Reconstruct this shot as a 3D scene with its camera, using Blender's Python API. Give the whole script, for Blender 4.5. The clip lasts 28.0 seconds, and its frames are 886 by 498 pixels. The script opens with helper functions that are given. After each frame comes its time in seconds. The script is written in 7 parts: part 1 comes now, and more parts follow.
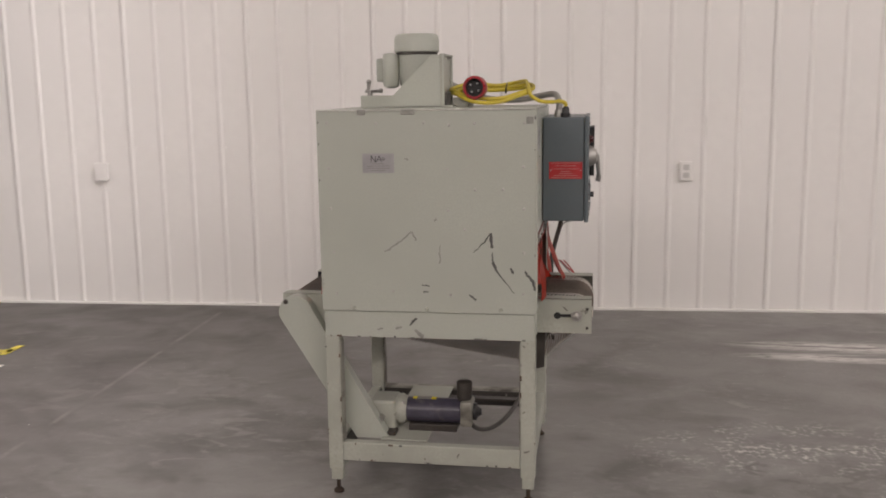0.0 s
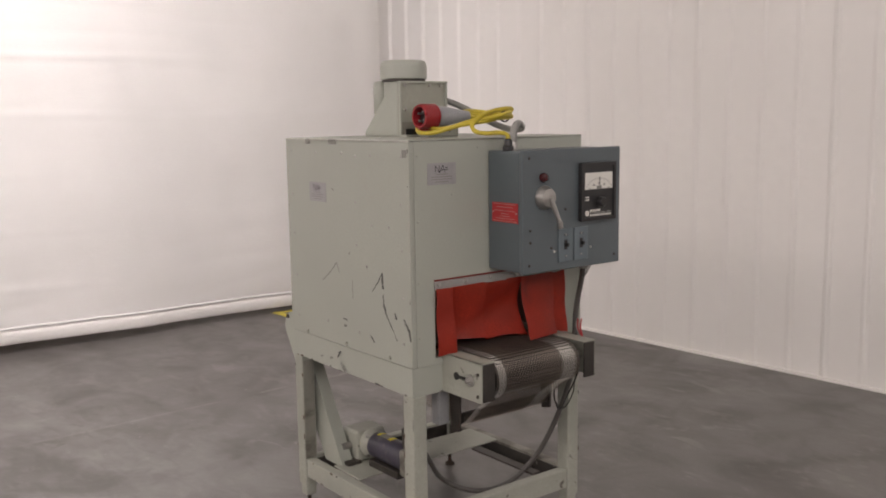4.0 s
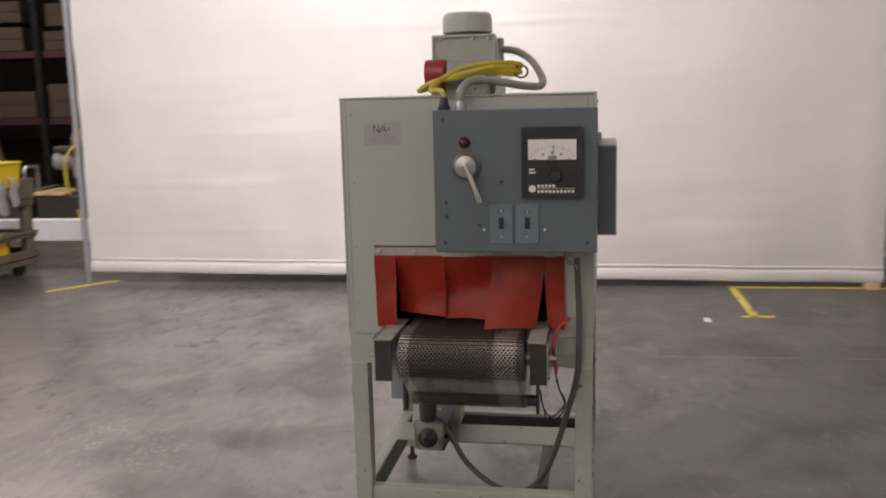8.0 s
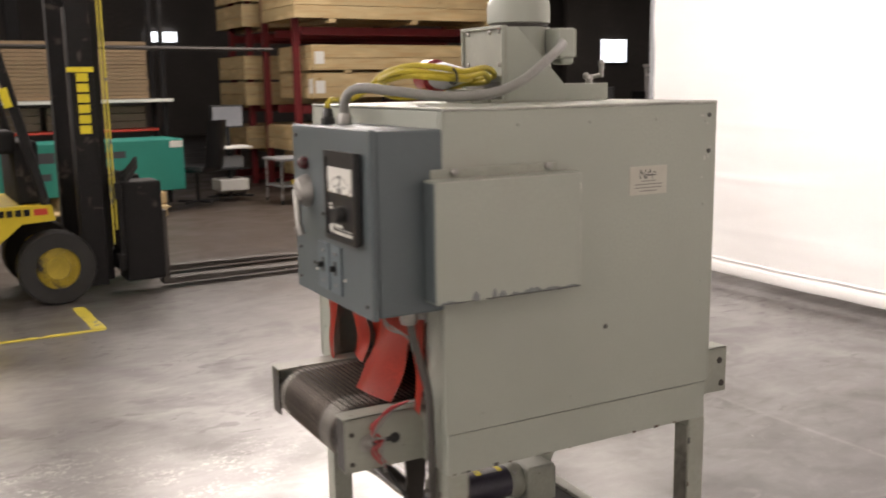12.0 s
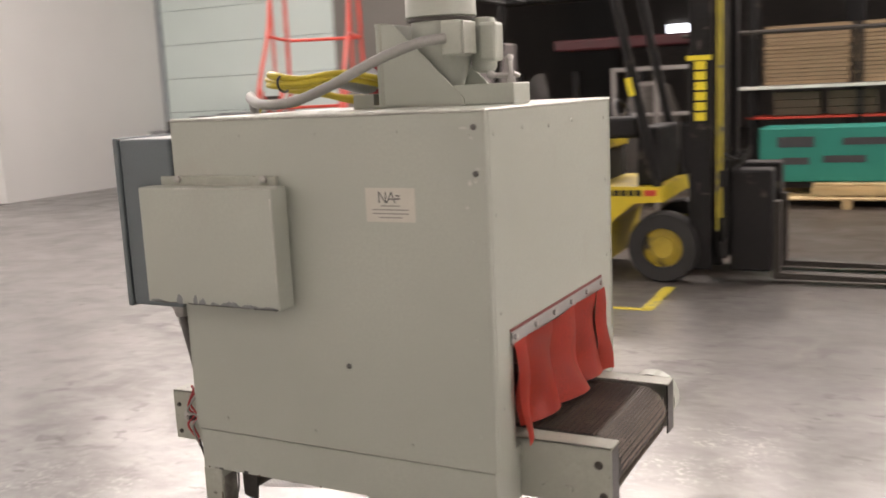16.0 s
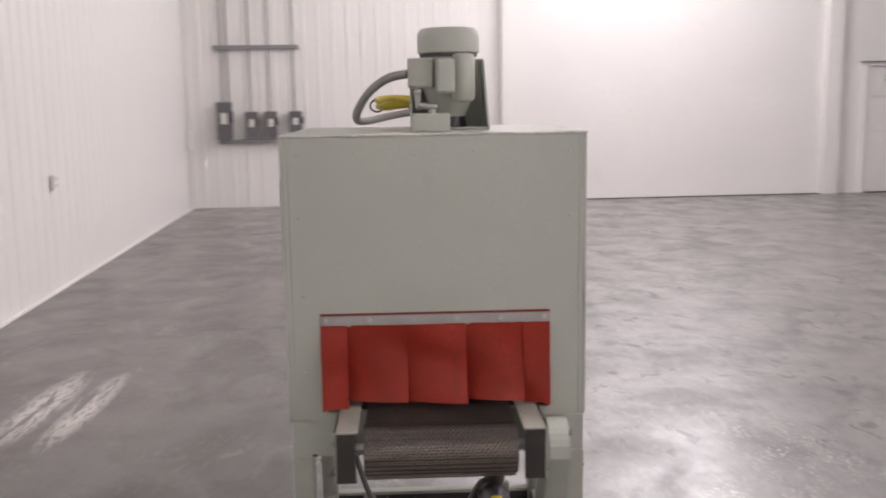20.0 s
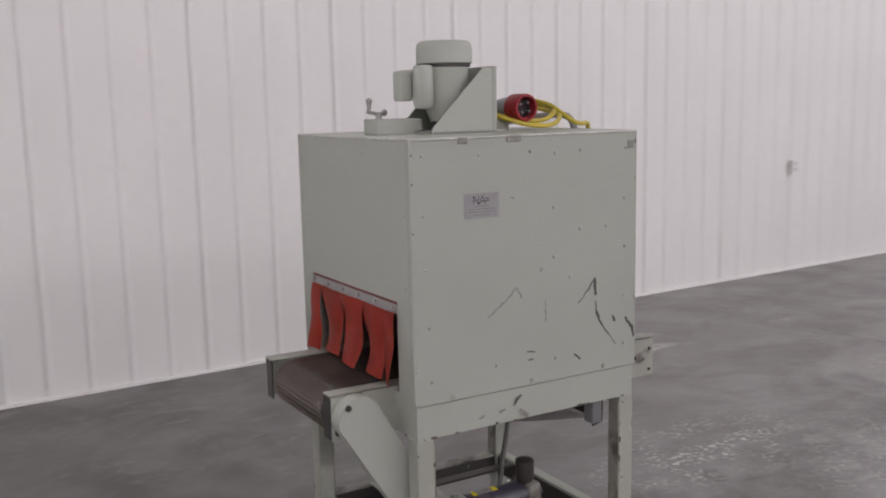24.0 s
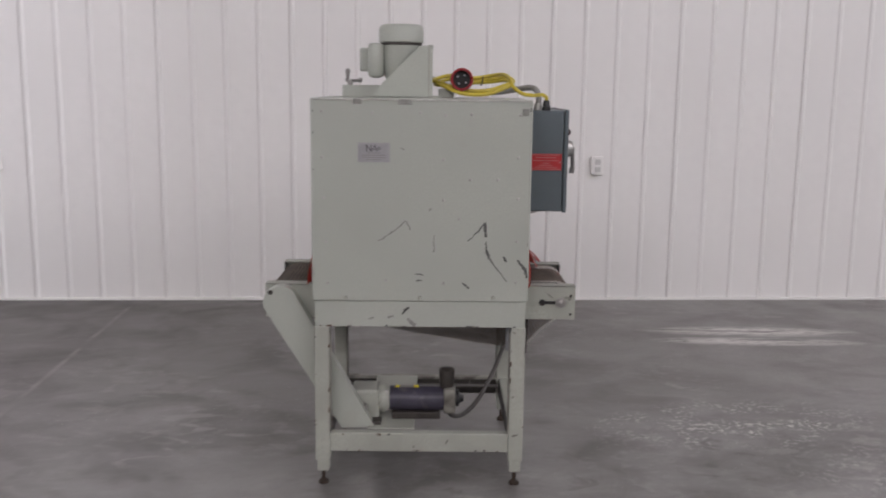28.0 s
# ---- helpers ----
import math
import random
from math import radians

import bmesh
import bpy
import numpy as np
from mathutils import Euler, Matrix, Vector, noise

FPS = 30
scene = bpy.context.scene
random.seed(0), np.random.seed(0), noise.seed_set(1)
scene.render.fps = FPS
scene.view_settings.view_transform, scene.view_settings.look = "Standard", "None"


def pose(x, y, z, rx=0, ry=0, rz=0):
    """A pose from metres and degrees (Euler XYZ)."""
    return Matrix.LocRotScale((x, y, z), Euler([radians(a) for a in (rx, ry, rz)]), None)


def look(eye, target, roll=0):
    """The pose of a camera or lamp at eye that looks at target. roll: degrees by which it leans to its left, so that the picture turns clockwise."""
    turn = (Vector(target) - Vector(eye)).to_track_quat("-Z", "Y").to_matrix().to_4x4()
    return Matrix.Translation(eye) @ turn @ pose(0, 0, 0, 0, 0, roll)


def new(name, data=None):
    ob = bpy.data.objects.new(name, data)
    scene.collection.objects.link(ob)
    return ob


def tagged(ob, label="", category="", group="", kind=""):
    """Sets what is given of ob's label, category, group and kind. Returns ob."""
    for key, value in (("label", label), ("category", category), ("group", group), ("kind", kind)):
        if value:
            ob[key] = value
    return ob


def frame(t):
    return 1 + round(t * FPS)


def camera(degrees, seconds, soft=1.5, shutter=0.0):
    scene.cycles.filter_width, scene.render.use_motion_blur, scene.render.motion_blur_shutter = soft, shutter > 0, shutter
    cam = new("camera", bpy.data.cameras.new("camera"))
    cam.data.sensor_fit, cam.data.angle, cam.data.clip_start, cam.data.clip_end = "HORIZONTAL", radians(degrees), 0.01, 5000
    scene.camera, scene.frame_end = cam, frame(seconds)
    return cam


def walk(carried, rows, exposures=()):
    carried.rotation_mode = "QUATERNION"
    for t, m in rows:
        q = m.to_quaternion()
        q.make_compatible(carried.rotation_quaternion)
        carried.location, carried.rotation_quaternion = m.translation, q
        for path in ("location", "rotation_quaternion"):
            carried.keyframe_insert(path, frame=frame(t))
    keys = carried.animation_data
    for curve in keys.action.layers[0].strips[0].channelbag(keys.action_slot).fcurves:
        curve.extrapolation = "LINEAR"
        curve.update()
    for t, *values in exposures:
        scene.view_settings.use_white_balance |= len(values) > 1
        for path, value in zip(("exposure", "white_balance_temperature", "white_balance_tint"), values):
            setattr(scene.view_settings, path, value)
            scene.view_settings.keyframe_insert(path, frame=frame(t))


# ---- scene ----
cam = camera(50.3, 28.0, 1.8, 0.9)
PATH = [
    (0.0, 0.431, -3.720, 1.518, 6.66, -9.44, -0.80),
    (0.5, 0.712, -3.636, 1.495, 10.97, -9.23, -0.77),
    (1.0, 1.053, -3.580, 1.506, 15.30, -8.51, -0.70),
    (1.5, 1.436, -3.538, 1.515, 20.18, -7.09, -0.20),
    (2.0, 1.729, -3.333, 1.495, 25.16, -6.80, 0.10),
    (2.5, 2.020, -3.115, 1.503, 31.19, -7.04, -0.17),
    (3.0, 2.366, -2.890, 1.518, 37.09, -6.72, 0.40),
    (3.5, 2.557, -2.579, 1.536, 43.38, -7.63, -0.30),
    (5.5, 3.135, -1.272, 1.536, 68.05, -6.62, -0.10),
    (6.0, 3.249, -0.973, 1.529, 73.91, -6.40, -0.10),
    (6.5, 3.313, -0.697, 1.504, 78.09, -6.87, -0.09),
    (7.0, 3.329, -0.421, 1.489, 83.92, -6.80, -0.90),
    (7.5, 3.326, -0.058, 1.478, 91.32, -7.88, -1.36),
    (8.0, 3.238, 0.269, 1.477, 97.23, -9.53, -1.40),
    (8.5, 3.068, 0.549, 1.512, 103.64, -10.23, -1.43),
    (9.0, 2.917, 0.897, 1.532, 110.82, -10.34, -2.10),
    (9.5, 2.739, 1.164, 1.494, 117.04, -9.00, -2.50),
    (10.0, 2.521, 1.393, 1.508, 123.73, -9.03, -2.30),
    (10.5, 2.301, 1.669, 1.504, 131.46, -9.11, -2.32),
    (11.0, 2.057, 1.904, 1.508, 138.41, -9.64, -1.90),
    (11.5, 1.770, 2.031, 1.515, 144.12, -9.64, -1.40),
    (13.5, 0.517, 2.259, 1.502, 167.01, -9.76, -1.40),
    (13.7, 0.387, 2.282, 1.497, 170.75, -9.04, -1.72),
    (14.0, 0.185, 2.312, 1.489, 176.26, -9.21, -2.20),
    (14.5, -0.092, 2.278, 1.488, 180.79, -9.88, -1.90),
    (15.0, -0.440, 2.263, 1.486, 188.09, -9.73, -2.40),
    (15.5, -0.777, 2.216, 1.489, 197.75, -9.16, -2.99),
    (16.0, -1.066, 2.079, 1.495, 205.20, -9.47, -2.70),
    (16.5, -1.356, 1.940, 1.478, 213.39, -8.89, -2.86),
    (17.0, -1.666, 1.804, 1.489, 222.28, -8.69, -3.00),
    (17.5, -1.916, 1.603, 1.487, 230.24, -9.07, -2.63),
    (18.0, -2.197, 1.388, 1.493, 238.82, -9.78, -2.20),
    (18.5, -2.444, 1.151, 1.516, 246.29, -9.12, -2.10),
    (19.0, -2.582, 0.850, 1.510, 252.71, -9.53, -1.60),
    (19.5, -2.672, 0.553, 1.512, 259.79, -9.52, -1.30),
    (20.0, -2.757, 0.198, 1.531, 265.21, -8.71, -0.90),
    (20.5, -2.664, -0.138, 1.531, 272.30, -9.31, -0.58),
    (22.5, -2.419, -1.604, 1.519, 302.45, -7.55, -0.48),
    (23.0, -2.244, -1.951, 1.524, 310.35, -8.68, -0.70),
    (23.5, -1.978, -2.193, 1.537, 319.39, -8.71, -1.10),
    (24.0, -1.708, -2.503, 1.553, 326.87, -8.80, -1.20),
    (24.5, -1.438, -2.731, 1.528, 334.24, -9.00, -1.60),
    (25.0, -1.102, -2.881, 1.526, 340.30, -8.74, -0.90),
    (25.5, -0.736, -3.025, 1.520, 345.91, -9.18, -0.50),
    (26.0, -0.462, -3.058, 1.528, 351.39, -9.70, 0.20),
    (26.5, -0.244, -3.159, 1.512, 353.76, -9.09, 0.70),
    (27.0, -0.153, -3.369, 1.509, 356.46, -8.86, 0.70),
    (27.5, -0.135, -3.579, 1.492, 355.53, -9.35, 0.80),
    (28.0, -0.133, -3.784, 1.505, 356.69, -9.76, 0.70),
]
# seconds, stops, kelvin, tint
EXPOSURES = [(0.0, -0.2, 6480, 17), (2.0, -0.21, 6480, 17), (3.0, -0.15, 6480, 17), (5.0, -0.35, 6480, 18), (6.0, -0.45, 6480, 18), (7.0, -0.46, 6480, 18), (8.0, -0.3, 6480, 18), (9.0, -0.15, 6500, 18), (10.0, 0.05, 6520, 16),
             (11.0, 0.25, 6550, 15), (14.0, 0.62, 6580, 15), (16.0, 0.68, 6540, 16), (17.0, 0.48, 6480, 17), (18.5, 0.2, 6380, 19), (20.0, 0.1, 6150, 20), (23.0, -0.07, 5920, 19),
             (25.0, -0.25, 5840, 17), (28.0, -0.25, 5840, 17)]
ROOM_LAMPS = [(-2.6, -2.4, 24.0), (-3.4, -8.1, 225.0), (5.0, -7.4, 100.0), (4.5, -5.0, 150.0), (9.6, -4.2, 265.0), (8.6, -1.4, 110.0), (4.5, -1.8, 60.0)]
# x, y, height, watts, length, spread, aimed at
AIMED_FILLS = [(0.2, -0.9, 4.8, 184.0, 2.4, 100, (-3.8, -1.05, 2.2)), (-3.6, -10.2, 4.8, 135.0, 5.0, 140, (-3.4, -4.5, 0.0)), (2.6, -10.2, 4.8, 150.0, 5.0, 140, (2.4, -4.5, 0.0)),
               (8.0, -10.0, 4.8, 85.0, 5.0, 140, (4.0, -4.5, 0.0)), (-8.4, -6.8, 5.2, 76.0, 4.0, 130, (-3.0, -3.4, 0.0))]
STORE_FILLS = [(-5.2, -8.2, 130.0), (-14.0, -17.0, 85.0)]
# x, y, half length, half width, turn, strength, streaky
FLOOR_MARKS = [(2.15, 1.90, .75, .13, -4, 1.0, 1), (2.1, 1.66, .7, .10, -4, 1.0, 1), (1.45, .25, .75, .35, 8, .9, 0), (3.55, .58, .45, .22, 10, .8, 0),
               (.4, -1.4, .5, .3, 30, .6, 0), (-.46, -1.65, .6, .3, 60, .5, 0), (2.1, -.3, .8, .5, 20, .5, 0), (1.1, -1.7, .7, .4, 0, .5, 0), (6.03, -.3, .36, .16, 5, .8, 0), (3.83, 1.6, .2, .1, 8, .8, 0), (1.72, .26, .3, .16, 12, 1.0, 0)]
# faint joints in the slab: x, y to x, y, tone
FLOOR_JOINTS = [(-1.93, -5.4, -1.90, 2.8, 0.27), (-2.99, -6.0, -2.95, -3.4, 0.27), (3.80, 2.8, 3.72, -4.6, 0.045)]

walk(cam, [(t, pose(x, y, z, 90 + pitch, 0, yaw) @ pose(0, 0, 0, 0, 0, roll)) for t, x, y, z, yaw, pitch, roll in PATH],
     exposures=EXPOSURES)

# ---- world and lights ----
world = bpy.data.worlds.new("world")
scene.world = world
world.use_nodes = True
world.node_tree.nodes["Background"].inputs["Color"].default_value = (0.6, 0.7, 0.9, 1)
world.node_tree.nodes["Background"].inputs["Strength"].default_value = 0.05


def unseen_lamp(x, y, z, watts, radius, colour=(1.0, 0.955, 0.90)):
    data = bpy.data.lights.new("unseen_lamp", "POINT")
    data.shadow_soft_size, data.energy, data.color = radius, watts, colour
    ob = new("unseen_lamp", data)
    ob.location = (x, y, z)
    return ob


# hall lamps near the ceiling, out of view, set to suit its brightness
for lx_, ly_, lw_ in ROOM_LAMPS:
    unseen_lamp(lx_, ly_, 4.7, lw_, 0.8)
# added unseen fills: one aimed at the curtain, four from the store
for lx_, ly_, lz_, lw_, long_, spread_, aim_ in AIMED_FILLS:
    data = bpy.data.lights.new("aimed_fill", "AREA")
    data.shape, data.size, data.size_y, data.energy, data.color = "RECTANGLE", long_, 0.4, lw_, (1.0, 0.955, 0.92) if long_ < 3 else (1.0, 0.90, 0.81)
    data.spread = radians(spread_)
    strip = new("aimed_fill", data)
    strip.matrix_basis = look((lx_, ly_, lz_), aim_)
# added unseen lights that lift the store's crates and far goods
for lx_, ly_, lw_ in STORE_FILLS:
    unseen_lamp(lx_, ly_, 5.6, lw_, 0.3, (1.0, 0.88, 0.76))


# ---- materials ----
def material(name, base, rough=0.5, metal=0.0, vary=0.12, scale=6.0, fine=60.0, bump=0.15, spec=0.5, rough_vary=0.12,
             stain=None, stain_scale=1.5, stain_at=0.62, stain_width=0.08, coat=0.0, depth=0.002, island=0.0):
    m = bpy.data.materials.new(name)
    m.use_nodes = True
    n, l = m.node_tree.nodes, m.node_tree.links
    b = n["Principled BSDF"]
    b.inputs["Metallic"].default_value = metal
    b.inputs["Specular IOR Level"].default_value = spec
    b.inputs["Coat Weight"].default_value = coat
    co = n.new("ShaderNodeTexCoord")

    def noise_at(s, detail=5.0, dist=0.0):
        t = n.new("ShaderNodeTexNoise")
        t.inputs["Scale"].default_value, t.inputs["Detail"].default_value, t.inputs["Distortion"].default_value = s, detail, dist
        l.new(co.outputs["Object"], t.inputs["Vector"])
        return t.outputs["Fac"]

    def mix(fac, a, c):
        x = n.new("ShaderNodeMix")
        x.data_type = "RGBA"
        for sock, v in ((x.inputs[0], fac), (x.inputs[6], a), (x.inputs[7], c)):
            if hasattr(v, "is_linked"):
                l.new(v, sock)
            else:
                sock.default_value = v
        return x.outputs[2]

    def ramp(fac, lo, hi):
        x = n.new("ShaderNodeMapRange")
        x.inputs["From Min"].default_value, x.inputs["From Max"].default_value = lo, hi
        l.new(fac, x.inputs["Value"])
        return x.outputs["Result"]

    big, small = noise_at(scale), noise_at(fine, 8)
    dark = tuple(c * (1 - vary) for c in base) + (1,)
    lite = tuple(min(1, c * (1 + vary)) for c in base) + (1,)
    colour = mix(ramp(big, 0.3, 0.7), dark, lite)
    colour = mix(ramp(small, 0.35, 0.75), colour, tuple(c * (1 - 0.6 * vary) for c in base) + (1,))
    if island:
        info = n.new("ShaderNodeObjectInfo")
        colour = mix(ramp(info.outputs["Random"], -1.0 / island, 1.0 / island), colour, tuple(c * 0.45 for c in base) + (1,))
    if stain:
        mask = ramp(noise_at(stain_scale, 10, 0.6), stain_at, stain_at + stain_width)
        colour = mix(mask, colour, (*stain, 1))
    l.new(colour, b.inputs["Base Color"])
    r = n.new("ShaderNodeMapRange")
    r.inputs["To Min"].default_value, r.inputs["To Max"].default_value = max(0.02, rough - rough_vary), min(1, rough + rough_vary)
    l.new(big, r.inputs["Value"])
    l.new(r.outputs["Result"], b.inputs["Roughness"])
    if bump:
        bp = n.new("ShaderNodeBump")
        bp.inputs["Strength"].default_value, bp.inputs["Distance"].default_value = bump, depth
        l.new(small, bp.inputs["Height"])
        l.new(bp.outputs["Normal"], b.inputs["Normal"])
    return m


def timber_material(name, base, dark):
    """Sawn softwood: grain along the board, knots, and a tone of its own for each board."""
    m = material(name, base, 0.62, vary=0.12, scale=2.5, fine=40, bump=0.2, island=0.45)
    n, l = m.node_tree.nodes, m.node_tree.links
    b = n["Principled BSDF"]
    col = b.inputs["Base Color"].links[0].from_socket
    info = n.new("ShaderNodeObjectInfo")
    shift = n.new("ShaderNodeVectorMath")
    shift.operation = "MULTIPLY_ADD"
    l.new(info.outputs["Random"], shift.inputs[0])
    shift.inputs[1].default_value = (37.0, 19.0, 11.0)
    l.new(n["Texture Coordinate"].outputs["Object"], shift.inputs[2])

    def layer(kind, stretch, scale, lo, hi, amount, colour):
        nonlocal col
        mp = n.new("ShaderNodeMapping")
        mp.inputs["Scale"].default_value = stretch
        l.new(shift.outputs[0], mp.inputs["Vector"])
        t = n.new(kind)
        t.inputs["Scale"].default_value = scale
        l.new(mp.outputs["Vector"], t.inputs["Vector"])
        r = n.new("ShaderNodeMapRange")
        for k, v in zip(("From Min", "From Max", "To Min", "To Max"), (lo, hi, 0.0, amount)):
            r.inputs[k].default_value = v
        l.new(t.outputs[0], r.inputs["Value"])
        x = n.new("ShaderNodeMix")
        x.data_type = "RGBA"
        l.new(r.outputs["Result"], x.inputs[0])
        l.new(col, x.inputs[6])
        x.inputs[7].default_value = (*colour, 1)
        col = x.outputs[2]

    layer("ShaderNodeTexNoise", (0.8, 1, 14), 3.0, 0.45, 0.68, 0.55, dark)
    layer("ShaderNodeTexNoise", (0.5, 1, 2.2), 2.2, 0.5, 0.75, 0.5, tuple(min(1, c * 1.25) for c in base))
    layer("ShaderNodeTexVoronoi", (1.0, 1.0, 1.9), 2.6, 0.11, 0.05, 0.8, tuple(c * 0.5 for c in dark))
    l.new(col, b.inputs["Base Color"])
    return m


def belt_material():
    """Oily brown wire, with bright bands near both edges at the belt's +x end."""
    m = material("belt_wire", (0.25, 0.208, 0.175), 0.36, metal=0.6, vary=0.4, scale=7, fine=120, bump=0.0)
    n, l = m.node_tree.nodes, m.node_tree.links
    b = n["Principled BSDF"]
    old = b.inputs["Base Color"].links[0].from_socket
    sep = n.new("ShaderNodeSeparateXYZ")
    l.new(n["Texture Coordinate"].outputs["Object"], sep.inputs[0])
    def edge(lo, hi):
        r = n.new("ShaderNodeMapRange")
        r.inputs["From Min"].default_value, r.inputs["From Max"].default_value = lo, hi
        l.new(sep.outputs[1], r.inputs["Value"])
        return r.outputs["Result"]

    # a broad bright band on the north side, a thin one on the south
    north = n.new("ShaderNodeMath")
    north.operation = "MULTIPLY"
    l.new(edge(0.092, 0.108), north.inputs[0])
    l.new(edge(0.172, 0.158), north.inputs[1])
    side = n.new("ShaderNodeMath")
    side.operation = "MAXIMUM"
    l.new(north.outputs[0], side.inputs[0])
    l.new(edge(-0.150, -0.158), side.inputs[1])
    band = n.new("ShaderNodeMapRange")
    band.inputs["To Max"].default_value = 0.9
    l.new(side.outputs[0], band.inputs["Value"])
    x = n.new("ShaderNodeMix")
    x.data_type = "RGBA"
    end = n.new("ShaderNodeMapRange")
    end.inputs["From Min"].default_value, end.inputs["From Max"].default_value = 0.30, 0.5
    l.new(sep.outputs[0], end.inputs["Value"])
    both = n.new("ShaderNodeMath")
    both.operation = "MULTIPLY"
    l.new(band.outputs["Result"], both.inputs[0])
    l.new(end.outputs["Result"], both.inputs[1])
    l.new(both.outputs[0], x.inputs[0])
    l.new(old, x.inputs[6])
    x.inputs[7].default_value = (0.80, 0.77, 0.71, 1)
    l.new(x.outputs[2], b.inputs["Base Color"])
    return m


PAINT = material("machine_paint", (0.376, 0.395, 0.345), 0.42, vary=0.06, scale=3, fine=140, bump=0.12, stain=(0.36, 0.355, 0.31),
                 stain_scale=5, stain_at=0.64, stain_width=0.2)
PAINT_WORN = material("worn_machine_paint", (0.345, 0.355, 0.305), 0.48, vary=0.12, scale=9, fine=90, bump=0.2,
                      stain=(0.10, 0.09, 0.075), stain_scale=24, stain_at=0.68, stain_width=0.04)
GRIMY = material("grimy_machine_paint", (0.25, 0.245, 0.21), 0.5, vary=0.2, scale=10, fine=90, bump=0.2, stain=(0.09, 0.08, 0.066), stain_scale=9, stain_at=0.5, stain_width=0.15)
BLUEGREY = material("control_box_paint", (0.10, 0.122, 0.132), 0.4, vary=0.08, scale=8, fine=180, bump=0.25)
RED_FLAP = material("red_silicone", (0.50, 0.045, 0.022), 0.45, vary=0.2, scale=9, fine=120, bump=0.1, stain=(0.22, 0.03, 0.02),
                    stain_scale=7, stain_at=0.6, stain_width=0.2)
# near-black for grime and shade inside the open channels
CHANNEL_BLACK = material("black_channel_face", (0.032, 0.028, 0.024), 0.42, vary=0.4, scale=14, fine=90, bump=0.3, stain=(0.20, 0.195, 0.165), stain_scale=16, stain_at=0.66, stain_width=0.06)
STEEL = material("bare_steel", (0.42, 0.41, 0.39), 0.42, metal=0.85, vary=0.15, scale=20, fine=200)
DARKSTEEL = material("oily_steel", (0.07, 0.062, 0.055), 0.5, metal=0.5, vary=0.3, scale=18, fine=160, bump=0.3)
BELTWIRE = belt_material()
BELTCORE = material("belt_underside", (0.026, 0.022, 0.019), 0.6, metal=0.3, vary=0.3, scale=9, fine=200)
CHIP = material("chipped_paint", (0.10, 0.10, 0.095), 0.55, metal=0.3, vary=0.4, scale=40, fine=200)
EDGE_WORN = material("edge_worn_pale", (0.50, 0.50, 0.46), 0.4, metal=0.2, vary=0.35, scale=14, fine=120)
PRIMER = material("blue_grey_primer", (0.20, 0.215, 0.215), 0.55, vary=0.25, scale=50, fine=200)
CHIP_SOFT = material("scuffed_paint", (0.26, 0.26, 0.235), 0.5, vary=0.3, scale=40, fine=200)
FOOT_RUST = material("rusty_steel", (0.055, 0.038, 0.027), 0.7, metal=0.3, vary=0.5, scale=40, fine=200, bump=0.3)
RUST = material("rust_spot", (0.085, 0.048, 0.03), 0.8, vary=0.4, scale=60, fine=200)
BLACK = material("black_plastic", (0.018, 0.018, 0.019), 0.38, vary=0.2, scale=12, fine=160)
RUBBER = material("black_rubber", (0.022, 0.021, 0.02), 0.75, vary=0.3, scale=9, fine=120, bump=0.3, stain=(0.07, 0.065, 0.06), stain_scale=4)
WHITE = material("white_print", (0.72, 0.71, 0.66), 0.5, vary=0.05)
STICKER = material("silver_sticker", (0.34, 0.335, 0.34), 0.35, metal=0.25, vary=0.1, scale=30, fine=200)
STICKER_PALE = material("pale_sticker", (0.52, 0.505, 0.44), 0.45, vary=0.06, scale=30, fine=200)
INK = material("dark_print", (0.05, 0.05, 0.055), 0.6, vary=0.1)
INK_SOFT = material("faded_print", (0.24, 0.235, 0.22), 0.6, vary=0.1)
RED_LABEL = material("red_label", (0.42, 0.025, 0.03), 0.4, vary=0.12, scale=30)
LABEL_PRINT = material("worn_pale_print", (0.50, 0.30, 0.27), 0.5, vary=0.35, scale=60)
PLUG_RED = material("red_plug_plastic", (0.27, 0.016, 0.022), 0.32, vary=0.12, scale=25)
PLUG_GREY = material("grey_plug_plastic", (0.30, 0.31, 0.33), 0.35, vary=0.1, scale=25)
YELLOW_CABLE = material("yellow_cable", (0.50, 0.40, 0.03), 0.45, vary=0.2, scale=20, fine=120)
CONDUIT = material("grey_conduit", (0.27, 0.265, 0.25), 0.5, vary=0.12, scale=14, fine=120)
CONDUIT_DARK = material("dirty_grey_conduit", (0.088, 0.082, 0.075), 0.5, vary=0.2, scale=14, fine=120)
BLUE_MOTOR = material("dark_blue_motor", (0.055, 0.05, 0.072), 0.36, vary=0.3, scale=14, fine=120, stain=(0.17, 0.16, 0.155), stain_scale=11, stain_at=0.57, stain_width=0.2)
YELLOW_TAPE = material("yellow_sticker", (0.75, 0.62, 0.02), 0.5, vary=0.1)
RED_WIRE = material("red_wire", (0.40, 0.03, 0.035), 0.45, vary=0.1)
WALL = material("white_metal_panel", (0.80, 0.785, 0.76), 0.4, vary=0.035, scale=0.9, fine=14, bump=0.05, stain=(0.70, 0.68, 0.65), stain_scale=1.1, stain_at=0.62, stain_width=0.2)
WALL_FLAT = material("white_painted_wall", (0.78, 0.765, 0.74), 0.6, vary=0.03, scale=1.0, fine=40, bump=0.08)
CURTAIN = material("white_curtain_cloth", (0.88, 0.86, 0.83), 0.75, vary=0.03, scale=2.0, fine=90, bump=0.12)
SOCKET_GREY = material("socket_plastic", (0.56, 0.55, 0.53), 0.5, vary=0.05)
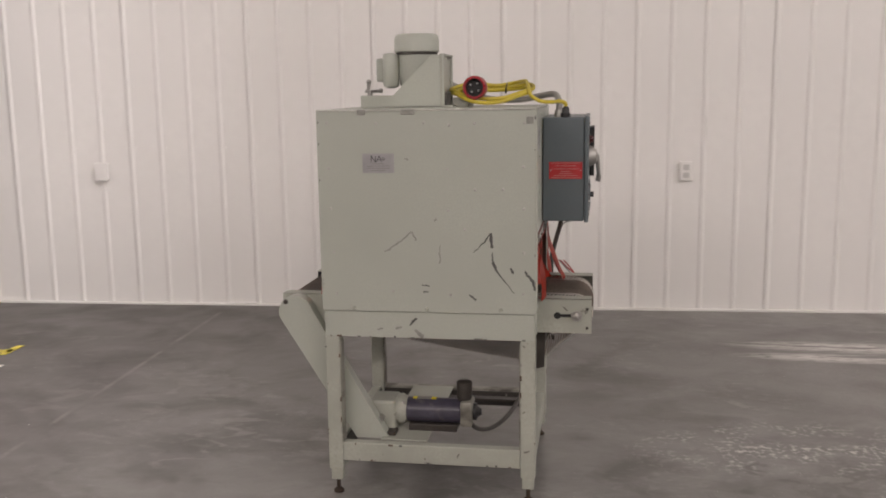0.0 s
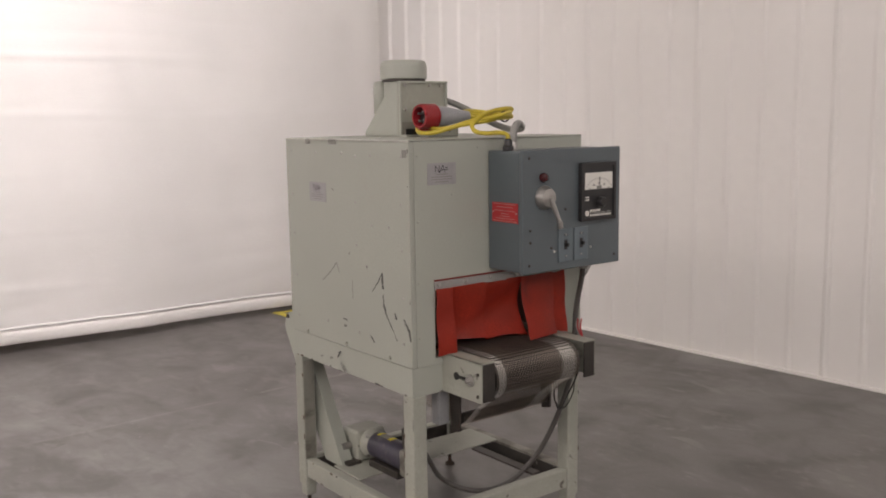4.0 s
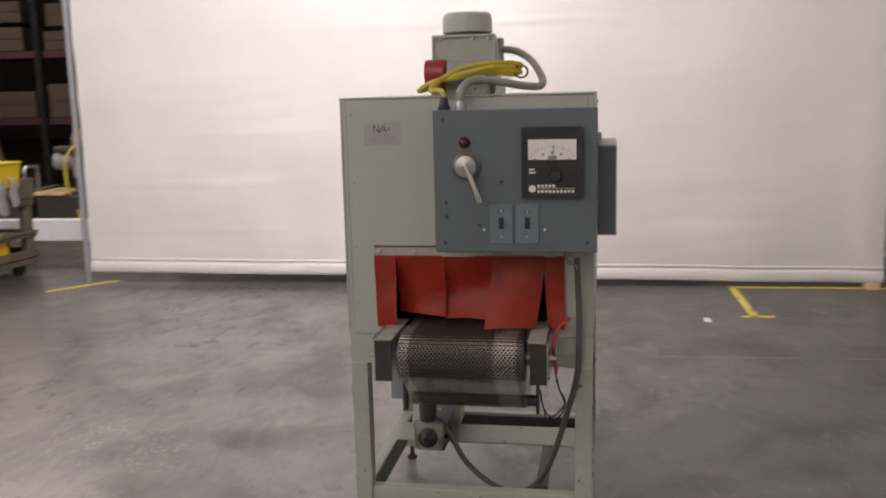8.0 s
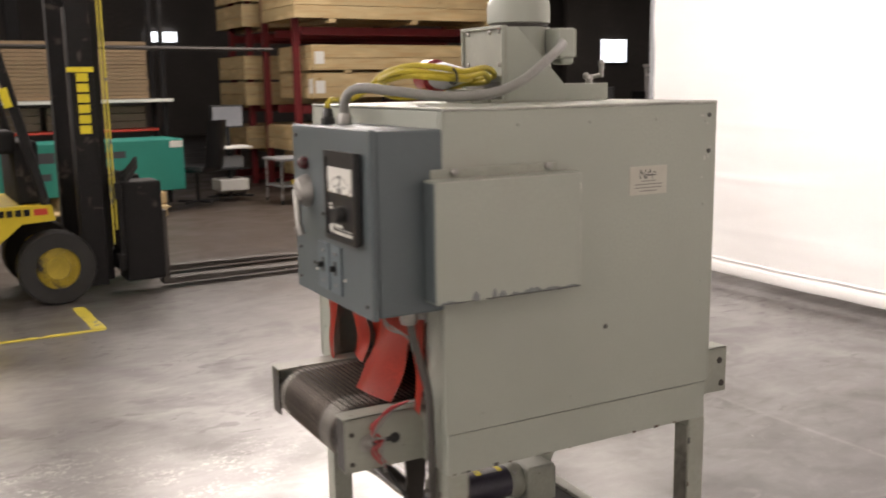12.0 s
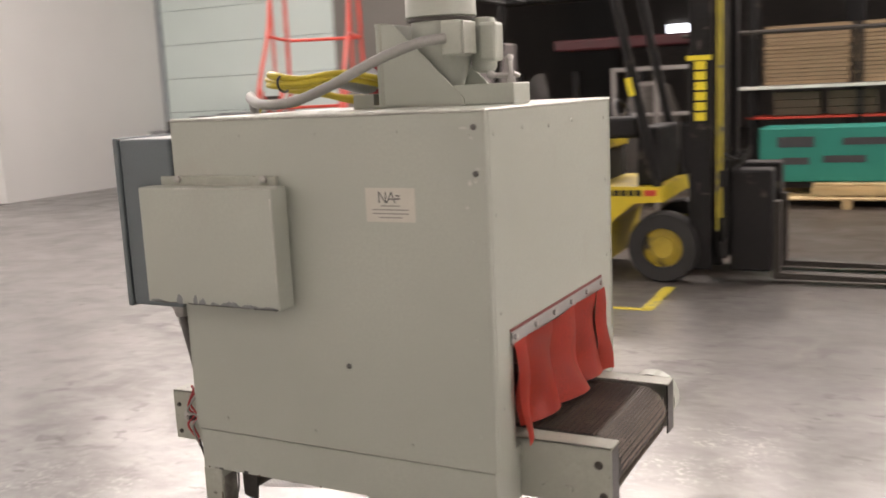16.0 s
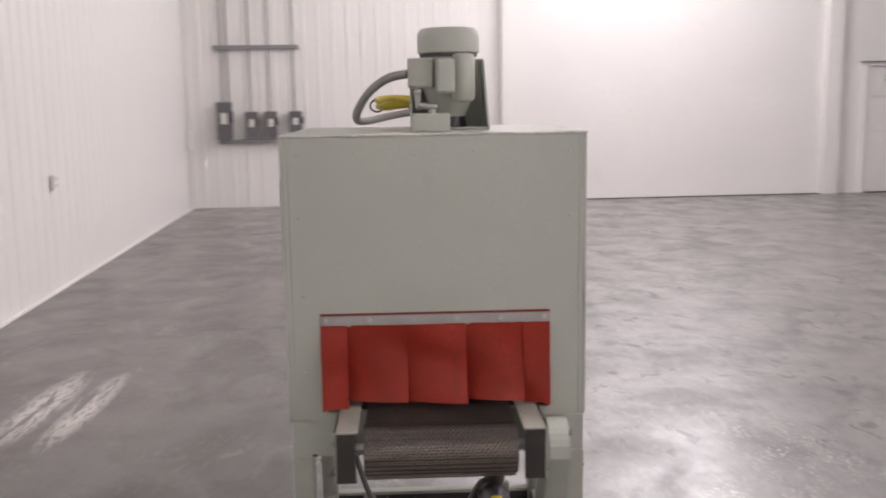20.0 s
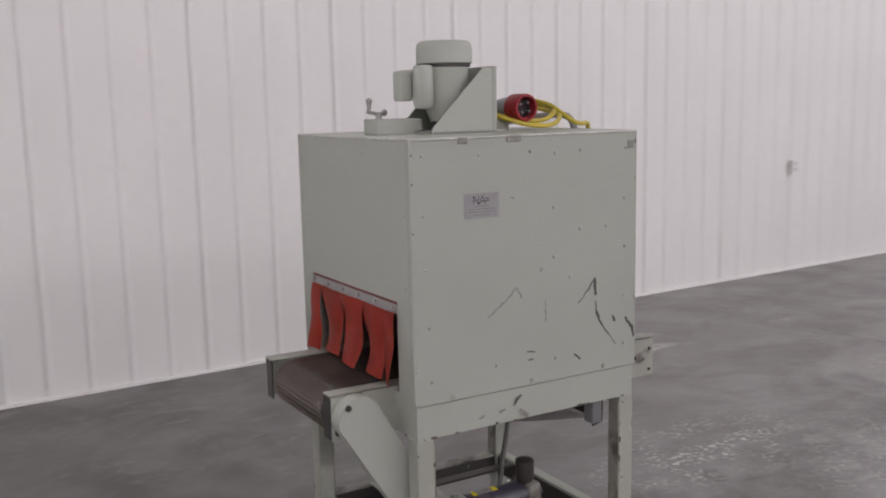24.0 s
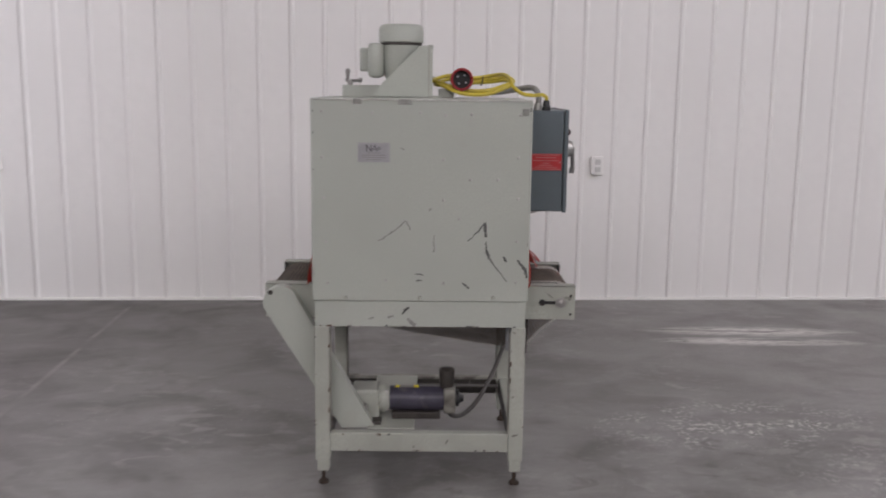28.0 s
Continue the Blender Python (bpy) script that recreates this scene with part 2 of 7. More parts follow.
HEM = material("seam_shade_grey", (0.58, 0.565, 0.55), 0.6, vary=0.06, scale=5)
YELLOW_LINE = material("worn_yellow_floor_paint", (0.60, 0.50, 0.06), 0.55, vary=0.2, scale=8, fine=60, stain=(0.20, 0.19, 0.15), stain_scale=9, stain_at=0.58)
PINE = timber_material("pine_board", (0.72, 0.55, 0.29), (0.43, 0.26, 0.10))
# rack red in a darkened copy for things in the dim store
DIM_RED = material("dim_red_paint", (0.060, 0.007, 0.009), 0.6, vary=0.3, scale=3)
RACK_RED = material("red_rack_paint", (0.15, 0.014, 0.016), 0.45, vary=0.2, scale=5)
LADDER_RED = material("orange_red_paint", (0.52, 0.05, 0.028), 0.42, vary=0.12, scale=6, fine=60)
FORK_YELLOW = material("forklift_yellow", (0.62, 0.47, 0.02), 0.42, vary=0.15, scale=3, fine=60, stain=(0.13, 0.085, 0.035), stain_scale=4.5, stain_at=0.60, stain_width=0.05)
RIM_YELLOW = material("grimy_yellow_rim", (0.42, 0.31, 0.03), 0.55, vary=0.3, scale=9, fine=60, stain=(0.05, 0.04, 0.03), stain_scale=7, stain_at=0.5, stain_width=0.1)
FORK_DARK = material("forklift_dark_paint", (0.0125, 0.0115, 0.0115), 0.72, spec=0.25, vary=0.35, scale=5, fine=60, stain=(0.07, 0.06, 0.05), stain_scale=6)
GREEN_CARTON = material("green_carton", (0.015, 0.22, 0.17), 0.55, vary=0.08, scale=3)
# brown taken dark for unlit store timber, also used for small dark pieces
DIM_BROWN = material("dim_brown", (0.105, 0.072, 0.042), 0.75, vary=0.3, scale=3, fine=30, island=0.3)
KRAFT = material("brown_carton", (0.27, 0.185, 0.105), 0.7, vary=0.12, scale=3)
BLUE_BIN = material("blue_tote_plastic", (0.03, 0.06, 0.50), 0.38, vary=0.1, scale=6)
YELLOW_BIN = material("yellow_bin_plastic", (0.70, 0.50, 0.01), 0.38, vary=0.08, scale=6)
GREY_BIN = material("grey_plastic", (0.075, 0.08, 0.085), 0.5, vary=0.12, scale=5)
BAG_WHITE = material("white_bag_film", (0.55, 0.53, 0.52), 0.35, vary=0.12, scale=12)
GUARD_WHITE = material("white_rail_paint", (0.74, 0.74, 0.76), 0.4, vary=0.08, scale=6, stain=(0.4, 0.38, 0.36), stain_scale=9, stain_at=0.66, stain_width=0.1)
TARP = material("olive_tarp", (0.060, 0.052, 0.040), 0.55, vary=0.5, scale=9, fine=60, stain=(0.16, 0.145, 0.125), stain_scale=12, stain_at=0.58, stain_width=0.12)
FORK_RUST = material("brown_oily_rust", (0.115, 0.058, 0.026), 0.75, vary=0.45, scale=11, fine=70, stain=(0.045, 0.027, 0.016), stain_scale=16, stain_at=0.52, stain_width=0.12)
PINK_PRINT = material("pink_print", (0.50, 0.07, 0.16), 0.45, vary=0.1)
CART_TAN = material("tan_cart_plastic", (0.135, 0.108, 0.076), 0.5, vary=0.3, scale=8, fine=60, stain=(0.10, 0.08, 0.06), stain_scale=7)
CART_PALE = material("grey_white_enamel", (0.24, 0.225, 0.215), 0.5, vary=0.15, scale=3)
ALU = material("dull_aluminium", (0.34, 0.335, 0.32), 0.5, metal=0.35, vary=0.12, scale=12, fine=120)
LIP_RED = material("dark_red_silicone", (0.16, 0.02, 0.014), 0.5, vary=0.15, scale=20)
CHROME = material("worn_chrome", (0.5, 0.5, 0.5), 0.3, metal=0.95, vary=0.1, scale=14)
RED_TOOL = material("red_tool_paint", (0.36, 0.016, 0.02), 0.35, vary=0.12, scale=14)
LADDER_GREY = material("dull_grey_ladder", (0.15, 0.142, 0.135), 0.5, metal=0.3, vary=0.25, scale=8)
TAN_BOARD = material("tan_board", (0.40, 0.34, 0.21), 0.7, vary=0.12, scale=3)
SWITCH_GREY = material("switch_cover_grey", (0.13, 0.125, 0.13), 0.5, vary=0.1, scale=10)
GREY_METAL = material("grey_electrical_box", (0.24, 0.245, 0.25), 0.45, vary=0.1, scale=10)
DOCK_GREY = material("grey_brown_block_wall", (0.20, 0.185, 0.165), 0.8, vary=0.12, scale=1.2, fine=30, bump=0.2)
# low base colour puts the store's dimness into its walls and roof
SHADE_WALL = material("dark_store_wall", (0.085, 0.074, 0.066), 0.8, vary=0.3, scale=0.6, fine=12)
CABINET = material("dull_white_enamel", (0.20, 0.185, 0.18), 0.55, vary=0.15, scale=4, fine=40)
SEAT_GREY = material("worn_grey_vinyl", (0.085, 0.078, 0.072), 0.6, vary=0.3, scale=9, fine=60)
GREENISH = material("pale_green_door_panel", (0.62, 0.70, 0.66), 0.5, vary=0.03, scale=1.2)
GLOW = bpy.data.materials.new("lamp_glow")
GLOW.use_nodes = True
GLOW.node_tree.nodes["Principled BSDF"].inputs["Emission Color"].default_value = (1, 0.95, 0.88, 1)
GLOW.node_tree.nodes["Principled BSDF"].inputs["Emission Strength"].default_value = 6.0
DAYGLOW = bpy.data.materials.new("daylight_window_glow")
DAYGLOW.use_nodes = True
DAYGLOW.node_tree.nodes["Principled BSDF"].inputs["Emission Color"].default_value = (0.9, 0.95, 1, 1)
DAYGLOW.node_tree.nodes["Principled BSDF"].inputs["Emission Strength"].default_value = 2.5


def floor_material():
    m = bpy.data.materials.new("sealed_concrete")
    m.use_nodes = True
    n, l = m.node_tree.nodes, m.node_tree.links
    b = n["Principled BSDF"]
    b.inputs["Coat Roughness"].default_value, b.inputs["Coat IOR"].default_value = 0.28, 1.85
    co = n.new("ShaderNodeTexCoord").outputs["Object"]

    def tex(s, detail=6.0, dist=0.0, stretch=(1, 1, 1)):
        mp = n.new("ShaderNodeMapping")
        mp.inputs["Scale"].default_value = stretch
        l.new(co, mp.inputs["Vector"])
        t = n.new("ShaderNodeTexNoise")
        t.inputs["Scale"].default_value, t.inputs["Detail"].default_value, t.inputs["Distortion"].default_value = s, detail, dist
        l.new(mp.outputs["Vector"], t.inputs["Vector"])
        return t.outputs["Fac"]

    def rng(v, a, c, lo=0.0, hi=1.0):
        x = n.new("ShaderNodeMapRange")
        x.inputs["From Min"].default_value, x.inputs["From Max"].default_value = a, c
        x.inputs["To Min"].default_value, x.inputs["To Max"].default_value = lo, hi
        l.new(v, x.inputs["Value"])
        return x.outputs["Result"]

    def mth(op, a, c):
        x = n.new("ShaderNodeMath")
        x.operation = op
        for sock, v in zip(x.inputs, (a, c)):
            if hasattr(v, "is_linked"):
                l.new(v, sock)
            else:
                sock.default_value = v
        return x.outputs[0]

    def mix(fac, a, c):
        x = n.new("ShaderNodeMix")
        x.data_type = "RGBA"
        for sock, v in ((x.inputs[0], fac), (x.inputs[6], a), (x.inputs[7], c)):
            if hasattr(v, "is_linked"):
                l.new(v, sock)
            else:
                sock.default_value = v
        return x.outputs[2]

    sep = n.new("ShaderNodeSeparateXYZ")
    l.new(co, sep.inputs[0])
    cloud, mid, grit = tex(0.45, 6, 0.4), tex(2.2, 10, 0.6, (1, 1.15, 1)), tex(55, 8)
    col = mix(rng(cloud, 0.3, 0.7), (0.12, 0.113, 0.108, 1), (0.175, 0.167, 0.16, 1))
    col = mix(mth("MULTIPLY", rng(mid, 0.50, 0.70), 0.42), col, (0.085, 0.078, 0.072, 1))
    col = mix(mth("MULTIPLY", rng(tex(1.1, 12, 0.6), 0.54, 0.7), 0.45), col, (0.25, 0.24, 0.23, 1))
    # the lane south of the work place is worn smooth and polished, the rest is duller
    lane = rng(mth("ADD", mth("ADD", sep.outputs[1], mth("MULTIPLY", sep.outputs[0], -0.25)), mth("MULTIPLY", tex(0.9, 6, 0.6), 1.6)), 1.3, 0.0, 0.0, 1.0)
    # ragged darker patches where the sealer has gone, and small crescent scuffs
    gone = rng(tex(2.0, 12, 0.7, (1, 1.2, 1)), 0.53, 0.64)
    col = mix(mth("MULTIPLY", gone, 0.36), col, (0.072, 0.065, 0.060, 1))
    scuff = mth("MULTIPLY", rng(tex(6.5, 12, 0.9, (1, 1.5, 1)), 0.575, 0.65), mth("MULTIPLY", rng(tex(1.15, 5, 0.4), 0.44, 0.60), rng(lane, 0.0, 1.0, 0.25, 1.0)))
    col = mix(mth("MULTIPLY", scuff, 0.5), col, (0.062, 0.055, 0.050, 1))
    bare = mth("MULTIPLY", rng(tex(4.2, 12, 0.7, (1, 2.0, 1)), 0.57, 0.63), rng(tex(0.9, 4, 0.4), 0.47, 0.6))
    col = mix(mth("MULTIPLY", bare, 0.42), col, (0.33, 0.315, 0.295, 1))
    # lane colour lowered to balance its stronger sheen
    col = mix(mth("MULTIPLY", lane, 0.16), col, (0.06, 0.055, 0.05, 1))
    # fine dark veins, worn streaks and specks
    vein = mth("SUBTRACT", 1.0, rng(mth("ABSOLUTE", mth("SUBTRACT", tex(1.7, 12, 0.5), 0.5), 0.0), 0.0, 0.035))
    col = mix(mth("MULTIPLY", vein, 0.24), col, (0.07, 0.064, 0.058, 1))
    wear = mth("MULTIPLY", rng(tex(14, 12, 0.4, (1, 1.5, 1)), 0.52, 0.68), rng(tex(1.6, 6, 0.3), 0.45, 0.6))
    col = mix(mth("MULTIPLY", wear, 0.4), col, (0.27, 0.26, 0.245, 1))
    col = mix(rng(tex(120, 4), 0.71, 0.76, 0.0, 0.7), col, (0.04, 0.036, 0.033, 1))
    # floor colour lowered to the west to offset the light there; stray white flecks
    west_tone = rng(mth("ADD", sep.outputs[0], mth("MULTIPLY", tex(0.8, 8, 0.6), 1.2)), -0.1, -1.3, 0.0, 0.52)
    col = mix(west_tone, col, (0.07, 0.060, 0.055, 1))
    # floor colour raised in the north-east to make up for missing light
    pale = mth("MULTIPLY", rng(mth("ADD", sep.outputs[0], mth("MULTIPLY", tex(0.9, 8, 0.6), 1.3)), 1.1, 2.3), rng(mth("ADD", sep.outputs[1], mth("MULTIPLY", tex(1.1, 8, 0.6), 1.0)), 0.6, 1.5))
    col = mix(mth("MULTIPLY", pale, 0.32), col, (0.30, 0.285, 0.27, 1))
    fleck = mth("MULTIPLY", rng(tex(70, 2), 0.735, 0.76, 0.0, 0.85), rng(tex(1.2, 4), 0.42, 0.6))
    col = mix(fleck, col, (0.6, 0.58, 0.55, 1))
    # filled joints of the slab, paler than the floor and partly worn away
    broken = rng(tex(3.5, 8, 0.4), 0.44, 0.60, 0.04, 0.55)
    for x0, y0, x1, y1, tone in FLOOR_JOINTS:
        ln = math.hypot(x1 - x0, y1 - y0)
        ux, uy = (x1 - x0) / ln, (y1 - y0) / ln
        dx, dy = mth("SUBTRACT", sep.outputs[0], x0), mth("SUBTRACT", sep.outputs[1], y0)
        along = mth("ADD", mth("MULTIPLY", dx, ux), mth("MULTIPLY", dy, uy))
        across = mth("ABSOLUTE", mth("ADD", mth("MULTIPLY", dx, -uy), mth("MULTIPLY", dy, ux)), 0.0)
        inside = mth("MULTIPLY", mth("GREATER_THAN", along, 0.0), mth("LESS_THAN", along, ln))
        col = mix(mth("MULTIPLY", mth("MULTIPLY", rng(across, 0.004, 0.022, 1.0, 0.0), inside), broken), col, (tone, tone * 0.95, tone * 0.88, 1))
    col = mix(mth("MULTIPLY", rng(grit, 0.45, 0.75), 0.35), col, (0.10, 0.095, 0.09, 1))
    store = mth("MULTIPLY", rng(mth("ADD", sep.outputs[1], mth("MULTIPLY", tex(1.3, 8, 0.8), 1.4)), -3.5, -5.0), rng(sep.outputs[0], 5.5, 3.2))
    patchy = rng(mth("ADD", mth("MULTIPLY", mid, 0.6), mth("MULTIPLY", tex(6.5, 12, 0.9, (1, 2.2, 1)), 0.4)), 0.40, 0.60, 1.0, 0.60)
    sealed = mth("SUBTRACT", 1.0, mth("MAXIMUM", mth("MULTIPLY", gone, 0.34), mth("MULTIPLY", scuff, 0.55)))
    l.new(mth("MULTIPLY", sealed, mth("MULTIPLY", mth("MULTIPLY", rng(lane, 0.0, 1.0, 0.18, 1.0), patchy), rng(store, 0.0, 1.0, 1.0, 0.10))), b.inputs["Coat Weight"])
    l.new(mth("MINIMUM", rng(west_tone, 0.0, 0.52, 0.5, 0.22), rng(store, 0.0, 1.0, 0.5, 0.16)), b.inputs["Specular IOR Level"])
    # brown dirt on the store's floor, deepened in colour for its dimness
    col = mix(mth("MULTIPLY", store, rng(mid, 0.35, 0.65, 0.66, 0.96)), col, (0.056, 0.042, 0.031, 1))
    # scuffs, dried splashes and worn coating: place, half sizes, turn, strength
    splash = mth("MULTIPLY", rng(tex(38, 12, 0.2), 0.50, 0.66), rng(tex(7, 6, 0.3), 0.42, 0.62))
    streak = mth("MULTIPLY", rng(tex(3.0, 6, 0.3, (0.6, 5, 1)), 0.38, 0.50), rng(tex(26, 12, 0.5, (0.5, 1.6, 1)), 0.30, 0.52))
    total = None
    for px, py, rx, ry, turn, amount, kind in FLOOR_MARKS:
        ca, sa = math.cos(radians(turn)), math.sin(radians(turn))
        dx, dy = mth("SUBTRACT", sep.outputs[0], px), mth("SUBTRACT", sep.outputs[1], py)
        u = mth("ADD", mth("MULTIPLY", dx, ca / rx), mth("MULTIPLY", dy, sa / rx))
        v = mth("ADD", mth("MULTIPLY", dx, -sa / ry), mth("MULTIPLY", dy, ca / ry))
        d = mth("ADD", mth("MULTIPLY", u, u), mth("MULTIPLY", v, v))
        fall = rng(d, 1.0, 0.1, 0.0, amount)
        one = mth("MULTIPLY", fall, streak if kind else splash)
        total = one if total is None else mth("MAXIMUM", total, one)
    col = mix(total, col, (0.62, 0.60, 0.57, 1))
    l.new(col, b.inputs["Base Color"])
    rough = mth("ADD", rng(mid, 0.3, 0.7, 0.32, 0.5), mth("MULTIPLY", rng(cloud, 0.35, 0.65), 0.10))
    l.new(rough, b.inputs["Roughness"])
    bp = n.new("ShaderNodeBump")
    bp.inputs["Strength"].default_value, bp.inputs["Distance"].default_value = 0.25, 0.002
    l.new(mth("ADD", grit, mth("MULTIPLY", mid, 2.0)), bp.inputs["Height"])
    l.new(bp.outputs["Normal"], b.inputs["Normal"])
    return m


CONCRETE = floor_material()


# ---- mesh helpers ----
def part(name, bm, mat, parent=None, label="", smooth=False):
    """Links a bmesh as one mesh object under a thing or a part."""
    me = bpy.data.meshes.new(name)
    bmesh.ops.recalc_face_normals(bm, faces=bm.faces)
    bm.to_mesh(me)
    bm.free()
    me.materials.append(mat)
    if smooth:
        for p in me.polygons:
            p.use_smooth = True
        me.set_sharp_from_angle(angle=radians(40))
    ob = new(name, me)
    ob.parent = parent
    return tagged(ob, label)


def same(name, ob, parent, m=None):
    """A further piece on the same mesh."""
    o = new(name, ob.data)
    o.parent = parent
    if m is not None:
        o.matrix_basis = m
    return o


def thing(name, label, category, x=0.0, y=0.0, z=0.0, rz=0.0, group="", kind=""):
    ob = new(name)
    ob.matrix_basis = pose(x, y, z, 0, 0, rz)
    return tagged(ob, label, category, group, kind)


def box(bm, x0, x1, y0, y1, z0, z1, bevel=0.0, m=None):
    vs = [bm.verts.new((x, y, z)) for x in (x0, x1) for y in (y0, y1) for z in (z0, z1)]
    fs = [bm.faces.new([vs[i] for i in q]) for q in ((0, 1, 3, 2), (4, 6, 7, 5), (0, 4, 5, 1), (2, 3, 7, 6), (0, 2, 6, 4), (1, 5, 7, 3))]
    if bevel:
        es = {e for f in fs for e in f.edges}
        r = bmesh.ops.bevel(bm, geom=list(es), offset=bevel, segments=2, profile=0.5, affect="EDGES")
        vs = list({v for f in r["faces"] for v in f.verts} | {v for v in vs if v.is_valid})
    if m is not None:
        for v in vs:
            v.co = m @ v.co
    return bm


def B(x0, x1, y0, y1, z0, z1, bevel=0.0, m=None):
    return box(bmesh.new(), x0, x1, y0, y1, z0, z1, bevel, m)


def rod(bm, p, q, r, seg=12, r2=None, caps=True):
    """A round bar from p to q."""
    p, q = Vector(p), Vector(q)
    m = (q - p).to_track_quat("Z", "Y").to_matrix()
    r2 = r if r2 is None else r2
    rings = []
    for c, rr in ((p, r), (q, r2)):
        rings.append([bm.verts.new(c + m @ Vector((rr * math.cos(2 * math.pi * i / seg), rr * math.sin(2 * math.pi * i / seg), 0))) for i in range(seg)])
    for i in range(seg):
        bm.faces.new((rings[0][i], rings[0][(i + 1) % seg], rings[1][(i + 1) % seg], rings[1][i]))
    if caps:
        bm.faces.new(rings[0][::-1])
        bm.faces.new(rings[1])
    return bm


def R(p, q, r, seg=12, r2=None):
    return rod(bmesh.new(), p, q, r, seg, r2)


def turned(bm, profile, centre=(0, 0, 0), axis="Z", seg=24, ends=True):
    """A lathe form from (radius, height) pairs about an axis through centre."""
    rings = []
    for r, h in profile:
        ring = []
        for i in range(seg):
            a = 2 * math.pi * i / seg
            u, v = r * math.cos(a), r * math.sin(a)
            p = {"Z": (u, v, h), "X": (h, u, v), "Y": (u, h, v)}[axis]
            ring.append(bm.verts.new(Vector(centre) + Vector(p)))
        rings.append(ring)
    for a, b in zip(rings, rings[1:]):
        for i in range(seg):
            bm.faces.new((a[i], a[(i + 1) % seg], b[(i + 1) % seg], b[i]))
    if ends:
        bm.faces.new(rings[0][::-1])
        bm.faces.new(rings[-1])
    return bm


def smooth_line(points, steps=8):
    """Catmull-Rom through the points."""
    ps = [Vector(p) for p in points]
    ps = [ps[0] * 2 - ps[1]] + ps + [ps[-1] * 2 - ps[-2]]
    out = []
    for a, b, c, d in zip(ps, ps[1:], ps[2:], ps[3:]):
        for k in range(steps):
            t = k / steps
            out.append(0.5 * (2 * b + (c - a) * t + (2 * a - 5 * b + 4 * c - d) * t * t + (3 * b - a - 3 * c + d) * t ** 3))
    return out + [ps[-2]]


def sweep(bm, pts, r, seg=8, ridged=0.0):
    pts = [Vector(p) for p in pts]
    up = Vector((0, 0, 1))
    rings = []
    for i, p in enumerate(pts):
        d = (pts[min(i + 1, len(pts) - 1)] - pts[max(i - 1, 0)]).normalized()
        if abs(d.dot(up)) > 0.95:
            up = Vector((0.9, 0.3, 0.1))
        s = d.cross(up).normalized()
        up = s.cross(d).normalized()
        rr = r * (1 - ridged * (i % 2))
        rings.append([bm.verts.new(p + rr * (math.cos(2 * math.pi * k / seg) * s + math.sin(2 * math.pi * k / seg) * up)) for k in range(seg)])
    for a, b in zip(rings, rings[1:]):
        for k in range(seg):
            bm.faces.new((a[k], a[(k + 1) % seg], b[(k + 1) % seg], b[k]))
    bm.faces.new(rings[0][::-1])
    bm.faces.new(rings[-1])
    return bm


def cable(points, r, steps=8, seg=8, ridged=0.0):
    return sweep(bmesh.new(), smooth_line(points, steps), r, seg, ridged)


def prism(bm, outline, axis, lo, hi):
    """An outline of (u, v) pairs made solid along an axis: 'Y' takes (x, z), 'X' takes (y, z), 'Z' takes (x, y)."""
    put = {"Y": lambda u, v, w: (u, w, v), "X": lambda u, v, w: (w, u, v), "Z": lambda u, v, w: (u, v, w)}[axis]
    a = [bm.verts.new(put(u, v, lo)) for u, v in outline]
    b = [bm.verts.new(put(u, v, hi)) for u, v in outline]
    k = len(outline)
    bm.faces.new(a)
    bm.faces.new(b[::-1])
    for i in range(k):
        bm.faces.new((a[i], b[i], b[(i + 1) % k], a[(i + 1) % k]))
    return bm


def sheet(bm, fn, nu, nv, thick):
    """A sheet over (u, v) in 0..1 with a thickness along its normal."""
    g = [[bm.verts.new(fn(i / nu, j / nv)) for j in range(nv + 1)] for i in range(nu + 1)]
    fs = [bm.faces.new((g[i][j], g[i + 1][j], g[i + 1][j + 1], g[i][j + 1])) for i in range(nu) for j in range(nv)]
    if thick:
        bmesh.ops.solidify(bm, geom=fs, thickness=thick)
    return bm

# ---- the hall ----
def structure(name, bm, mat, label, smooth=False):
    return tagged(part(name, bm, mat, None, label, smooth), category=name.split("_")[0], kind="structure")


floor_bm = bmesh.new()
box(floor_bm, -32, 12.6, -28, 3.4, -0.2, 0.0)
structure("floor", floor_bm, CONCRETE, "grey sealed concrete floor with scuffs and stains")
wall_north = structure("wall_north", B(-14, 12.6, 2.84, 3.2, 0, 6.2), WALL_FLAT, "white ribbed metal wall of the hall")
wall_east = bmesh.new()
box(wall_east, 12.05, 12.4, -2.1, 2.88, 0, 6.2)
box(wall_east, 12.05, 12.4, -7.9, -7.22, 0, 6.2)
box(wall_east, 12.05, 12.4, -13.0, -8.92, 0, 6.2)
box(wall_east, 12.05, 12.4, -8.92, -7.9, 2.08, 6.2)
box(wall_east, 12.05, 12.4, -7.22, -2.1, 4.3, 6.2)
wall_east = structure("wall_east", wall_east, WALL_FLAT, "white ribbed metal wall with a loading door")
structure("ceiling", B(-4.2, 12.4, -6.6, 2.88, 6.2, 6.3), WALL_FLAT, "white ceiling of the hall")
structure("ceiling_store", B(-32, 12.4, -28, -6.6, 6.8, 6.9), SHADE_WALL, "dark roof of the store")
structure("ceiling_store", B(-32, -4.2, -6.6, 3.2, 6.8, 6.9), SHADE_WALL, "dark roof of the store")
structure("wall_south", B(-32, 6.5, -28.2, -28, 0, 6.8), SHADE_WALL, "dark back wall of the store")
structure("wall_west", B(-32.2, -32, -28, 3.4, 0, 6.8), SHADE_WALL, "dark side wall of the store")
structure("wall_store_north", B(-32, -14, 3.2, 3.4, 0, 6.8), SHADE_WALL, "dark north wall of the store")
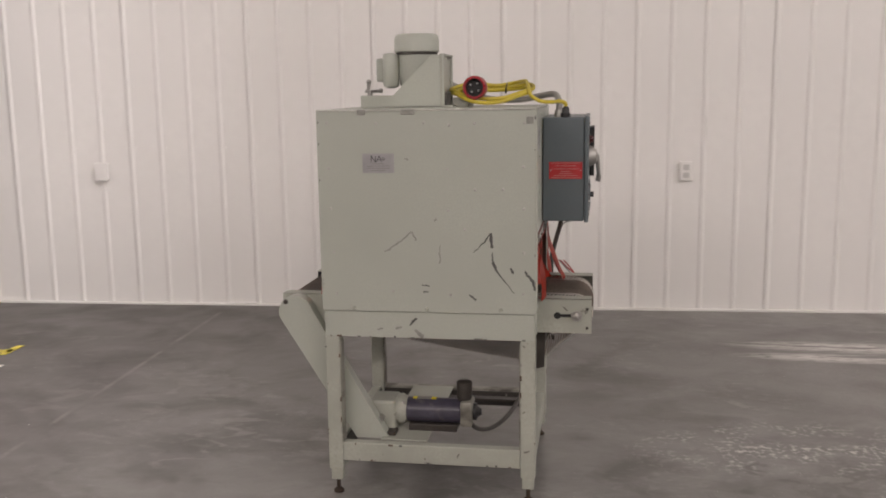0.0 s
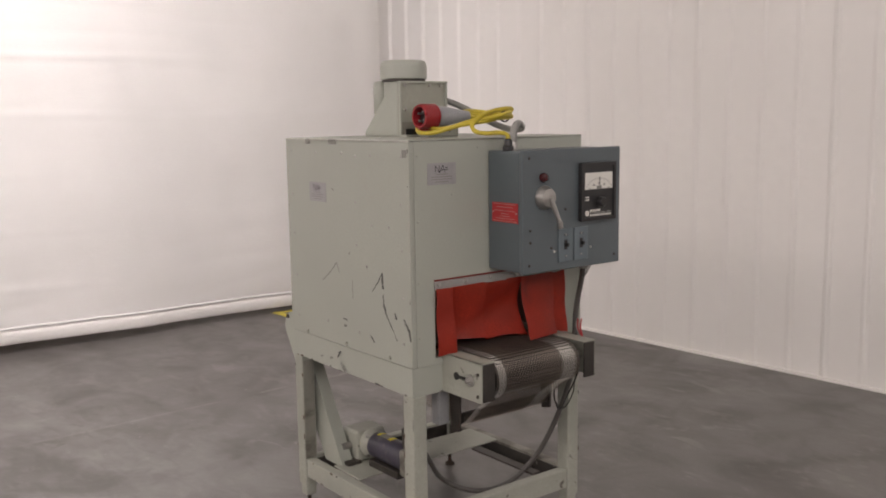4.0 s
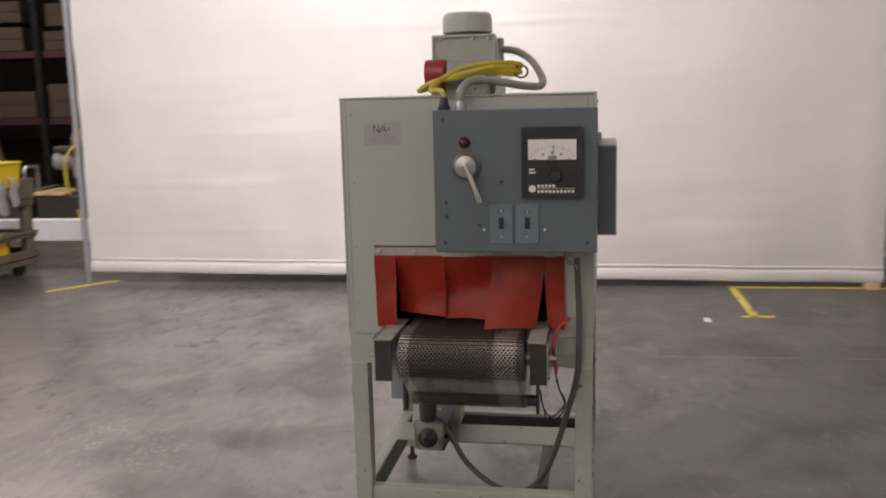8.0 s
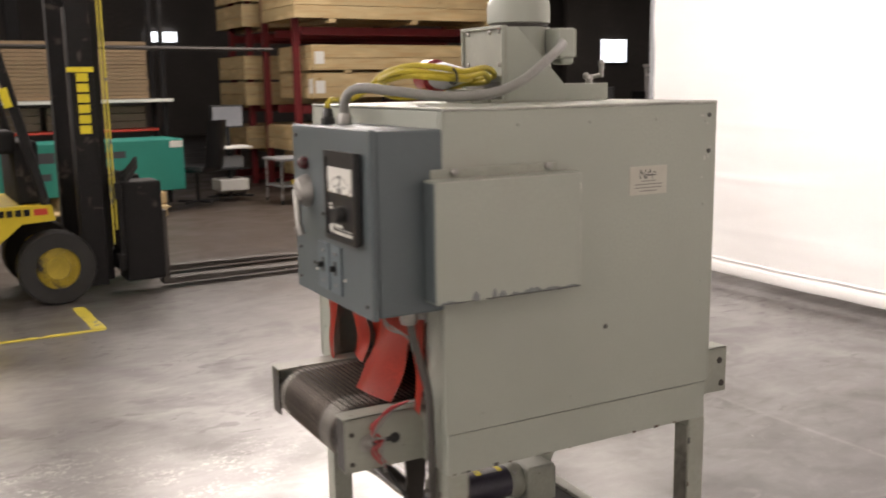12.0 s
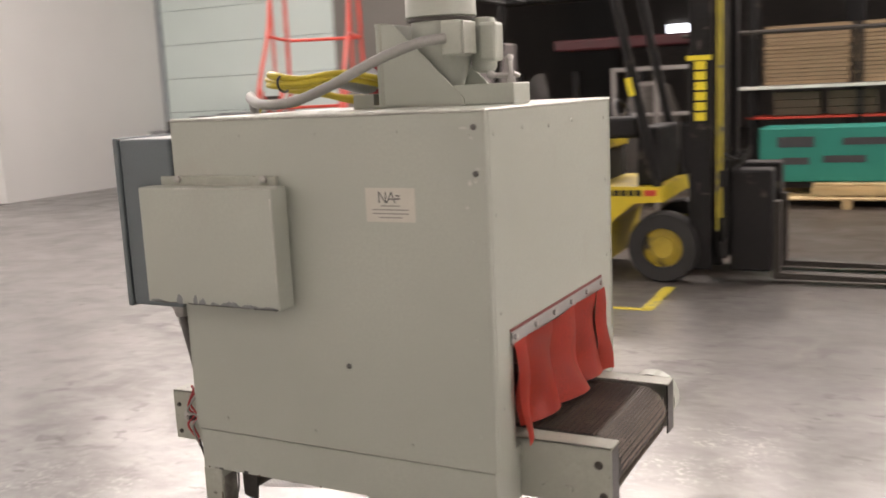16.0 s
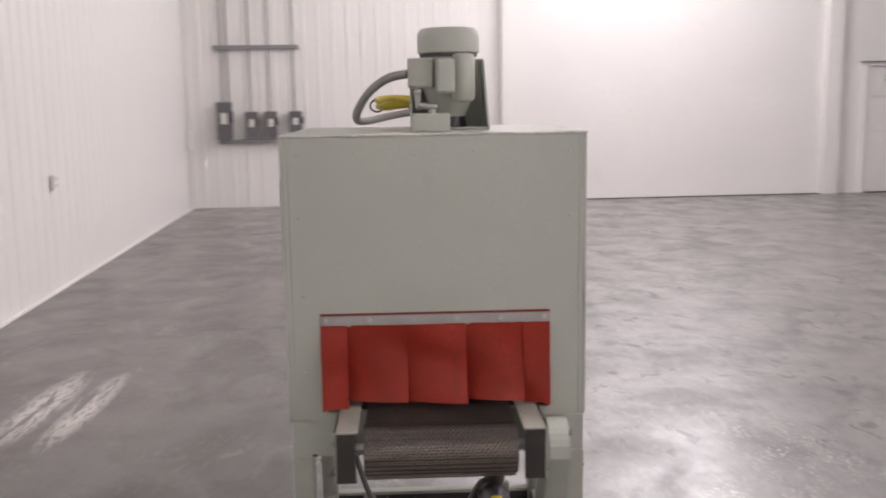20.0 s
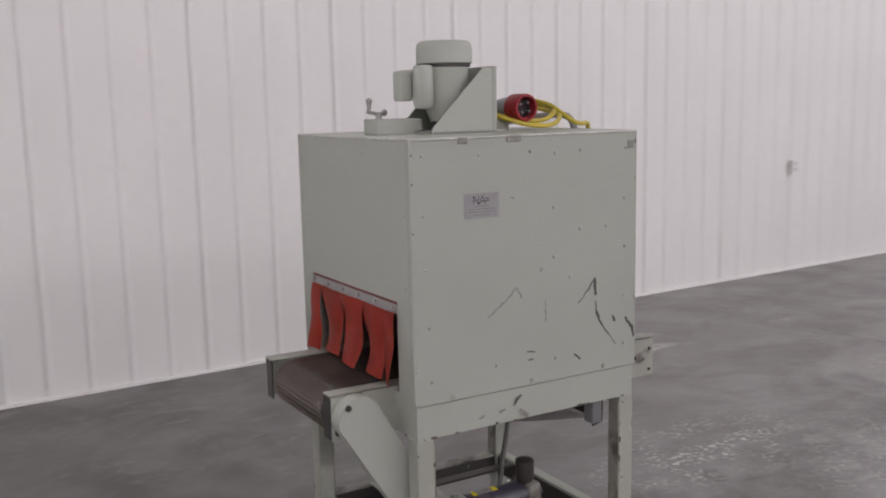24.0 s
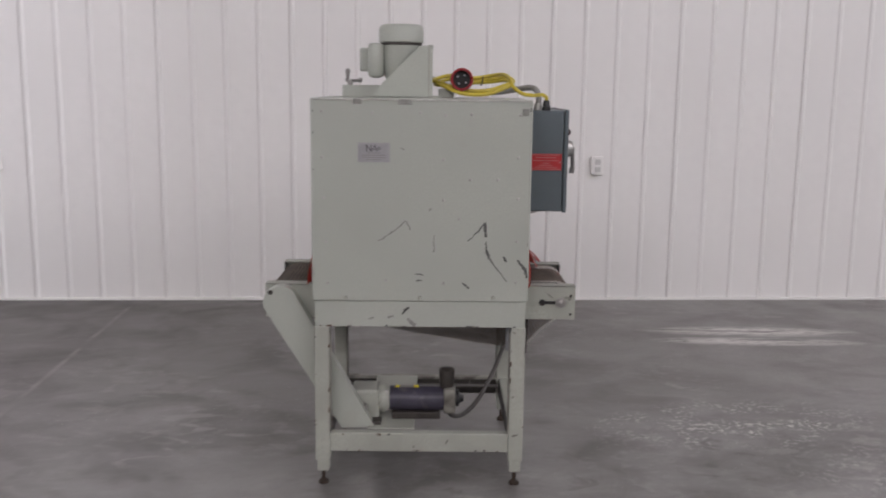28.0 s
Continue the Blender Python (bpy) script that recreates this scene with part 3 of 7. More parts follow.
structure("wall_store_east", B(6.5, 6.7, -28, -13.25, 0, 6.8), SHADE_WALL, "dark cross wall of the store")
dock = bmesh.new()
box(dock, 8.0, 12.4, -13.25, -13.0, 4.2, 6.8)
structure("wall_dock", dock, WALL_FLAT, "pale wall over the dock door")
structure("wall_pier", B(6.5, 8.0, -13.25, -13.0, 0, 6.8), DOCK_GREY, "grey-brown pier beside the dock door")

# ribbed sheets on the north and east walls
RIB, PITCH = 0.009, 0.2245


def rib_panel(height):
    bm = bmesh.new()
    line = []
    for k in range(4):
        c = k * PITCH
        line += [(c - 0.020, 0.0), (c - 0.009, RIB), (c + 0.009, RIB), (c + 0.020, 0.0)]
    line = [(u, v) for u, v in line] + [(4 * PITCH - 0.022, 0.0)]
    lo = [bm.verts.new((u, -v, 0.0)) for u, v in line]
    hi = [bm.verts.new((u, -v, height)) for u, v in line]
    for i in range(len(line) - 1):
        bm.faces.new((lo[i], lo[i + 1], hi[i + 1], hi[i]))
    for k in range(4):
        for z in (1.15, 3.2):
            rod(bm, (k * PITCH + 0.034, 0.0, z), (k * PITCH + 0.034, -0.006, z), 0.006, 6)
    return bm


first = part("wall_panel", rib_panel(6.19), WALL, wall_north)
first.location = (-13.37, 2.832, 0.0)
k = 1
while -13.37 + k * 4 * PITCH + 0.9 < 12.04:
    same("wall_panel", first, wall_north, pose(-13.37 + k * 4 * PITCH, 2.832, 0))
    k += 1
for k in range(5):
    same("wall_panel", first, wall_east, pose(12.042, 2.84 - k * 4 * PITCH, 0, 0, 0, -90))
structure("baseboard", B(-13.4, 12.04, 2.80, 2.832, 0, 0.012), WALL, "thin white base channel under the ribbed wall")
structure("trim_corner", B(12.0, 12.05, 2.75, 2.83, 0, 6.19), WALL, "white corner trim")

# wide loading door in the east wall
dock_door = thing("door_1", "wide white sectional loading door, closed", "door", kind="structure")
for k in range(7):
    part("door_section", B(12.0, 12.06, -7.2, -2.12, 0.012 + k * 0.61, 0.6215 + k * 0.61, 0.001), WALL, dock_door)
part("door_seal", B(11.985, 12.04, -7.2, -2.12, 0.0, 0.012), RUBBER, dock_door, "black rubber bottom seal")
part("door_jamb", B(11.9, 12.05, -2.12, -1.98, 0, 4.35, 0.008), WALL, dock_door)
part("door_jamb", B(11.9, 12.05, -7.45, -7.2, 0, 4.35, 0.008), WALL, dock_door)

# walking door with a notice
exit_door = thing("door_2", "white panelled steel door, closed", "door", kind="structure")
leaf = part("leaf", B(12.03, 12.07, -8.87, -7.95, 0.012, 2.03, 0.004), WALL, exit_door)
for z0, z1 in ((0.2, 0.85), (1.0, 1.45), (1.55, 1.9)):
    for y0, y1 in ((-8.77, -8.45), (-8.37, -8.05)):
        part("raised_panel", B(12.022, 12.032, y0, y1, z0, z1, 0.005), WALL, leaf)
part("frame", B(11.99, 12.06, -7.95, -7.88, 0, 2.09, 0.004), WALL, exit_door)
part("frame", B(11.99, 12.06, -8.94, -8.87, 0, 2.09, 0.004), WALL, exit_door)
part("frame", B(11.99, 12.06, -8.87, -7.95, 2.035, 2.09, 0.004), WALL, exit_door)
part("drip_cap", B(11.96, 12.06, -8.98, -7.84, 2.09, 2.115), GREY_METAL, exit_door)
knob = bmesh.new()
rod(knob, (12.03, -8.80, 1.0), (11.97, -8.80, 1.0), 0.012)
turned(knob, [(0.005, -0.03), (0.028, -0.02), (0.03, 0.0), (0.012, 0.012)], (11.97, -8.80, 1.0), "X", 12)
part("door_knob", knob, CHROME, exit_door, smooth=True)
part("threshold", B(11.94, 12.06, -8.87, -7.95, 0, 0.012), DARKSTEEL, exit_door)
notice = part("notice", B(12.016, 12.021, -8.62, -8.2, 1.66, 1.95), WHITE, exit_door, "white paper notice with dark print")
for k, w in enumerate((0.30, 0.34, 0.34, 0.26, 0.22)):
    part("print_bar", B(12.012, 12.0155, -8.41 - w / 2, -8.41 + w / 2, 1.90 - k * 0.05, 1.925 - k * 0.05), INK, notice)

# pale green sectional door at the end
green_door = thing("door_3", "pale green sectional dock door, closed", "door", kind="structure")
for k in range(7):
    part("door_section", B(8.0, 12.0, -13.10, -13.04, 0.02 + k * 0.655, 0.668 + k * 0.655, 0.006), GREENISH, green_door)
part("lift_handle", B(9.3, 9.7, -13.04, -13.0, 1.5, 1.56, 0.01), DARKSTEEL, green_door)

# hanging curtain on the west side
HEMZ = 0.10


def curtain_fn(u, v):
    y = 2.555 - 6.065 * u
    x = -3.72 - 0.17 * u
    z = HEMZ - 0.04 + 0.05 * u + 5.2 * v
    wave = 0.03 * math.sin(y * 2.1 + 0.6) + 0.018 * math.sin(y * 5.3 + 2 * v) + 0.05 * math.sin(y * 0.9 + 1.1 * v)
    edge = 0.05 * math.exp(-((u - 0.0) / 0.03) ** 2) * math.sin(40 * u)
    sag = 0.012 * noise.noise(Vector((y * 1.2, z * 1.6, 0.3))) + 0.014 * noise.noise(Vector((y * 0.5, z * 3.1, 4.0))) + 0.012 * noise.noise(Vector((y * 3.3 + z, z * 1.1, 9.0)))
    # creases left by folding, level, faint and broken along the cloth
    crease = 0.0
    for k in range(9):
        at = 0.42 + 0.385 * k + 0.03 * noise.noise(Vector((y * 0.7, k * 3.7, 1.0)))
        fade = max(0.0, 0.35 + 1.5 * noise.noise(Vector((y * 0.55, k * 5.1, 7.0))))
        crease += 0.0045 * fade * math.exp(-((z - at) / 0.022) ** 2)
    # upright drapes towards the wall, slanting folds towards the free edge
    near, far_ = min(1.0, max(0.0, (y + 0.2) / 1.2)), min(1.0, max(0.0, (-0.9 - y) / 1.4))
    crease += near * 0.030 * math.sin(3.9 * y + 0.7 * math.sin(0.9 * z + 1.0)) * (0.45 + 0.25 * z) / 1.4
    slant = 3.4 * z - 2.1 * y + 1.5 * noise.noise(Vector((y * 0.6, z * 0.6, 11.0)))
    crease += far_ * 0.013 * max(0.0, math.sin(slant)) ** 3 * max(0.0, 0.5 + 1.2 * noise.noise(Vector((y * 0.7, z * 0.7, 14.0))))
    # slack swags hanging between the creases
    crease += 0.006 * abs(noise.noise(Vector((y * 0.8, z * 5.2 - 0.5 * y, 2.0)))) ** 0.7
    return (x + wave * (0.35 + 0.65 * v) + edge + sag + crease, y, z)


curtain = thing("curtain", "white hanging cloth curtain with a heavy hem", "curtain", kind="structure")
part("cloth", sheet(bmesh.new(), curtain_fn, 150, 260, 0.003), CURTAIN, curtain, smooth=True)


def hem_fn(u, v):
    """A pocket folded up along the lower edge, thicker than the cloth."""
    x, y, z = curtain_fn(u, 0.02)
    z = curtain_fn(u, 0.0)[2]
    out = 0.006 + 0.013 * max(0.0, math.sin(math.pi * min(1.0, v * 1.02))) ** 0.45 + 0.003 * math.sin(7 * y)
    return (x + out, y, z - 0.015 + 0.088 * v + 0.005 * noise.noise(Vector((y * 1.6, 0.0, 3.0))))


def seam_fn(u, v):
    x, y, z = curtain_fn(u, 0.02)
    z = curtain_fn(u, 0.0)[2]
    a = v * 2 * math.pi
    return (x + 0.006 + 0.006 * math.cos(a), y, z + 0.092 + 0.009 * math.sin(a) + 0.005 * noise.noise(Vector((y * 1.6, 0.0, 3.0))))


part("hem", sheet(bmesh.new(), hem_fn, 200, 10, 0.004), CURTAIN, curtain, "pale weighted hem", smooth=True)
# seam ridge gets a grey that stands for the groove's shadow
part("hem_seam", sheet(bmesh.new(), seam_fn, 200, 6, 0), HEM, curtain, "stitched seam over the hem, coloured grey for its shaded groove", smooth=True)
part("header_pipe", R((-3.72, 2.6, 5.3), (-3.91, -3.55, 5.3), 0.03), GREY_METAL, curtain)
structure("curtain_post", R((-3.935, -3.57, 0), (-3.935, -3.57, 6.2), 0.022), GREY_METAL, "slim grey steel pole beside the curtain")

# white low barrier behind the curtain's end
rail = thing("guard_rail", "white painted low steel guard rail", "rail", kind="structure")
part("beam", B(-4.90, -4.82, -5.16, -3.2, 0.22, 0.40, 0.012), GUARD_WHITE, rail)
part("beam_flange", B(-4.818, -4.80, -5.16, -3.2, 0.205, 0.225, 0.004), GUARD_WHITE, rail)
for y in (-5.08, -3.3):
    part("post", B(-4.99, -4.905, y - 0.05, y + 0.05, 0, 0.42, 0.006), GUARD_WHITE, rail)

# electric outlets and blank plates on the north wall
for ox, oz, blank in ((1.33, 0.97, 0), (-3.66, 1.0, 0), (-2.82, 0.97, 1), (5.48, 0.93, 0)):
    o = thing("wall_outlet", "white surface-mounted outlet box on the ribbed wall" if not blank else "white blank cover plate on the ribbed wall",
              "outlet", ox, 2.815, oz, group="outlets on the ribbed wall")
    if blank:
        part("cover", B(-0.05, 0.05, -0.018, 0.0, -0.055, 0.075, 0.006), WALL, o)
        part("lip", B(-0.03, 0.03, -0.022, -0.016, -0.06, -0.05), SOCKET_GREY, o)
    else:
        part("back_box", B(-0.04, 0.04, -0.030, 0.0, -0.065, 0.065, 0.006), WALL, o)
        part("socket", B(-0.02, 0.02, -0.036, -0.029, 0.008, 0.045, 0.004), SOCKET_GREY, o, "pale grey socket face")
        part("socket", B(-0.02, 0.02, -0.036, -0.029, -0.045, -0.008, 0.004), SOCKET_GREY, o, "pale grey socket face")

# switch boxes with conduits on the east wall
strut = thing("strut_rail", "grey steel strut rail on the ribbed wall", "rail")
part("channel", B(11.96, 12.03, 1.12, 2.40, 2.40, 2.46, 0.004), GREY_METAL, strut)
for y, z0, z1, w in ((2.26, 1.06, 1.62, 0.22), (1.85, 1.08, 1.47, 0.17), (1.56, 1.08, 1.47, 0.17), (1.19, 1.12, 1.47, 0.18)):
    s = thing("disconnect_switch", "grey safety switch box with a pale label on the wall", "switch box", 12.03, y, z0, group="switch boxes on the wall")
    h = z1 - z0
    body = part("case", B(-0.16, 0.0, -w / 2, w / 2, 0, h, 0.01), GREY_METAL, s)
    part("cover", B(-0.175, -0.16, -w / 2 - 0.008, w / 2 + 0.008, -0.01, h * 0.97, 0.005), SWITCH_GREY, s)
    part("label", B(-0.179, -0.1755, -w * 0.22, w * 0.22, h * 0.4, h * 0.7), WHITE, s, "white printed label")
    part("handle", B(-0.21, -0.175, -w / 2 - 0.03, -w / 2 + 0.0, h * 0.45, h * 0.75, 0.006), BLACK, s)
    part("conduit", R((-0.05, 0.02, h), (-0.05, 0.02, 4.6 - z0), 0.014, 8), CONDUIT, s)
    if w > 0.2:
        part("conduit", R((-0.05, -0.06, h), (-0.05, -0.06, 4.6 - z0), 0.014, 8), CONDUIT, s)
wireway = thing("wireway", "grey metal wireway linking the switch boxes", "wireway")
part("trough", B(11.93, 12.03, 1.1, 2.36, 0.985, 1.045, 0.004), GREY_METAL, wireway)
ph = thing("wall_phone_box", "small white box on the ribbed wall", "box", 11.8, 2.81, 0.92)
part("case", B(-0.06, 0.06, -0.06, 0.0, 0, 0.28, 0.01), WALL, ph)

# yellow floor lines
def line(x0, y0, x1, y1, w=0.055):
    d = Vector((x1 - x0, y1 - y0, 0))
    s = Vector((-d.y, d.x, 0)).normalized() * w / 2
    bm = bmesh.new()
    n_ = max(2, int(d.length / 0.15))
    lo, hi = [], []
    for i in range(n_ + 1):
        p = Vector((x0, y0, 0)) + d * i / n_
        lo.append((p - s * random.uniform(0.8, 1.05)))
        hi.append((p + s * random.uniform(0.8, 1.05)))
    for i in range(n_):
        q = [lo[i], lo[i + 1], hi[i + 1], hi[i]]
        bot = [bm.verts.new((v.x, v.y, 0.0005)) for v in q]
        top = [bm.verts.new((v.x, v.y, 0.004)) for v in q]
        bm.faces.new(top)
        for a in range(4):
            bm.faces.new((bot[a], bot[(a + 1) % 4], top[(a + 1) % 4], top[a]))
    return structure("floor_line", bm, YELLOW_LINE, "worn yellow painted floor line")


line(-3.76, 1.48, -3.72, 3.0 - 0.2)
line(-3.76, 1.51, -2.82, 1.50)
line(-2.84, 1.42, -2.84, 1.62, 0.05)
line(-4.0, -3.34, -3.55, -3.72)
line(1.75, -4.06, 0.30, -4.02)
line(0.33, -4.02, 0.33, -4.75, 0.09)
tape = thing("paper_scrap", "small white scrap of paper on the floor", "scrap", -2.75, 1.19, 0.0)
part("scrap", B(-0.05, 0.05, -0.02, 0.02, 0, 0.003), WHITE, tape)

# board leaning in the corner beside the curtain's edge
lean = thing("leaning_board", "tan board with dark edges leaning on the wall beside the curtain", "board", -3.83, 2.55, 0, 0)
tip = pose(0, 0, 0, -12, 0, 0)
part("board", B(-0.80, 0.0, -0.008, 0.008, 0.01, 1.225, 0.002, tip), TAN_BOARD, lean)
part("top_trim", B(-0.80, 0.004, -0.012, 0.010, 1.226, 1.245, 0.003, tip), WHITE, lean, "white top edge")
part("edge_bar", B(0.001, 0.012, -0.010, 0.010, 0.0, 1.22, 0.002, tip), DARKSTEEL, lean, "dark torn edge")
for z in (0.22, 0.88):
    part("label", B(0.012, 0.014, -0.010, 0.008, z, z + 0.05, 0.0, tip), WHITE, lean, "white scrap of tape")
foot = thing("wooden_chock", "small pale wooden chock under the curtain's hem", "chock", -3.74, 2.48, 0)
part("chock", B(-0.05, 0.07, -0.05, 0.05, 0, 0.05, 0.004), PINE, foot)

# ---- the shrink tunnel ----
tunnel = thing("shrink_tunnel", "grey painted heat shrink tunnel with mesh conveyor and red flaps", "machine", 0, 0, 0, -2.7)
W, D0, D1, TOP, SEAM, LOW = 0.395, -0.384, 0.386, 1.457, 0.721, 0.625
T = 0.02
OPEN, OZ0, OZ1 = 0.288, 0.745, 0.992

part("front_panel", B(-W, W, D0, D0 + T, SEAM + 0.002, TOP - 0.002, 0.003), PAINT, tunnel)
part("back_panel", B(-W, W, D1 - T, D1, SEAM + 0.002, TOP - 0.002, 0.003), PAINT, tunnel)
for s in (-1, 1):
    x0, x1 = sorted((s * W, s * (W - T)))
    bm = bmesh.new()
    y0, y1 = D0 + T, D1 - T
    box(bm, x0, x1, y0, -OPEN, SEAM + 0.002, OZ1)
    box(bm, x0, x1, OPEN, y1, SEAM + 0.002, OZ1)
    box(bm, x0, x1, y0, y1, OZ1, TOP - 0.002)
    box(bm, x0, x1, -OPEN, OPEN, SEAM + 0.002, OZ0)
    part("end_panel", bm, PAINT, tunnel)
part("top_panel", B(-W - 0.001, W + 0.001, D0 - 0.001, D1 + 0.001, TOP, TOP + 0.004, 0.0015), PAINT, tunnel)
for a_, b_ in (((-W, D0, TOP), (W, D0, TOP)), ((-W, D1, TOP), (W, D1, TOP)), ((-W, D0, TOP), (-W, D1, TOP))):
    part("folded_edge", R(a_, b_, 0.0035, 8), EDGE_WORN, tunnel, "roof edge with the paint worn pale", smooth=True)
part("inner_liner", B(-W + T + 0.004, W - T - 0.004, D0 + T + 0.003, D1 - T - 0.003, 1.02, TOP - 0.01), DARKSTEEL, tunnel)
skirt = bmesh.new()
for q in ((-W + .005, W - .005, D0 + .004, D0 + .03), (-W + .005, W - .005, D1 - .03, D1 - .004), (-W + .005, -W + .03, D0 + .03, D1 - .03), (W - .03, W - .005, D0 + .03, D1 - .03)):
    box(skirt, *q, LOW, SEAM)
part("base_frame", skirt, PAINT, tunnel)
part("floor_pan", B(-W + .03, W - .03, D0 + .03, D1 - .03, 0.66, 0.668), DARKSTEEL, tunnel)
for s in (-1, 1):
    for y in (D0 + .003, D1 - .003):
        part("corner_bead", R((s * (W - .001), y, SEAM + .01), (s * (W - .001), y, TOP - .004), 0.004, 8), PAINT, tunnel, smooth=True)

# rivets and bolts of the sheet metal, one by one
def rivet_head(name, r, h, mat):
    return part(name, turned(bmesh.new(), [(r, 0.0), (r * 0.8, -h * 0.7), (r * 0.3, -h)], (0, 0, 0), "Y", 8), mat, tunnel, smooth=True)


FACES = {"front": lambda u, z: pose(u, D0, z), "back": lambda u, z: pose(u, D1, z, 0, 0, 180),
         "right": lambda u, z: pose(W, u, z, 0, 0, 90), "left": lambda u, z: pose(-W, u, z, 0, 0, -90)}


def rivets(name, spots, face, r, h, mat):
    one = rivet_head(name, r, h, mat)
    one.matrix_basis = FACES[face](*spots[0])
    for q in spots[1:]:
        same(name, one, tunnel, FACES[face](*q))


rivets("rivet", [(-.358, 1.414), (-.177, 1.41), (-.003, 1.412), (.086, 1.403), (.178, 1.408), (.354, 1.408), (-.357, 1.251), (.35, 1.255), (-.353, 1.104),
                 (.08, 1.246), (.178, 1.174), (.278, 1.175), (.081, 1.099), (.352, 1.106), (.14, 1.031), (.351, .95), (-.346, .943), (-.341, .787),
                 (.351, .798), (.085, .791), (-.127, .80)], "front", .0055, .0035, STEEL)
rivets("bolt", [(-.275, .734), (-.002, .736), (.269, .738)], "front", .008, .006, PAINT_WORN)
rivets("rivet", [(-.34, 1.41), (-.1, 1.415), (.05, 1.41), (.2, 1.415), (.345, 1.41), (.345, 1.25), (-.345, 1.25), (.34, 1.05), (-.345, 1.05), (.34, .85), (-.345, .85)], "left", .005, .003, PAINT)
rivets("rivet", [(-.35, 1.41), (-.35, 1.2), (-.35, 1.0), (-.35, .82), (-.1, 1.43), (-.21, 1.28)], "right", .005, .003, PAINT)
rivets("rivet", [(-.36, 1.41), (-.36, 1.2), (-.36, 1.0), (-.36, .8), (.2, 1.42), (0, 1.42), (-.2, 1.42), (.3, .76), (.05, .76), (-.2, .76)], "back", .004, .0025, PAINT)
rivets("bolt", [(-.372, 1.425), (-.373, 1.335), (-.052, .92)], "back", .0065, .005, CHIP)
for x, z, w, h in ((.352, 1.424, .022, .005), (.366, 1.405, .007, .006), (.378, 1.345, .010, .004), (.360, 1.318, .006, .012), (.372, 1.322, .004, .010), (.352, 1.27, .008, .006)):
    part("scuff", prism(bmesh.new(), [(-x - w * .5, z - h * .3), (-x - w * .1, z - h * .6), (-x + w * .5, z - h * .2), (-x + w * .3, z + h * .5), (-x - w * .2, z + h * .4)], "Y", D1, D1 + .0008), EDGE_WORN, tunnel, "pale scuff in the paint")


# knocks and scratches through the front paint
def scratch(bm, pts, w0, w1, y=D0 - 0.0008):
    ps = [Vector((x, y, z)) for x, z in pts]
    n_ = len(ps)
    L, Rr = [], []
    for i, p in enumerate(ps):
        d = (ps[min(i + 1, n_ - 1)] - ps[max(i - 1, 0)]).normalized()
        s = Vector((-d.z, 0, d.x))
        w = (w0 + (w1 - w0) * i / (n_ - 1)) * random.uniform(0.6, 1.3)
        L.append(bm.verts.new(p + s * w))
        Rr.append(bm.verts.new(p - s * w))
    for i in range(n_ - 1):
        bm.faces.new((L[i], L[i + 1], Rr[i + 1], Rr[i]))
    return bm


def wiggle(a, b, n_=7, amp=0.002):
    return [(a[0] + (b[0] - a[0]) * i / n_ + random.uniform(-amp, amp), a[1] + (b[1] - a[1]) * i / n_ + random.uniform(-amp, amp)) for i in range(n_ + 1)]


for a, b, w0, w1 in (((.232, 1.018), (.236, .965), .004, .0055), ((.23, 1.012), (.19, .965), .003, .002), ((.19, .965), (.172, .95), .0025, .0015),
                     ((.238, .95), (.241, .905), .0015, .004), ((.241, .915), (.252, .885), .006, .004), ((.252, .885), (.317, .800), .0025, .0012),
                     ((.305, .893), (.315, .872), .005, .004), ((.355, .882), (.385, .84), .003, .007), ((.383, .85), (.392, .815), .007, .004),
                     ((-.02, .826), (.01, .822), .003, .002), ((-.015, .80), (.005, .80), .003, .003), ((.155, .792), (.178, .775), .002, .005),
                     ((-.06, .688), (-.04, .70), .004, .003), ((-.07, .672), (-.055, .688), .002, .004)):
    part("scratch", scratch(bmesh.new(), wiggle(a, b), w0, w1), CHIP, tunnel, "dark scratch where the paint is knocked off")
for a, b, w0, w1 in (((-.155, .947), (-.095, .985), .004, .003), ((-.095, .985), (-.055, 1.022), .002, .003), ((-.055, 1.022), (-.037, .988), .003, .004),
                     ((.048, .97), (.048, .907), .0025, .0025), ((-.12, .66), (-.10, .668), .004, .003), ((-.05, .655), (-.015, .632), .005, .010),
                     ((-.19, .655), (-.17, .66), .004, .003), ((.03, 1.06), (.036, 1.07), .003, .004), ((-.075, 1.287), (-.06, 1.28), .002, .003)):
    part("scuff", scratch(bmesh.new(), wiggle(a, b), w0, w1), CHIP_SOFT, tunnel, "grey scuff mark in the paint")
for x0, x1 in ((-.245, -.215), (-.085, -.035)):
    part("edge_chip", B(x0, x1, D0 - .004, D0 + .004, TOP - .016, TOP + .0025, 0.002), CHIP_SOFT, tunnel)
part("edge_chip", B(.36, .385, D0 - .0015, D0 + .002, 1.405, 1.43, 0.001), CHIP_SOFT, tunnel)

# legs, feet and stretchers
LEG = 0.055
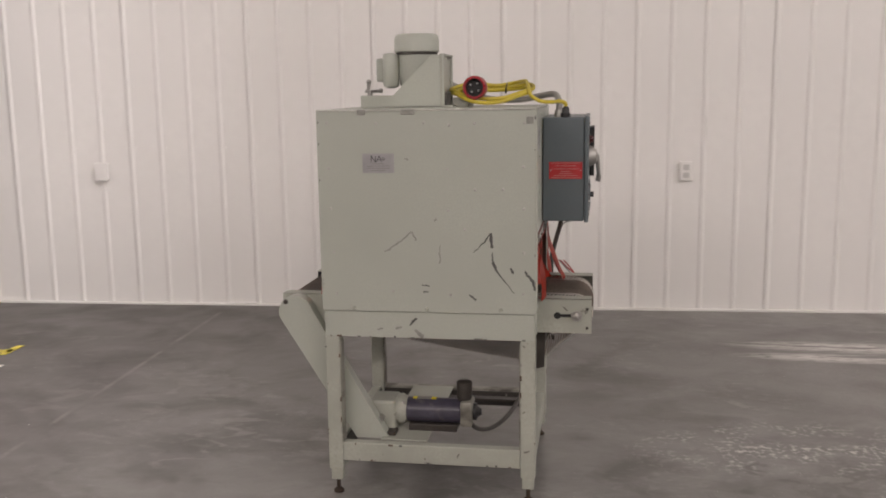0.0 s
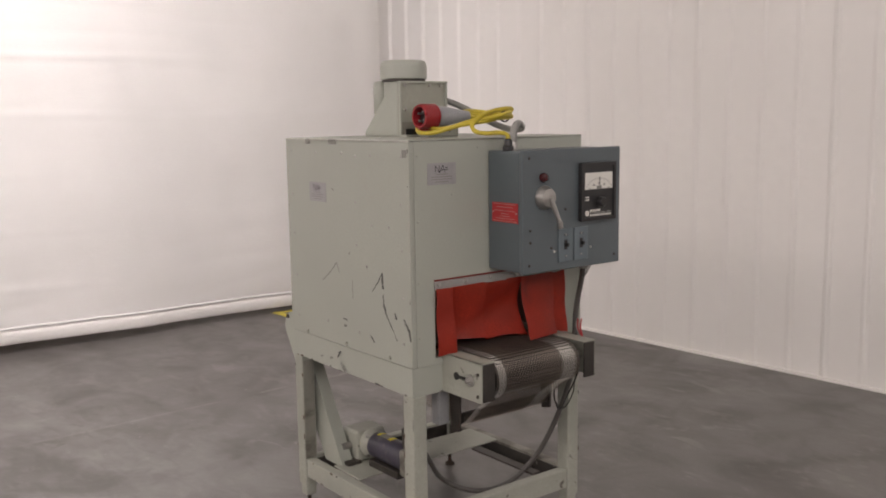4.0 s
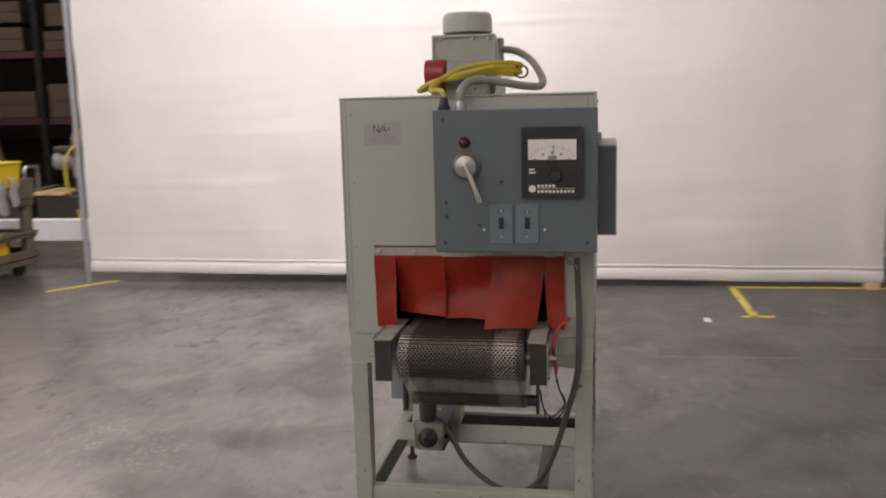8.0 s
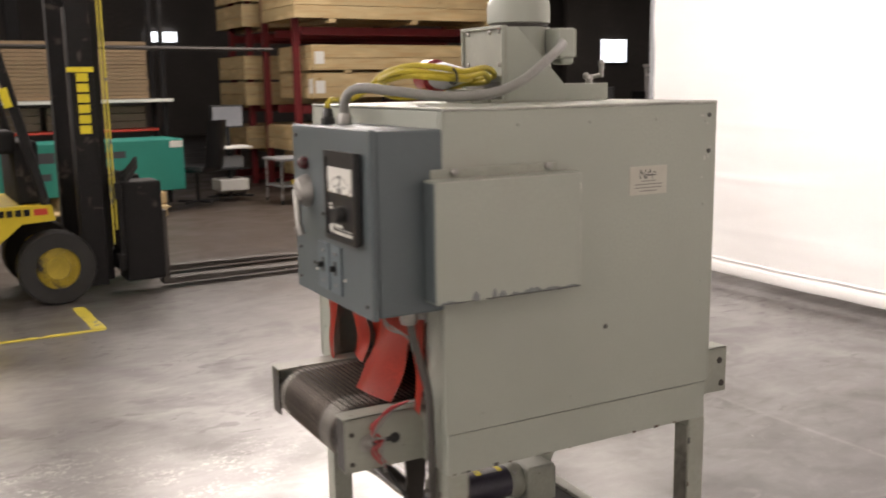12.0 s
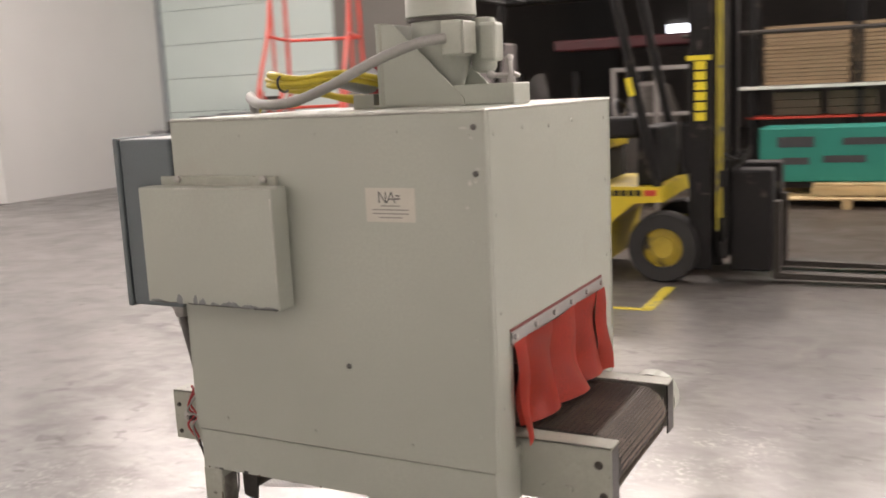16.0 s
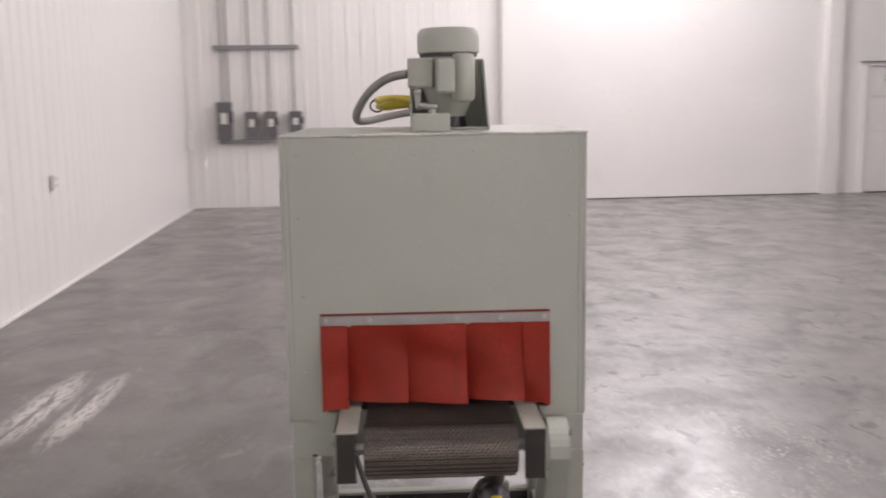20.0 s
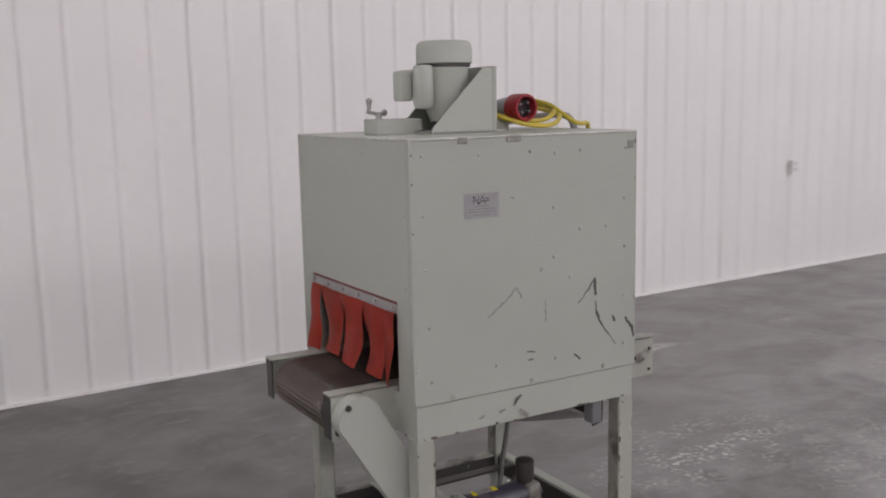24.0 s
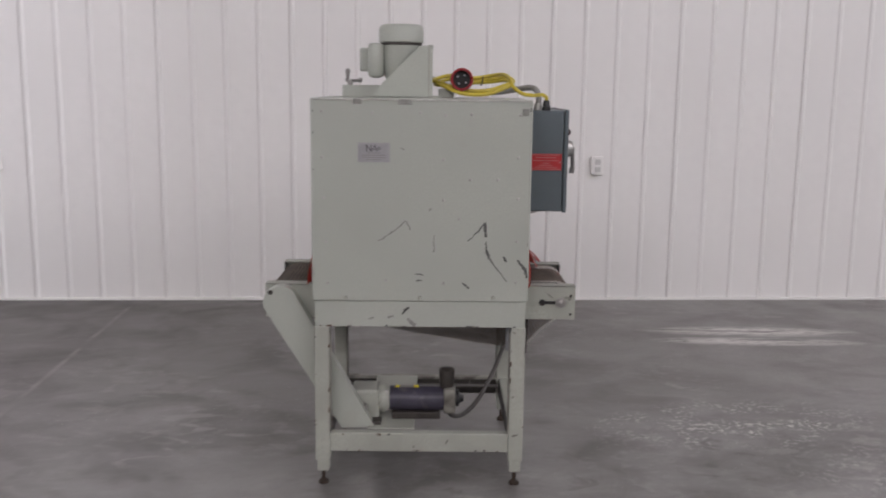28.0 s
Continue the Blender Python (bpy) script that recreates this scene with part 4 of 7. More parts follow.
for sx in (-1, 1):
    for fy, y0 in (("f", D0 + .002), ("b", D1 - .002 - LEG)):
        x0 = -W + .002 if sx < 0 else W - .002 - LEG
        leg = part("leg", B(x0, x0 + LEG, y0, y0 + LEG, 0.10, LOW, 0.004), PAINT_WORN, tunnel)
        cx, cy = x0 + LEG / 2, y0 + LEG / 2
        part("sleeve", B(cx - .022, cx + .022, cy - .022, cy + .022, 0.055, 0.115, 0.003), PAINT_WORN, leg)
        ft = bmesh.new()
        rod(ft, (cx, cy, 0.012), (cx, cy, 0.06), 0.008, 10)
        turned(ft, [(0.020, 0.0), (0.020, 0.008), (0.010, 0.016)], (cx, cy, 0.0), "Z", 14)
        part("levelling_foot", ft, FOOT_RUST, leg, "rusty steel levelling foot", smooth=True)
for y0 in (D0 + .008, D1 - .048):
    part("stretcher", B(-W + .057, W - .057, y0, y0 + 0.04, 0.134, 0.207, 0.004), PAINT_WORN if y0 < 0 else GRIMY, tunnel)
for x0 in (-W + .006, W - .046):
    part("stretcher", B(x0, x0 + .04, D0 + .057, D1 - .057, 0.134, 0.207, 0.004), PAINT_WORN, tunnel)
# inner faces blackened for their grime and the channel's shade
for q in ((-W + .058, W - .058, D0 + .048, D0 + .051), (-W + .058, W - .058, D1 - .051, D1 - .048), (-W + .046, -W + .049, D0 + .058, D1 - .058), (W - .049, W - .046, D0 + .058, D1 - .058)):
    part("oily_web", B(*q, 0.132, 0.197, .001), CHANNEL_BLACK, tunnel, "inner face of the stretcher, blackened for grime and channel shade")
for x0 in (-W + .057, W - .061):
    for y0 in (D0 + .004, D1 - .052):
        part("leg_grime", B(x0, x0 + .004, y0, y0 + .046, 0.21, LOW - .02, .001), GRIMY, tunnel, "inner face of the leg in a darker tone")
part("motor_plate", B(-.20, -.02, D0 + .048, D1 - .048, 0.207, 0.213, 0.002), PAINT_WORN, tunnel)
part("shelf_angle", B(-.02, W - .057, .20, .24, 0.20, 0.207), DARKSTEEL, tunnel)

# small knocks along edges of the frame
random.seed(31)
for face, y in (("front", D0 + .0035), ("back", D1 - .0035)):
    for k in range(12):
        x = random.uniform(-.38, .38)
        w, h = random.uniform(.003, .014), random.uniform(.002, .007)
        part("edge_chip", B(x, x + w, y - .001, y + .001, LOW - .001, LOW + h, .0006), random.choice((CHIP, CHIP_SOFT, RUST)), tunnel)
for x in (-W + .004, W - .004):
    for k in range(10):
        y = random.uniform(D0 + .03, D1 - .03)
        part("edge_chip", B(x - .0015, x + .0015, y, y + random.uniform(.004, .014), LOW - .001, LOW + random.uniform(.002, .007), .0006), random.choice((CHIP, CHIP_SOFT, RUST)), tunnel)
for x0 in (-W + .002, W - .002 - LEG):
    for y, sg in ((D0 + .002, -1), (D1 - .002, 1)):
        for k in range(7):
            z, ex = random.uniform(.10, .60), random.choice((0, LEG - .004))
            part("leg_chip", B(x0 + ex, x0 + ex + random.uniform(.003, .006), y - .0012, y + .0012, z, z + random.uniform(.004, .022), .0006), random.choice((CHIP, CHIP_SOFT, RUST)), tunnel)
for k in range(14):
    x, z = random.uniform(-.33, .33), random.choice((.136, .199))
    part("rail_chip", B(x, x + random.uniform(.003, .014), D0 + .007, D0 + .0095, z, z + random.uniform(.003, .008), .0006), random.choice((CHIP, CHIP_SOFT, RUST)), tunnel)
for k in range(8):
    s_, t_ = random.choice((-1, 1)), random.uniform(SEAM + .05, TOP - .02)
    yy = D0 - .0012
    part("edge_chip", B(s_ * (W - .004) - .002, s_ * (W - .004) + .002, yy, yy + .002, t_, t_ + random.uniform(.003, .014), .0005), random.choice((CHIP, CHIP_SOFT)), tunnel)

# conveyor: side rails, drums, mesh belt
for s in (-1, 1):
    for y0, y1 in ((-.258, -.200), (.200, .258)):
        bm = bmesh.new()
        xa, xb = sorted((s * 0.34, s * 0.592))
        ya, yb = (y0, y0 + .005) if y0 < 0 else (y1 - .005, y1)
        box(bm, xa, xb, ya, yb, 0.628, 0.758)
        box(bm, xa, xb, y0, y1, 0.754, 0.758)
        rl = part("side_rail", bm, PAINT_WORN, tunnel)
        ex0, ex1 = sorted((s * 0.588, s * 0.592))
        # black plate stands for the shaded inside of the open rail
        part("end_plate", B(ex0, ex1, min(y0, y1) + .006, max(y0, y1) - .002, 0.63, 0.753), CHANNEL_BLACK, rl, "rail end coloured black for the open channel's shade")
        sgn = -1 if y0 < 0 else 1
        yo = y0 if y0 < 0 else y1
        if s > 0:
            bm = bmesh.new()
            turned(bm, [(.013, 0.0), (.013, sgn * .002)], (0.466, yo, 0.694), "Y", 14)
            box(bm, 0.474, 0.535, min(yo, yo + sgn * .0018), max(yo, yo + sgn * .0018), 0.6885, 0.6995)
            part("adjuster_slot", bm, BLACK, rl, "black keyhole slot")
            part("washer", turned(bmesh.new(), [(.021, sgn * .0022), (.021, sgn * .004), (.006, sgn * .0042)], (0.537, yo, 0.694), "Y", 16), STEEL, rl, smooth=True)
            part("adjuster_bolt", turned(bmesh.new(), [(.012, sgn * .0043), (.012, sgn * .012), (.007, sgn * .013), (.007, sgn * .020), (.003, sgn * .021)], (0.537, yo, 0.694), "Y", 6), STEEL, rl)
            part("screw", turned(bmesh.new(), [(.006, 0), (.005, sgn * .004)], (0.575, yo, 0.72), "Y", 8), DARKSTEEL, rl)
            part("screw", turned(bmesh.new(), [(.006, 0), (.005, sgn * .004)], (0.575, yo, 0.648), "Y", 8), DARKSTEEL, rl)
        else:
            part("screw", turned(bmesh.new(), [(.010, 0), (.008, sgn * .004)], (-0.565, yo, 0.72), "Y", 8), DARKSTEEL, rl)
            part("screw", turned(bmesh.new(), [(.010, 0), (.008, sgn * .004)], (-0.575, yo, 0.652), "Y", 8), DARKSTEEL, rl)
            part("screw", turned(bmesh.new(), [(.010, 0), (.008, sgn * .004)], (-0.50, yo, 0.66), "Y", 8), PAINT_WORN, rl)
    part("end_drum", turned(bmesh.new(), [(.02, -.19), (.063, -.188), (.063, .188), (.02, .19)], (s * 0.525, 0, 0.688), "Y", 28), DARKSTEEL, tunnel, smooth=True)
    part("shaft", R((s * 0.53, -.25, .697), (s * 0.53, .25, .697), 0.012), STEEL, tunnel)
part("belt_bed", B(-.50, .50, -.185, .185, 0.735, 0.745), DARKSTEEL, tunnel)

ROLL = (0.39, 0.515, 0.02)


def belt_line():
    pts = []
    R_ = 0.069
    pts += [(x, 0.757) for x in np.linspace(-.53, .53, 60)]
    pts += [(0.525 + R_ * math.sin(a), 0.688 + R_ * math.cos(a)) for a in np.linspace(0.12, math.pi * 0.92, 16)]
    pts += [(0.47, 0.565), (0.42, 0.512), (0.40, 0.496), (0.38, 0.492)]
    for x in np.linspace(.33, -.46, 26):
        u = (0.38 - x) / 0.9
        pts.append((x, 0.494 + 0.15 * u ** 1.15))
    pts += [(-0.525 + R_ * math.sin(a), 0.688 + R_ * math.cos(a)) for a in np.linspace(math.pi * 1.05, math.pi * 1.96, 16)]
    return pts


LOOP = belt_line()


def resample(pts, step):
    ps = [Vector((x, 0, z)) for x, z in pts] + [Vector((pts[0][0], 0, pts[0][1]))]
    out, carry = [], 0.0
    for a, b in zip(ps, ps[1:]):
        ln = (b - a).length
        while carry < ln:
            out.append((a + (b - a) * carry / ln, (b - a).normalized()))
            carry += step
        carry -= ln
    return out


bm = bmesh.new()
rowsv = []
for p, d in resample(LOOP[:76], 0.02)[:59]:
    nrm = Vector((-d.z, 0, d.x))
    q = p - nrm * 0.0035
    rowsv.append([bm.verts.new((q.x, y, q.z)) for y in (-.182, .182)])
for a, b in zip(rowsv, rowsv[1:]):
    bm.faces.new((a[0], a[1], b[1], b[0]))
belt = part("mesh_belt", bm, BELTCORE, tunnel, "wire mesh conveyor belt", smooth=True)

# woven wires across the belt
vs_, fs_ = [], []
NW = 62
for i, (p, d) in enumerate(resample(LOOP, 0.0072)):
    nrm = Vector((-d.z, 0, d.x))
    base = len(vs_)
    for k in range(NW + 1):
        y = -.184 + .368 * k / NW
        side = 1 if (k + i) % 2 else -1
        c = p + d * (side * 0.0028) + nrm * (0.0012 * side + (0.0015 if i % 2 else -0.0009))
        for a in (0.3, 2.4, 4.5):
            o = c + (d * math.cos(a) + nrm * math.sin(a)) * 0.00115
            vs_.append((o.x, y, o.z))
    for k in range(NW):
        for j in range(3):
            a0, a1 = base + 3 * k + j, base + 3 * k + (j + 1) % 3
            fs_.append((a0, a1, a1 + 3, a0 + 3))
me = bpy.data.meshes.new("wire_mesh")
me.from_pydata(vs_, [], fs_)
me.materials.append(BELTWIRE)
wires = new("wire_mesh", me)
wires.parent = tunnel
tagged(wires, "woven steel wires of the belt", kind="stuff")

part("take_up_roller", R((ROLL[0], -.18, ROLL[1]), (ROLL[0], .21, ROLL[1]), 0.018, 16), DARKSTEEL, tunnel, smooth=True)
for y in (-.205, .215):
    bm = bmesh.new()
    prism(bm, [(0.36, 0.64), (0.42, 0.64), (0.415, 0.48), (0.375, 0.47)], "Y", y - .004, y + .004)
    part("take_up_arm", bm, DARKSTEEL, tunnel)
part("hanging_bracket", B(.33, .37, -.26, -.215, .50, .63, 0.004), GREY_METAL, tunnel)

# chain guard from the drive up to the infeed drum
bm = bmesh.new()
arc = [(-.528 + .066 * math.cos(a), .693 + .066 * math.sin(a)) for a in np.linspace(0.25, math.pi * 1.08, 14)]
out = [(-.172, .205), *arc, (-.30, .205)]
prism(bm, out, "Y", -.312, -.262)
part("chain_guard", bm, PAINT, tunnel, "long sloping painted chain guard")
part("guard_bolt", turned(bmesh.new(), [(.01, 0), (.008, -.006)], (-.565, -.312, .735), "Y", 8), DARKSTEEL, tunnel)
part("guard_foot", B(-.20, -.15, -.30, -.24, .207, .225, .003), DARKSTEEL, tunnel)

# gear motor of the conveyor
drive = part("gearbox", B(-.27, -.16, -.25, -.12, .215, .335, 0.012), PAINT_WORN, tunnel, "dirty pale gearbox")
part("gearbox_flange", turned(bmesh.new(), [(.055, -.162), (.06, -.15), (.06, -.138), (.045, -.118)], (0, -.187, .285), "X", 20), PAINT_WORN, drive, smooth=True)
part("output_shaft", R((-.215, -.29, .27), (-.215, -.24, .27), .014), STEEL, drive)
for a in range(4):
    an = radians(45 + 90 * a)
    part("flange_bolt", R((-.14, -.187 + .052 * math.cos(an), .285 + .052 * math.sin(an)), (-.126, -.187 + .052 * math.cos(an), .285 + .052 * math.sin(an)), .007, 8), STEEL, drive)
mot = part("motor_body", turned(bmesh.new(), [(.047, -.12), (.049, -.118), (.049, .092), (.047, .094)], (0, -.187, .285), "X", 28), BLUE_MOTOR, tunnel, "dark blue cylindrical motor body", smooth=True)
bell = bmesh.new()
box(bell, .092, .140, -.238, -.136, .234, .336, .012)
part("end_bell", bell, GRIMY, mot, "pale cast end bell", smooth=True)
part("end_cap", turned(bmesh.new(), [(.034, .139), (.034, .152), (.02, .158), (.012, .172)], (0, -.187, .285), "X", 20), BLACK, mot, smooth=True)
part("wiring_box", turned(bmesh.new(), [(.024, .33), (.03, .345), (.031, .405), (.02, .412)], (.105, -.192, 0), "Z", 16), DARKSTEEL, mot, "dark wiring housing", smooth=True)
for x0, x1, mt, lb_ in ((-.098, -.082, YELLOW_TAPE, "yellow end of a warning label"), (-.0815, -.026, INK_SOFT, "worn dark warning label"), (-.0255, -.006, YELLOW_TAPE, "yellow end of a warning label")):
    bm = sheet(bmesh.new(), lambda u, v, x0=x0, x1=x1: (x0 + (x1 - x0) * u, -.187 - .0503 * math.cos(radians(72 + 40 * v)), .285 + .0503 * math.sin(radians(72 + 40 * v))), 2, 6, 0)
    part("warning_sticker", bm, mt, mot, lb_)
part("motor_foot", B(-.11, .08, -.235, -.14, .213, .24, .003), DARKSTEEL, mot)

# fan motor and bracket on the roof
FX, FY = -.086, -.053
fan = part("fan_motor", turned(bmesh.new(), [(.046, 1.498), (.054, 1.52), (.066, 1.55), (.073, 1.58), (.074, 1.675)], (FX, FY, 0), "Z", 32), PAINT, tunnel, "painted vertical fan motor", smooth=True)
part("motor_cap", turned(bmesh.new(), [(.078, 1.668), (.086, 1.672), (.086, 1.715), (.083, 1.730), (.074, 1.738), (.0, 1.7395)][:-1] + [(.01, 1.741)], (FX, FY, 0), "Z", 32), PAINT, fan, smooth=True)
part("cap_seam", turned(bmesh.new(), [(.0745, 1.660), (.080, 1.662), (.080, 1.669), (.0745, 1.670)], (FX, FY, 0), "Z", 32), DARKSTEEL, fan, "dark seam under the motor cap", smooth=True)
# black here paints in the shade below the motor
part("motor_neck", turned(bmesh.new(), [(.05, 1.461), (.044, 1.499)], (FX, FY, 0), "Z", 20), BLACK, fan, "throat under the motor, coloured black for its shade")
part("capacitor_cover", turned(bmesh.new(), [(.01, 1.535), (.026, 1.54), (.031, 1.55), (.031, 1.655), (.027, 1.664), (.01, 1.667)], (FX - .095, FY - .035, 0), "Z", 20), PAINT, fan, smooth=True)
part("terminal_box", B(FX - .108, FX - .055, FY + .045, FY + .115, 1.575, 1.655, .006), PAINT, fan)
part("terminal_lid", B(FX - .115, FX - .107, FY + .048, FY + .112, 1.578, 1.652, .003), PAINT_WORN, fan)
part("side_box", B(FX - .16, FX - .115, FY - .01, FY + .04, 1.56, 1.65, .008), PAINT, fan)
PX0, PX1, PY0, PY1 = .019, .028, -.158, .056
br = part("motor_bracket", B(PX0, PX1, PY0, PY1, TOP + .004, 1.660, .002), PAINT_WORN, tunnel, "painted sheet steel motor bracket")
for y0 in (PY0, PY1 - .006):
    bm = bmesh.new()
    prism(bm, [(PX0, TOP + .004), (PX0, 1.656), (-.012, 1.656), (-.192, TOP + .02), (-.192, TOP + .004)], "Y", y0, y0 + .006)
    part("gusset", bm, PAINT, br)
part("bracket_foot", B(-.19, .07, PY0 - .0, PY1, TOP + .004, TOP + .012, .001), PAINT_WORN, br)
part("top_lip", B(PX1, PX1 + .010, PY0, PY1, 1.652, 1.660, .001), PAINT, br)
for y0 in (PY0, PY1 - .007):
    part("side_lip", B(PX1, PX1 + .008, y0, y0 + .007, TOP + .012, 1.651, .001), PAINT, br)
part("oil_stain", B(PX1 + .0002, PX1 + .0012, PY0 + .012, PY1 - .012, TOP + .014, 1.515, .0003), GRIMY, br, "brown oil stain at the foot of the bracket")
part("dark_gap", B(PX1, PX1 + .003, -.13, -.07, 1.462, 1.49), BLACK, br, "dark slot at the foot of the bracket")
for y, z in ((-.13, 1.645), (-.02, 1.645), (.03, 1.645), (-.07, 1.52), (.03, 1.56), (-.13, 1.56)):
    part("bolt", turned(bmesh.new(), [(.007, 0), (.007, .004), (.004, .005)], (PX1, y, z), "X", 6), STEEL, br)

# damper box with crank handle
damper = part("damper_box", B(-.315, -.165, -.045, .052, TOP + .004, 1.508, .003), PAINT, tunnel)
cr = bmesh.new()
rod(cr, (-.288, 0, 1.508), (-.288, 0, 1.528), .010, 10)
rod(cr, (-.288, 0, 1.524), (-.255, .03, 1.526), .006, 8)
rod(cr, (-.30, -.012, 1.524), (-.306, .036, 1.53), .006, 8)
rod(cr, (-.303, .036, 1.526), (-.301, .038, 1.556), .005, 8, .008)
bmesh.ops.create_uvsphere(cr, u_segments=10, v_segments=8, radius=.010, matrix=Matrix.Translation((-.301, .038, 1.562)))
bmesh.ops.create_uvsphere(cr, u_segments=10, v_segments=8, radius=.010, matrix=Matrix.Translation((-.252, .033, 1.527)))
part("crank_handle", cr, STEEL, damper, "bare metal crank handle", smooth=True)
part("roof_bracket", B(.06, .12, -.10, .04, TOP + .004, 1.497, .003), PAINT_WORN, tunnel)

# control box
cb = part("control_box", B(.399, .556, -.060, .394, 1.020, 1.418, .006), BLUEGREY, tunnel, "blue-grey steel control box")
door = part("control_door", B(.557, .573, -.064, .398, 1.016, 1.422, .004), BLUEGREY, cb)
meter = part("temperature_meter", B(.573, .588, .188, .358, 1.174, 1.372, .005), BLACK, door, "black analogue temperature controller")
bz = bmesh.new()
for q in ((.188, .358, 1.358, 1.372), (.188, .358, 1.174, 1.186), (.188, .199, 1.186, 1.358), (.347, .358, 1.186, 1.358)):
    box(bz, .586, .592, *q)
part("bezel", bz, BLACK, meter)
face = part("dial_face", B(.588, .5905, .207, .340, 1.281, 1.337), WHITE, meter, "white scale of the dial")
for k in range(15):
    a = radians(140 - 100 * k / 14)
    cy, cz = .2735 + .078 * math.cos(a), 1.246 + .074 * math.sin(a)
    part("tick", B(.5906, .5915, cy - .0009, cy + .0009, cz - (.008 if k % 7 == 0 else .004), cz), INK_SOFT, face)
for k in range(5):
    a = radians(135 - 90 * k / 4)
    cy, cz = .2735 + .066 * math.cos(a), 1.238 + .062 * math.sin(a)
    part("scale_print", B(.5906, .5915, cy - .004, cy + .004, cz - .003, cz + .003), INK_SOFT, face)
part("scale_window", B(.5906, .5917, .262, .286, 1.280, 1.292), INK_SOFT, face)
part("needle", B(.5906, .592, .2765, .2780, 1.292, 1.322), INK, face)
part("setting_knob", turned(bmesh.new(), [(.018, .588), (.018, .602), (.014, .608)], (0, .283, 1.236), "X", 18), BLACK, meter, smooth=True)
part("maker_badge", turned(bmesh.new(), [(.010, .5885), (.010, .59)], (0, .218, 1.200), "X", 14), WHITE, meter)
for k, (y0, y1) in enumerate(((.232, .292), (.232, .340))):
    for i in range(int((y1 - y0) / .0105)):
        part("print_bar", B(.5885, .59, y0 + i * .0105, y0 + i * .0105 + .0072, 1.2045 - k * .0155, 1.2115 - k * .0155), WHITE, meter)
part("print_line", B(.5885, .59, .232, .336, 1.2005, 1.2015), WHITE, meter)
part("print_bar", B(.5885, .59, .209, .225, 1.252, 1.256), WHITE, meter)
part("print_bar", B(.5885, .59, .209, .227, 1.243, 1.248), WHITE, meter)
swh = part("rotary_switch", turned(bmesh.new(), [(.040, .573), (.040, .580), (.034, .590), (.030, .600), (.012, .606)], (0, .031, 1.265), "X", 24), STEEL, door, "bare metal disconnect switch", smooth=True)
hb = bmesh.new()
rod(hb, (.602, .031, 1.268), (.612, .066, 1.185), .010, 10, .007)
rod(hb, (.612, .066, 1.187), (.608, .073, 1.165), .010, 10)
part("switch_lever", hb, STEEL, swh, smooth=True)
part("indicator_lamp", turned(bmesh.new(), [(.016, .573), (.016, .580), (.013, .588), (.006, .593)], (0, .026, 1.331), "X", 18), material("dark_red_lens", (.05, .008, .01), .2), door, "dark red lens, unlit", smooth=True)
for y0 in (.095, .169):
    pl = part("switch_plate", B(.573, .578, y0, y0 + .066, 1.043, 1.155, .002), material("blue_grey_plate", (.13, .165, .185), .4), door, "blue-grey switch plate")
    part("toggle", B(.578, .592, y0 + .029, y0 + .037, 1.095, 1.108, .002), BLACK, pl)
    part("toggle_slot", B(.578, .579, y0 + .026, y0 + .040, 1.085, 1.118), BLACK, pl)
    for z in (1.063, 1.135):
        part("screw", turned(bmesh.new(), [(.004, .578), (.003, .580)], (0, y0 + .033, z), "X", 8), STEEL, pl)
    part("print_bar", B(.578, .5786, y0 + .024, y0 + .042, 1.132, 1.137), INK, pl)
for y, z in ((-.035, 1.395), (-.03, 1.16), (-.03, 1.12), (-.035, 1.045), (.065, 1.095), (.13, 1.22), (.37, 1.045)):
    part("door_screw", turned(bmesh.new(), [(.0045, .573), (.0045, .576), (.002, .577)], (0, y, z), "X", 8), DARKSTEEL, door)
for y in (.078, .251):
    part("bright_screw", turned(bmesh.new(), [(.004, .573), (.003, .577)], (0, y, 1.082), "X", 8), WHITE, door)
lab = part("red_label", B(.423, .549, -.063, -.0605, 1.184, 1.249, .0004), RED_LABEL, cb, "red enamelled warning plate with pale print")
for w, z in ((.112, 1.2445), (.08, 1.2345), (.10, 1.2225), (.035, 1.2125), (.05, 1.2045), (.09, 1.1965), (.112, 1.1885)):
    part("print_bar", B(.486 - w / 2, .486 + w / 2, -.0636, -.0631, z - .0008, z + .0008), LABEL_PRINT, lab)
for x in (.429, .543):
    part("rivet", turned(bmesh.new(), [(.003, -.063), (.002, -.065)], (x, 0, 1.2165), "Y", 8), STEEL, lab)

# junction box on the back
jb = part("junction_box", B(.072, .449, .398, .452, 1.047, 1.312, .004), PAINT, tunnel, "painted steel junction box")
part("back_flange", B(.10, .43, .387, .397, 1.04, 1.332, .002), PAINT_WORN, jb)
for x in (.13, .375):
    part("flange_bolt", turned(bmesh.new(), [(.009, .397), (.009, .405), (.004, .407)], (x, 0, 1.325), "Y", 6), STEEL, jb)
random.seed(5)
for x0, x1, h in ((.076, .128, .004), (.128, .176, .008), (.178, .236, .012), (.238, .262, .007), (.276, .296, .014), (.300, .312, .022), (.345, .362, .030), (.40, .44, .005)):
    n_ = max(3, int((x1 - x0) / .006))
    edge_ = [(x0 + (x1 - x0) * k / n_, 1.0515 + h * math.sin(math.pi * (k + .3) / (n_ + .6)) * random.uniform(.45, 1.0)) for k in range(n_ + 1)]
    part("paint_chip", prism(bmesh.new(), [(x0, 1.0478)] + edge_ + [(x1, 1.0478)], "Y", .4515, .4528), PRIMER, jb, "grey primer showing at the lower edge")
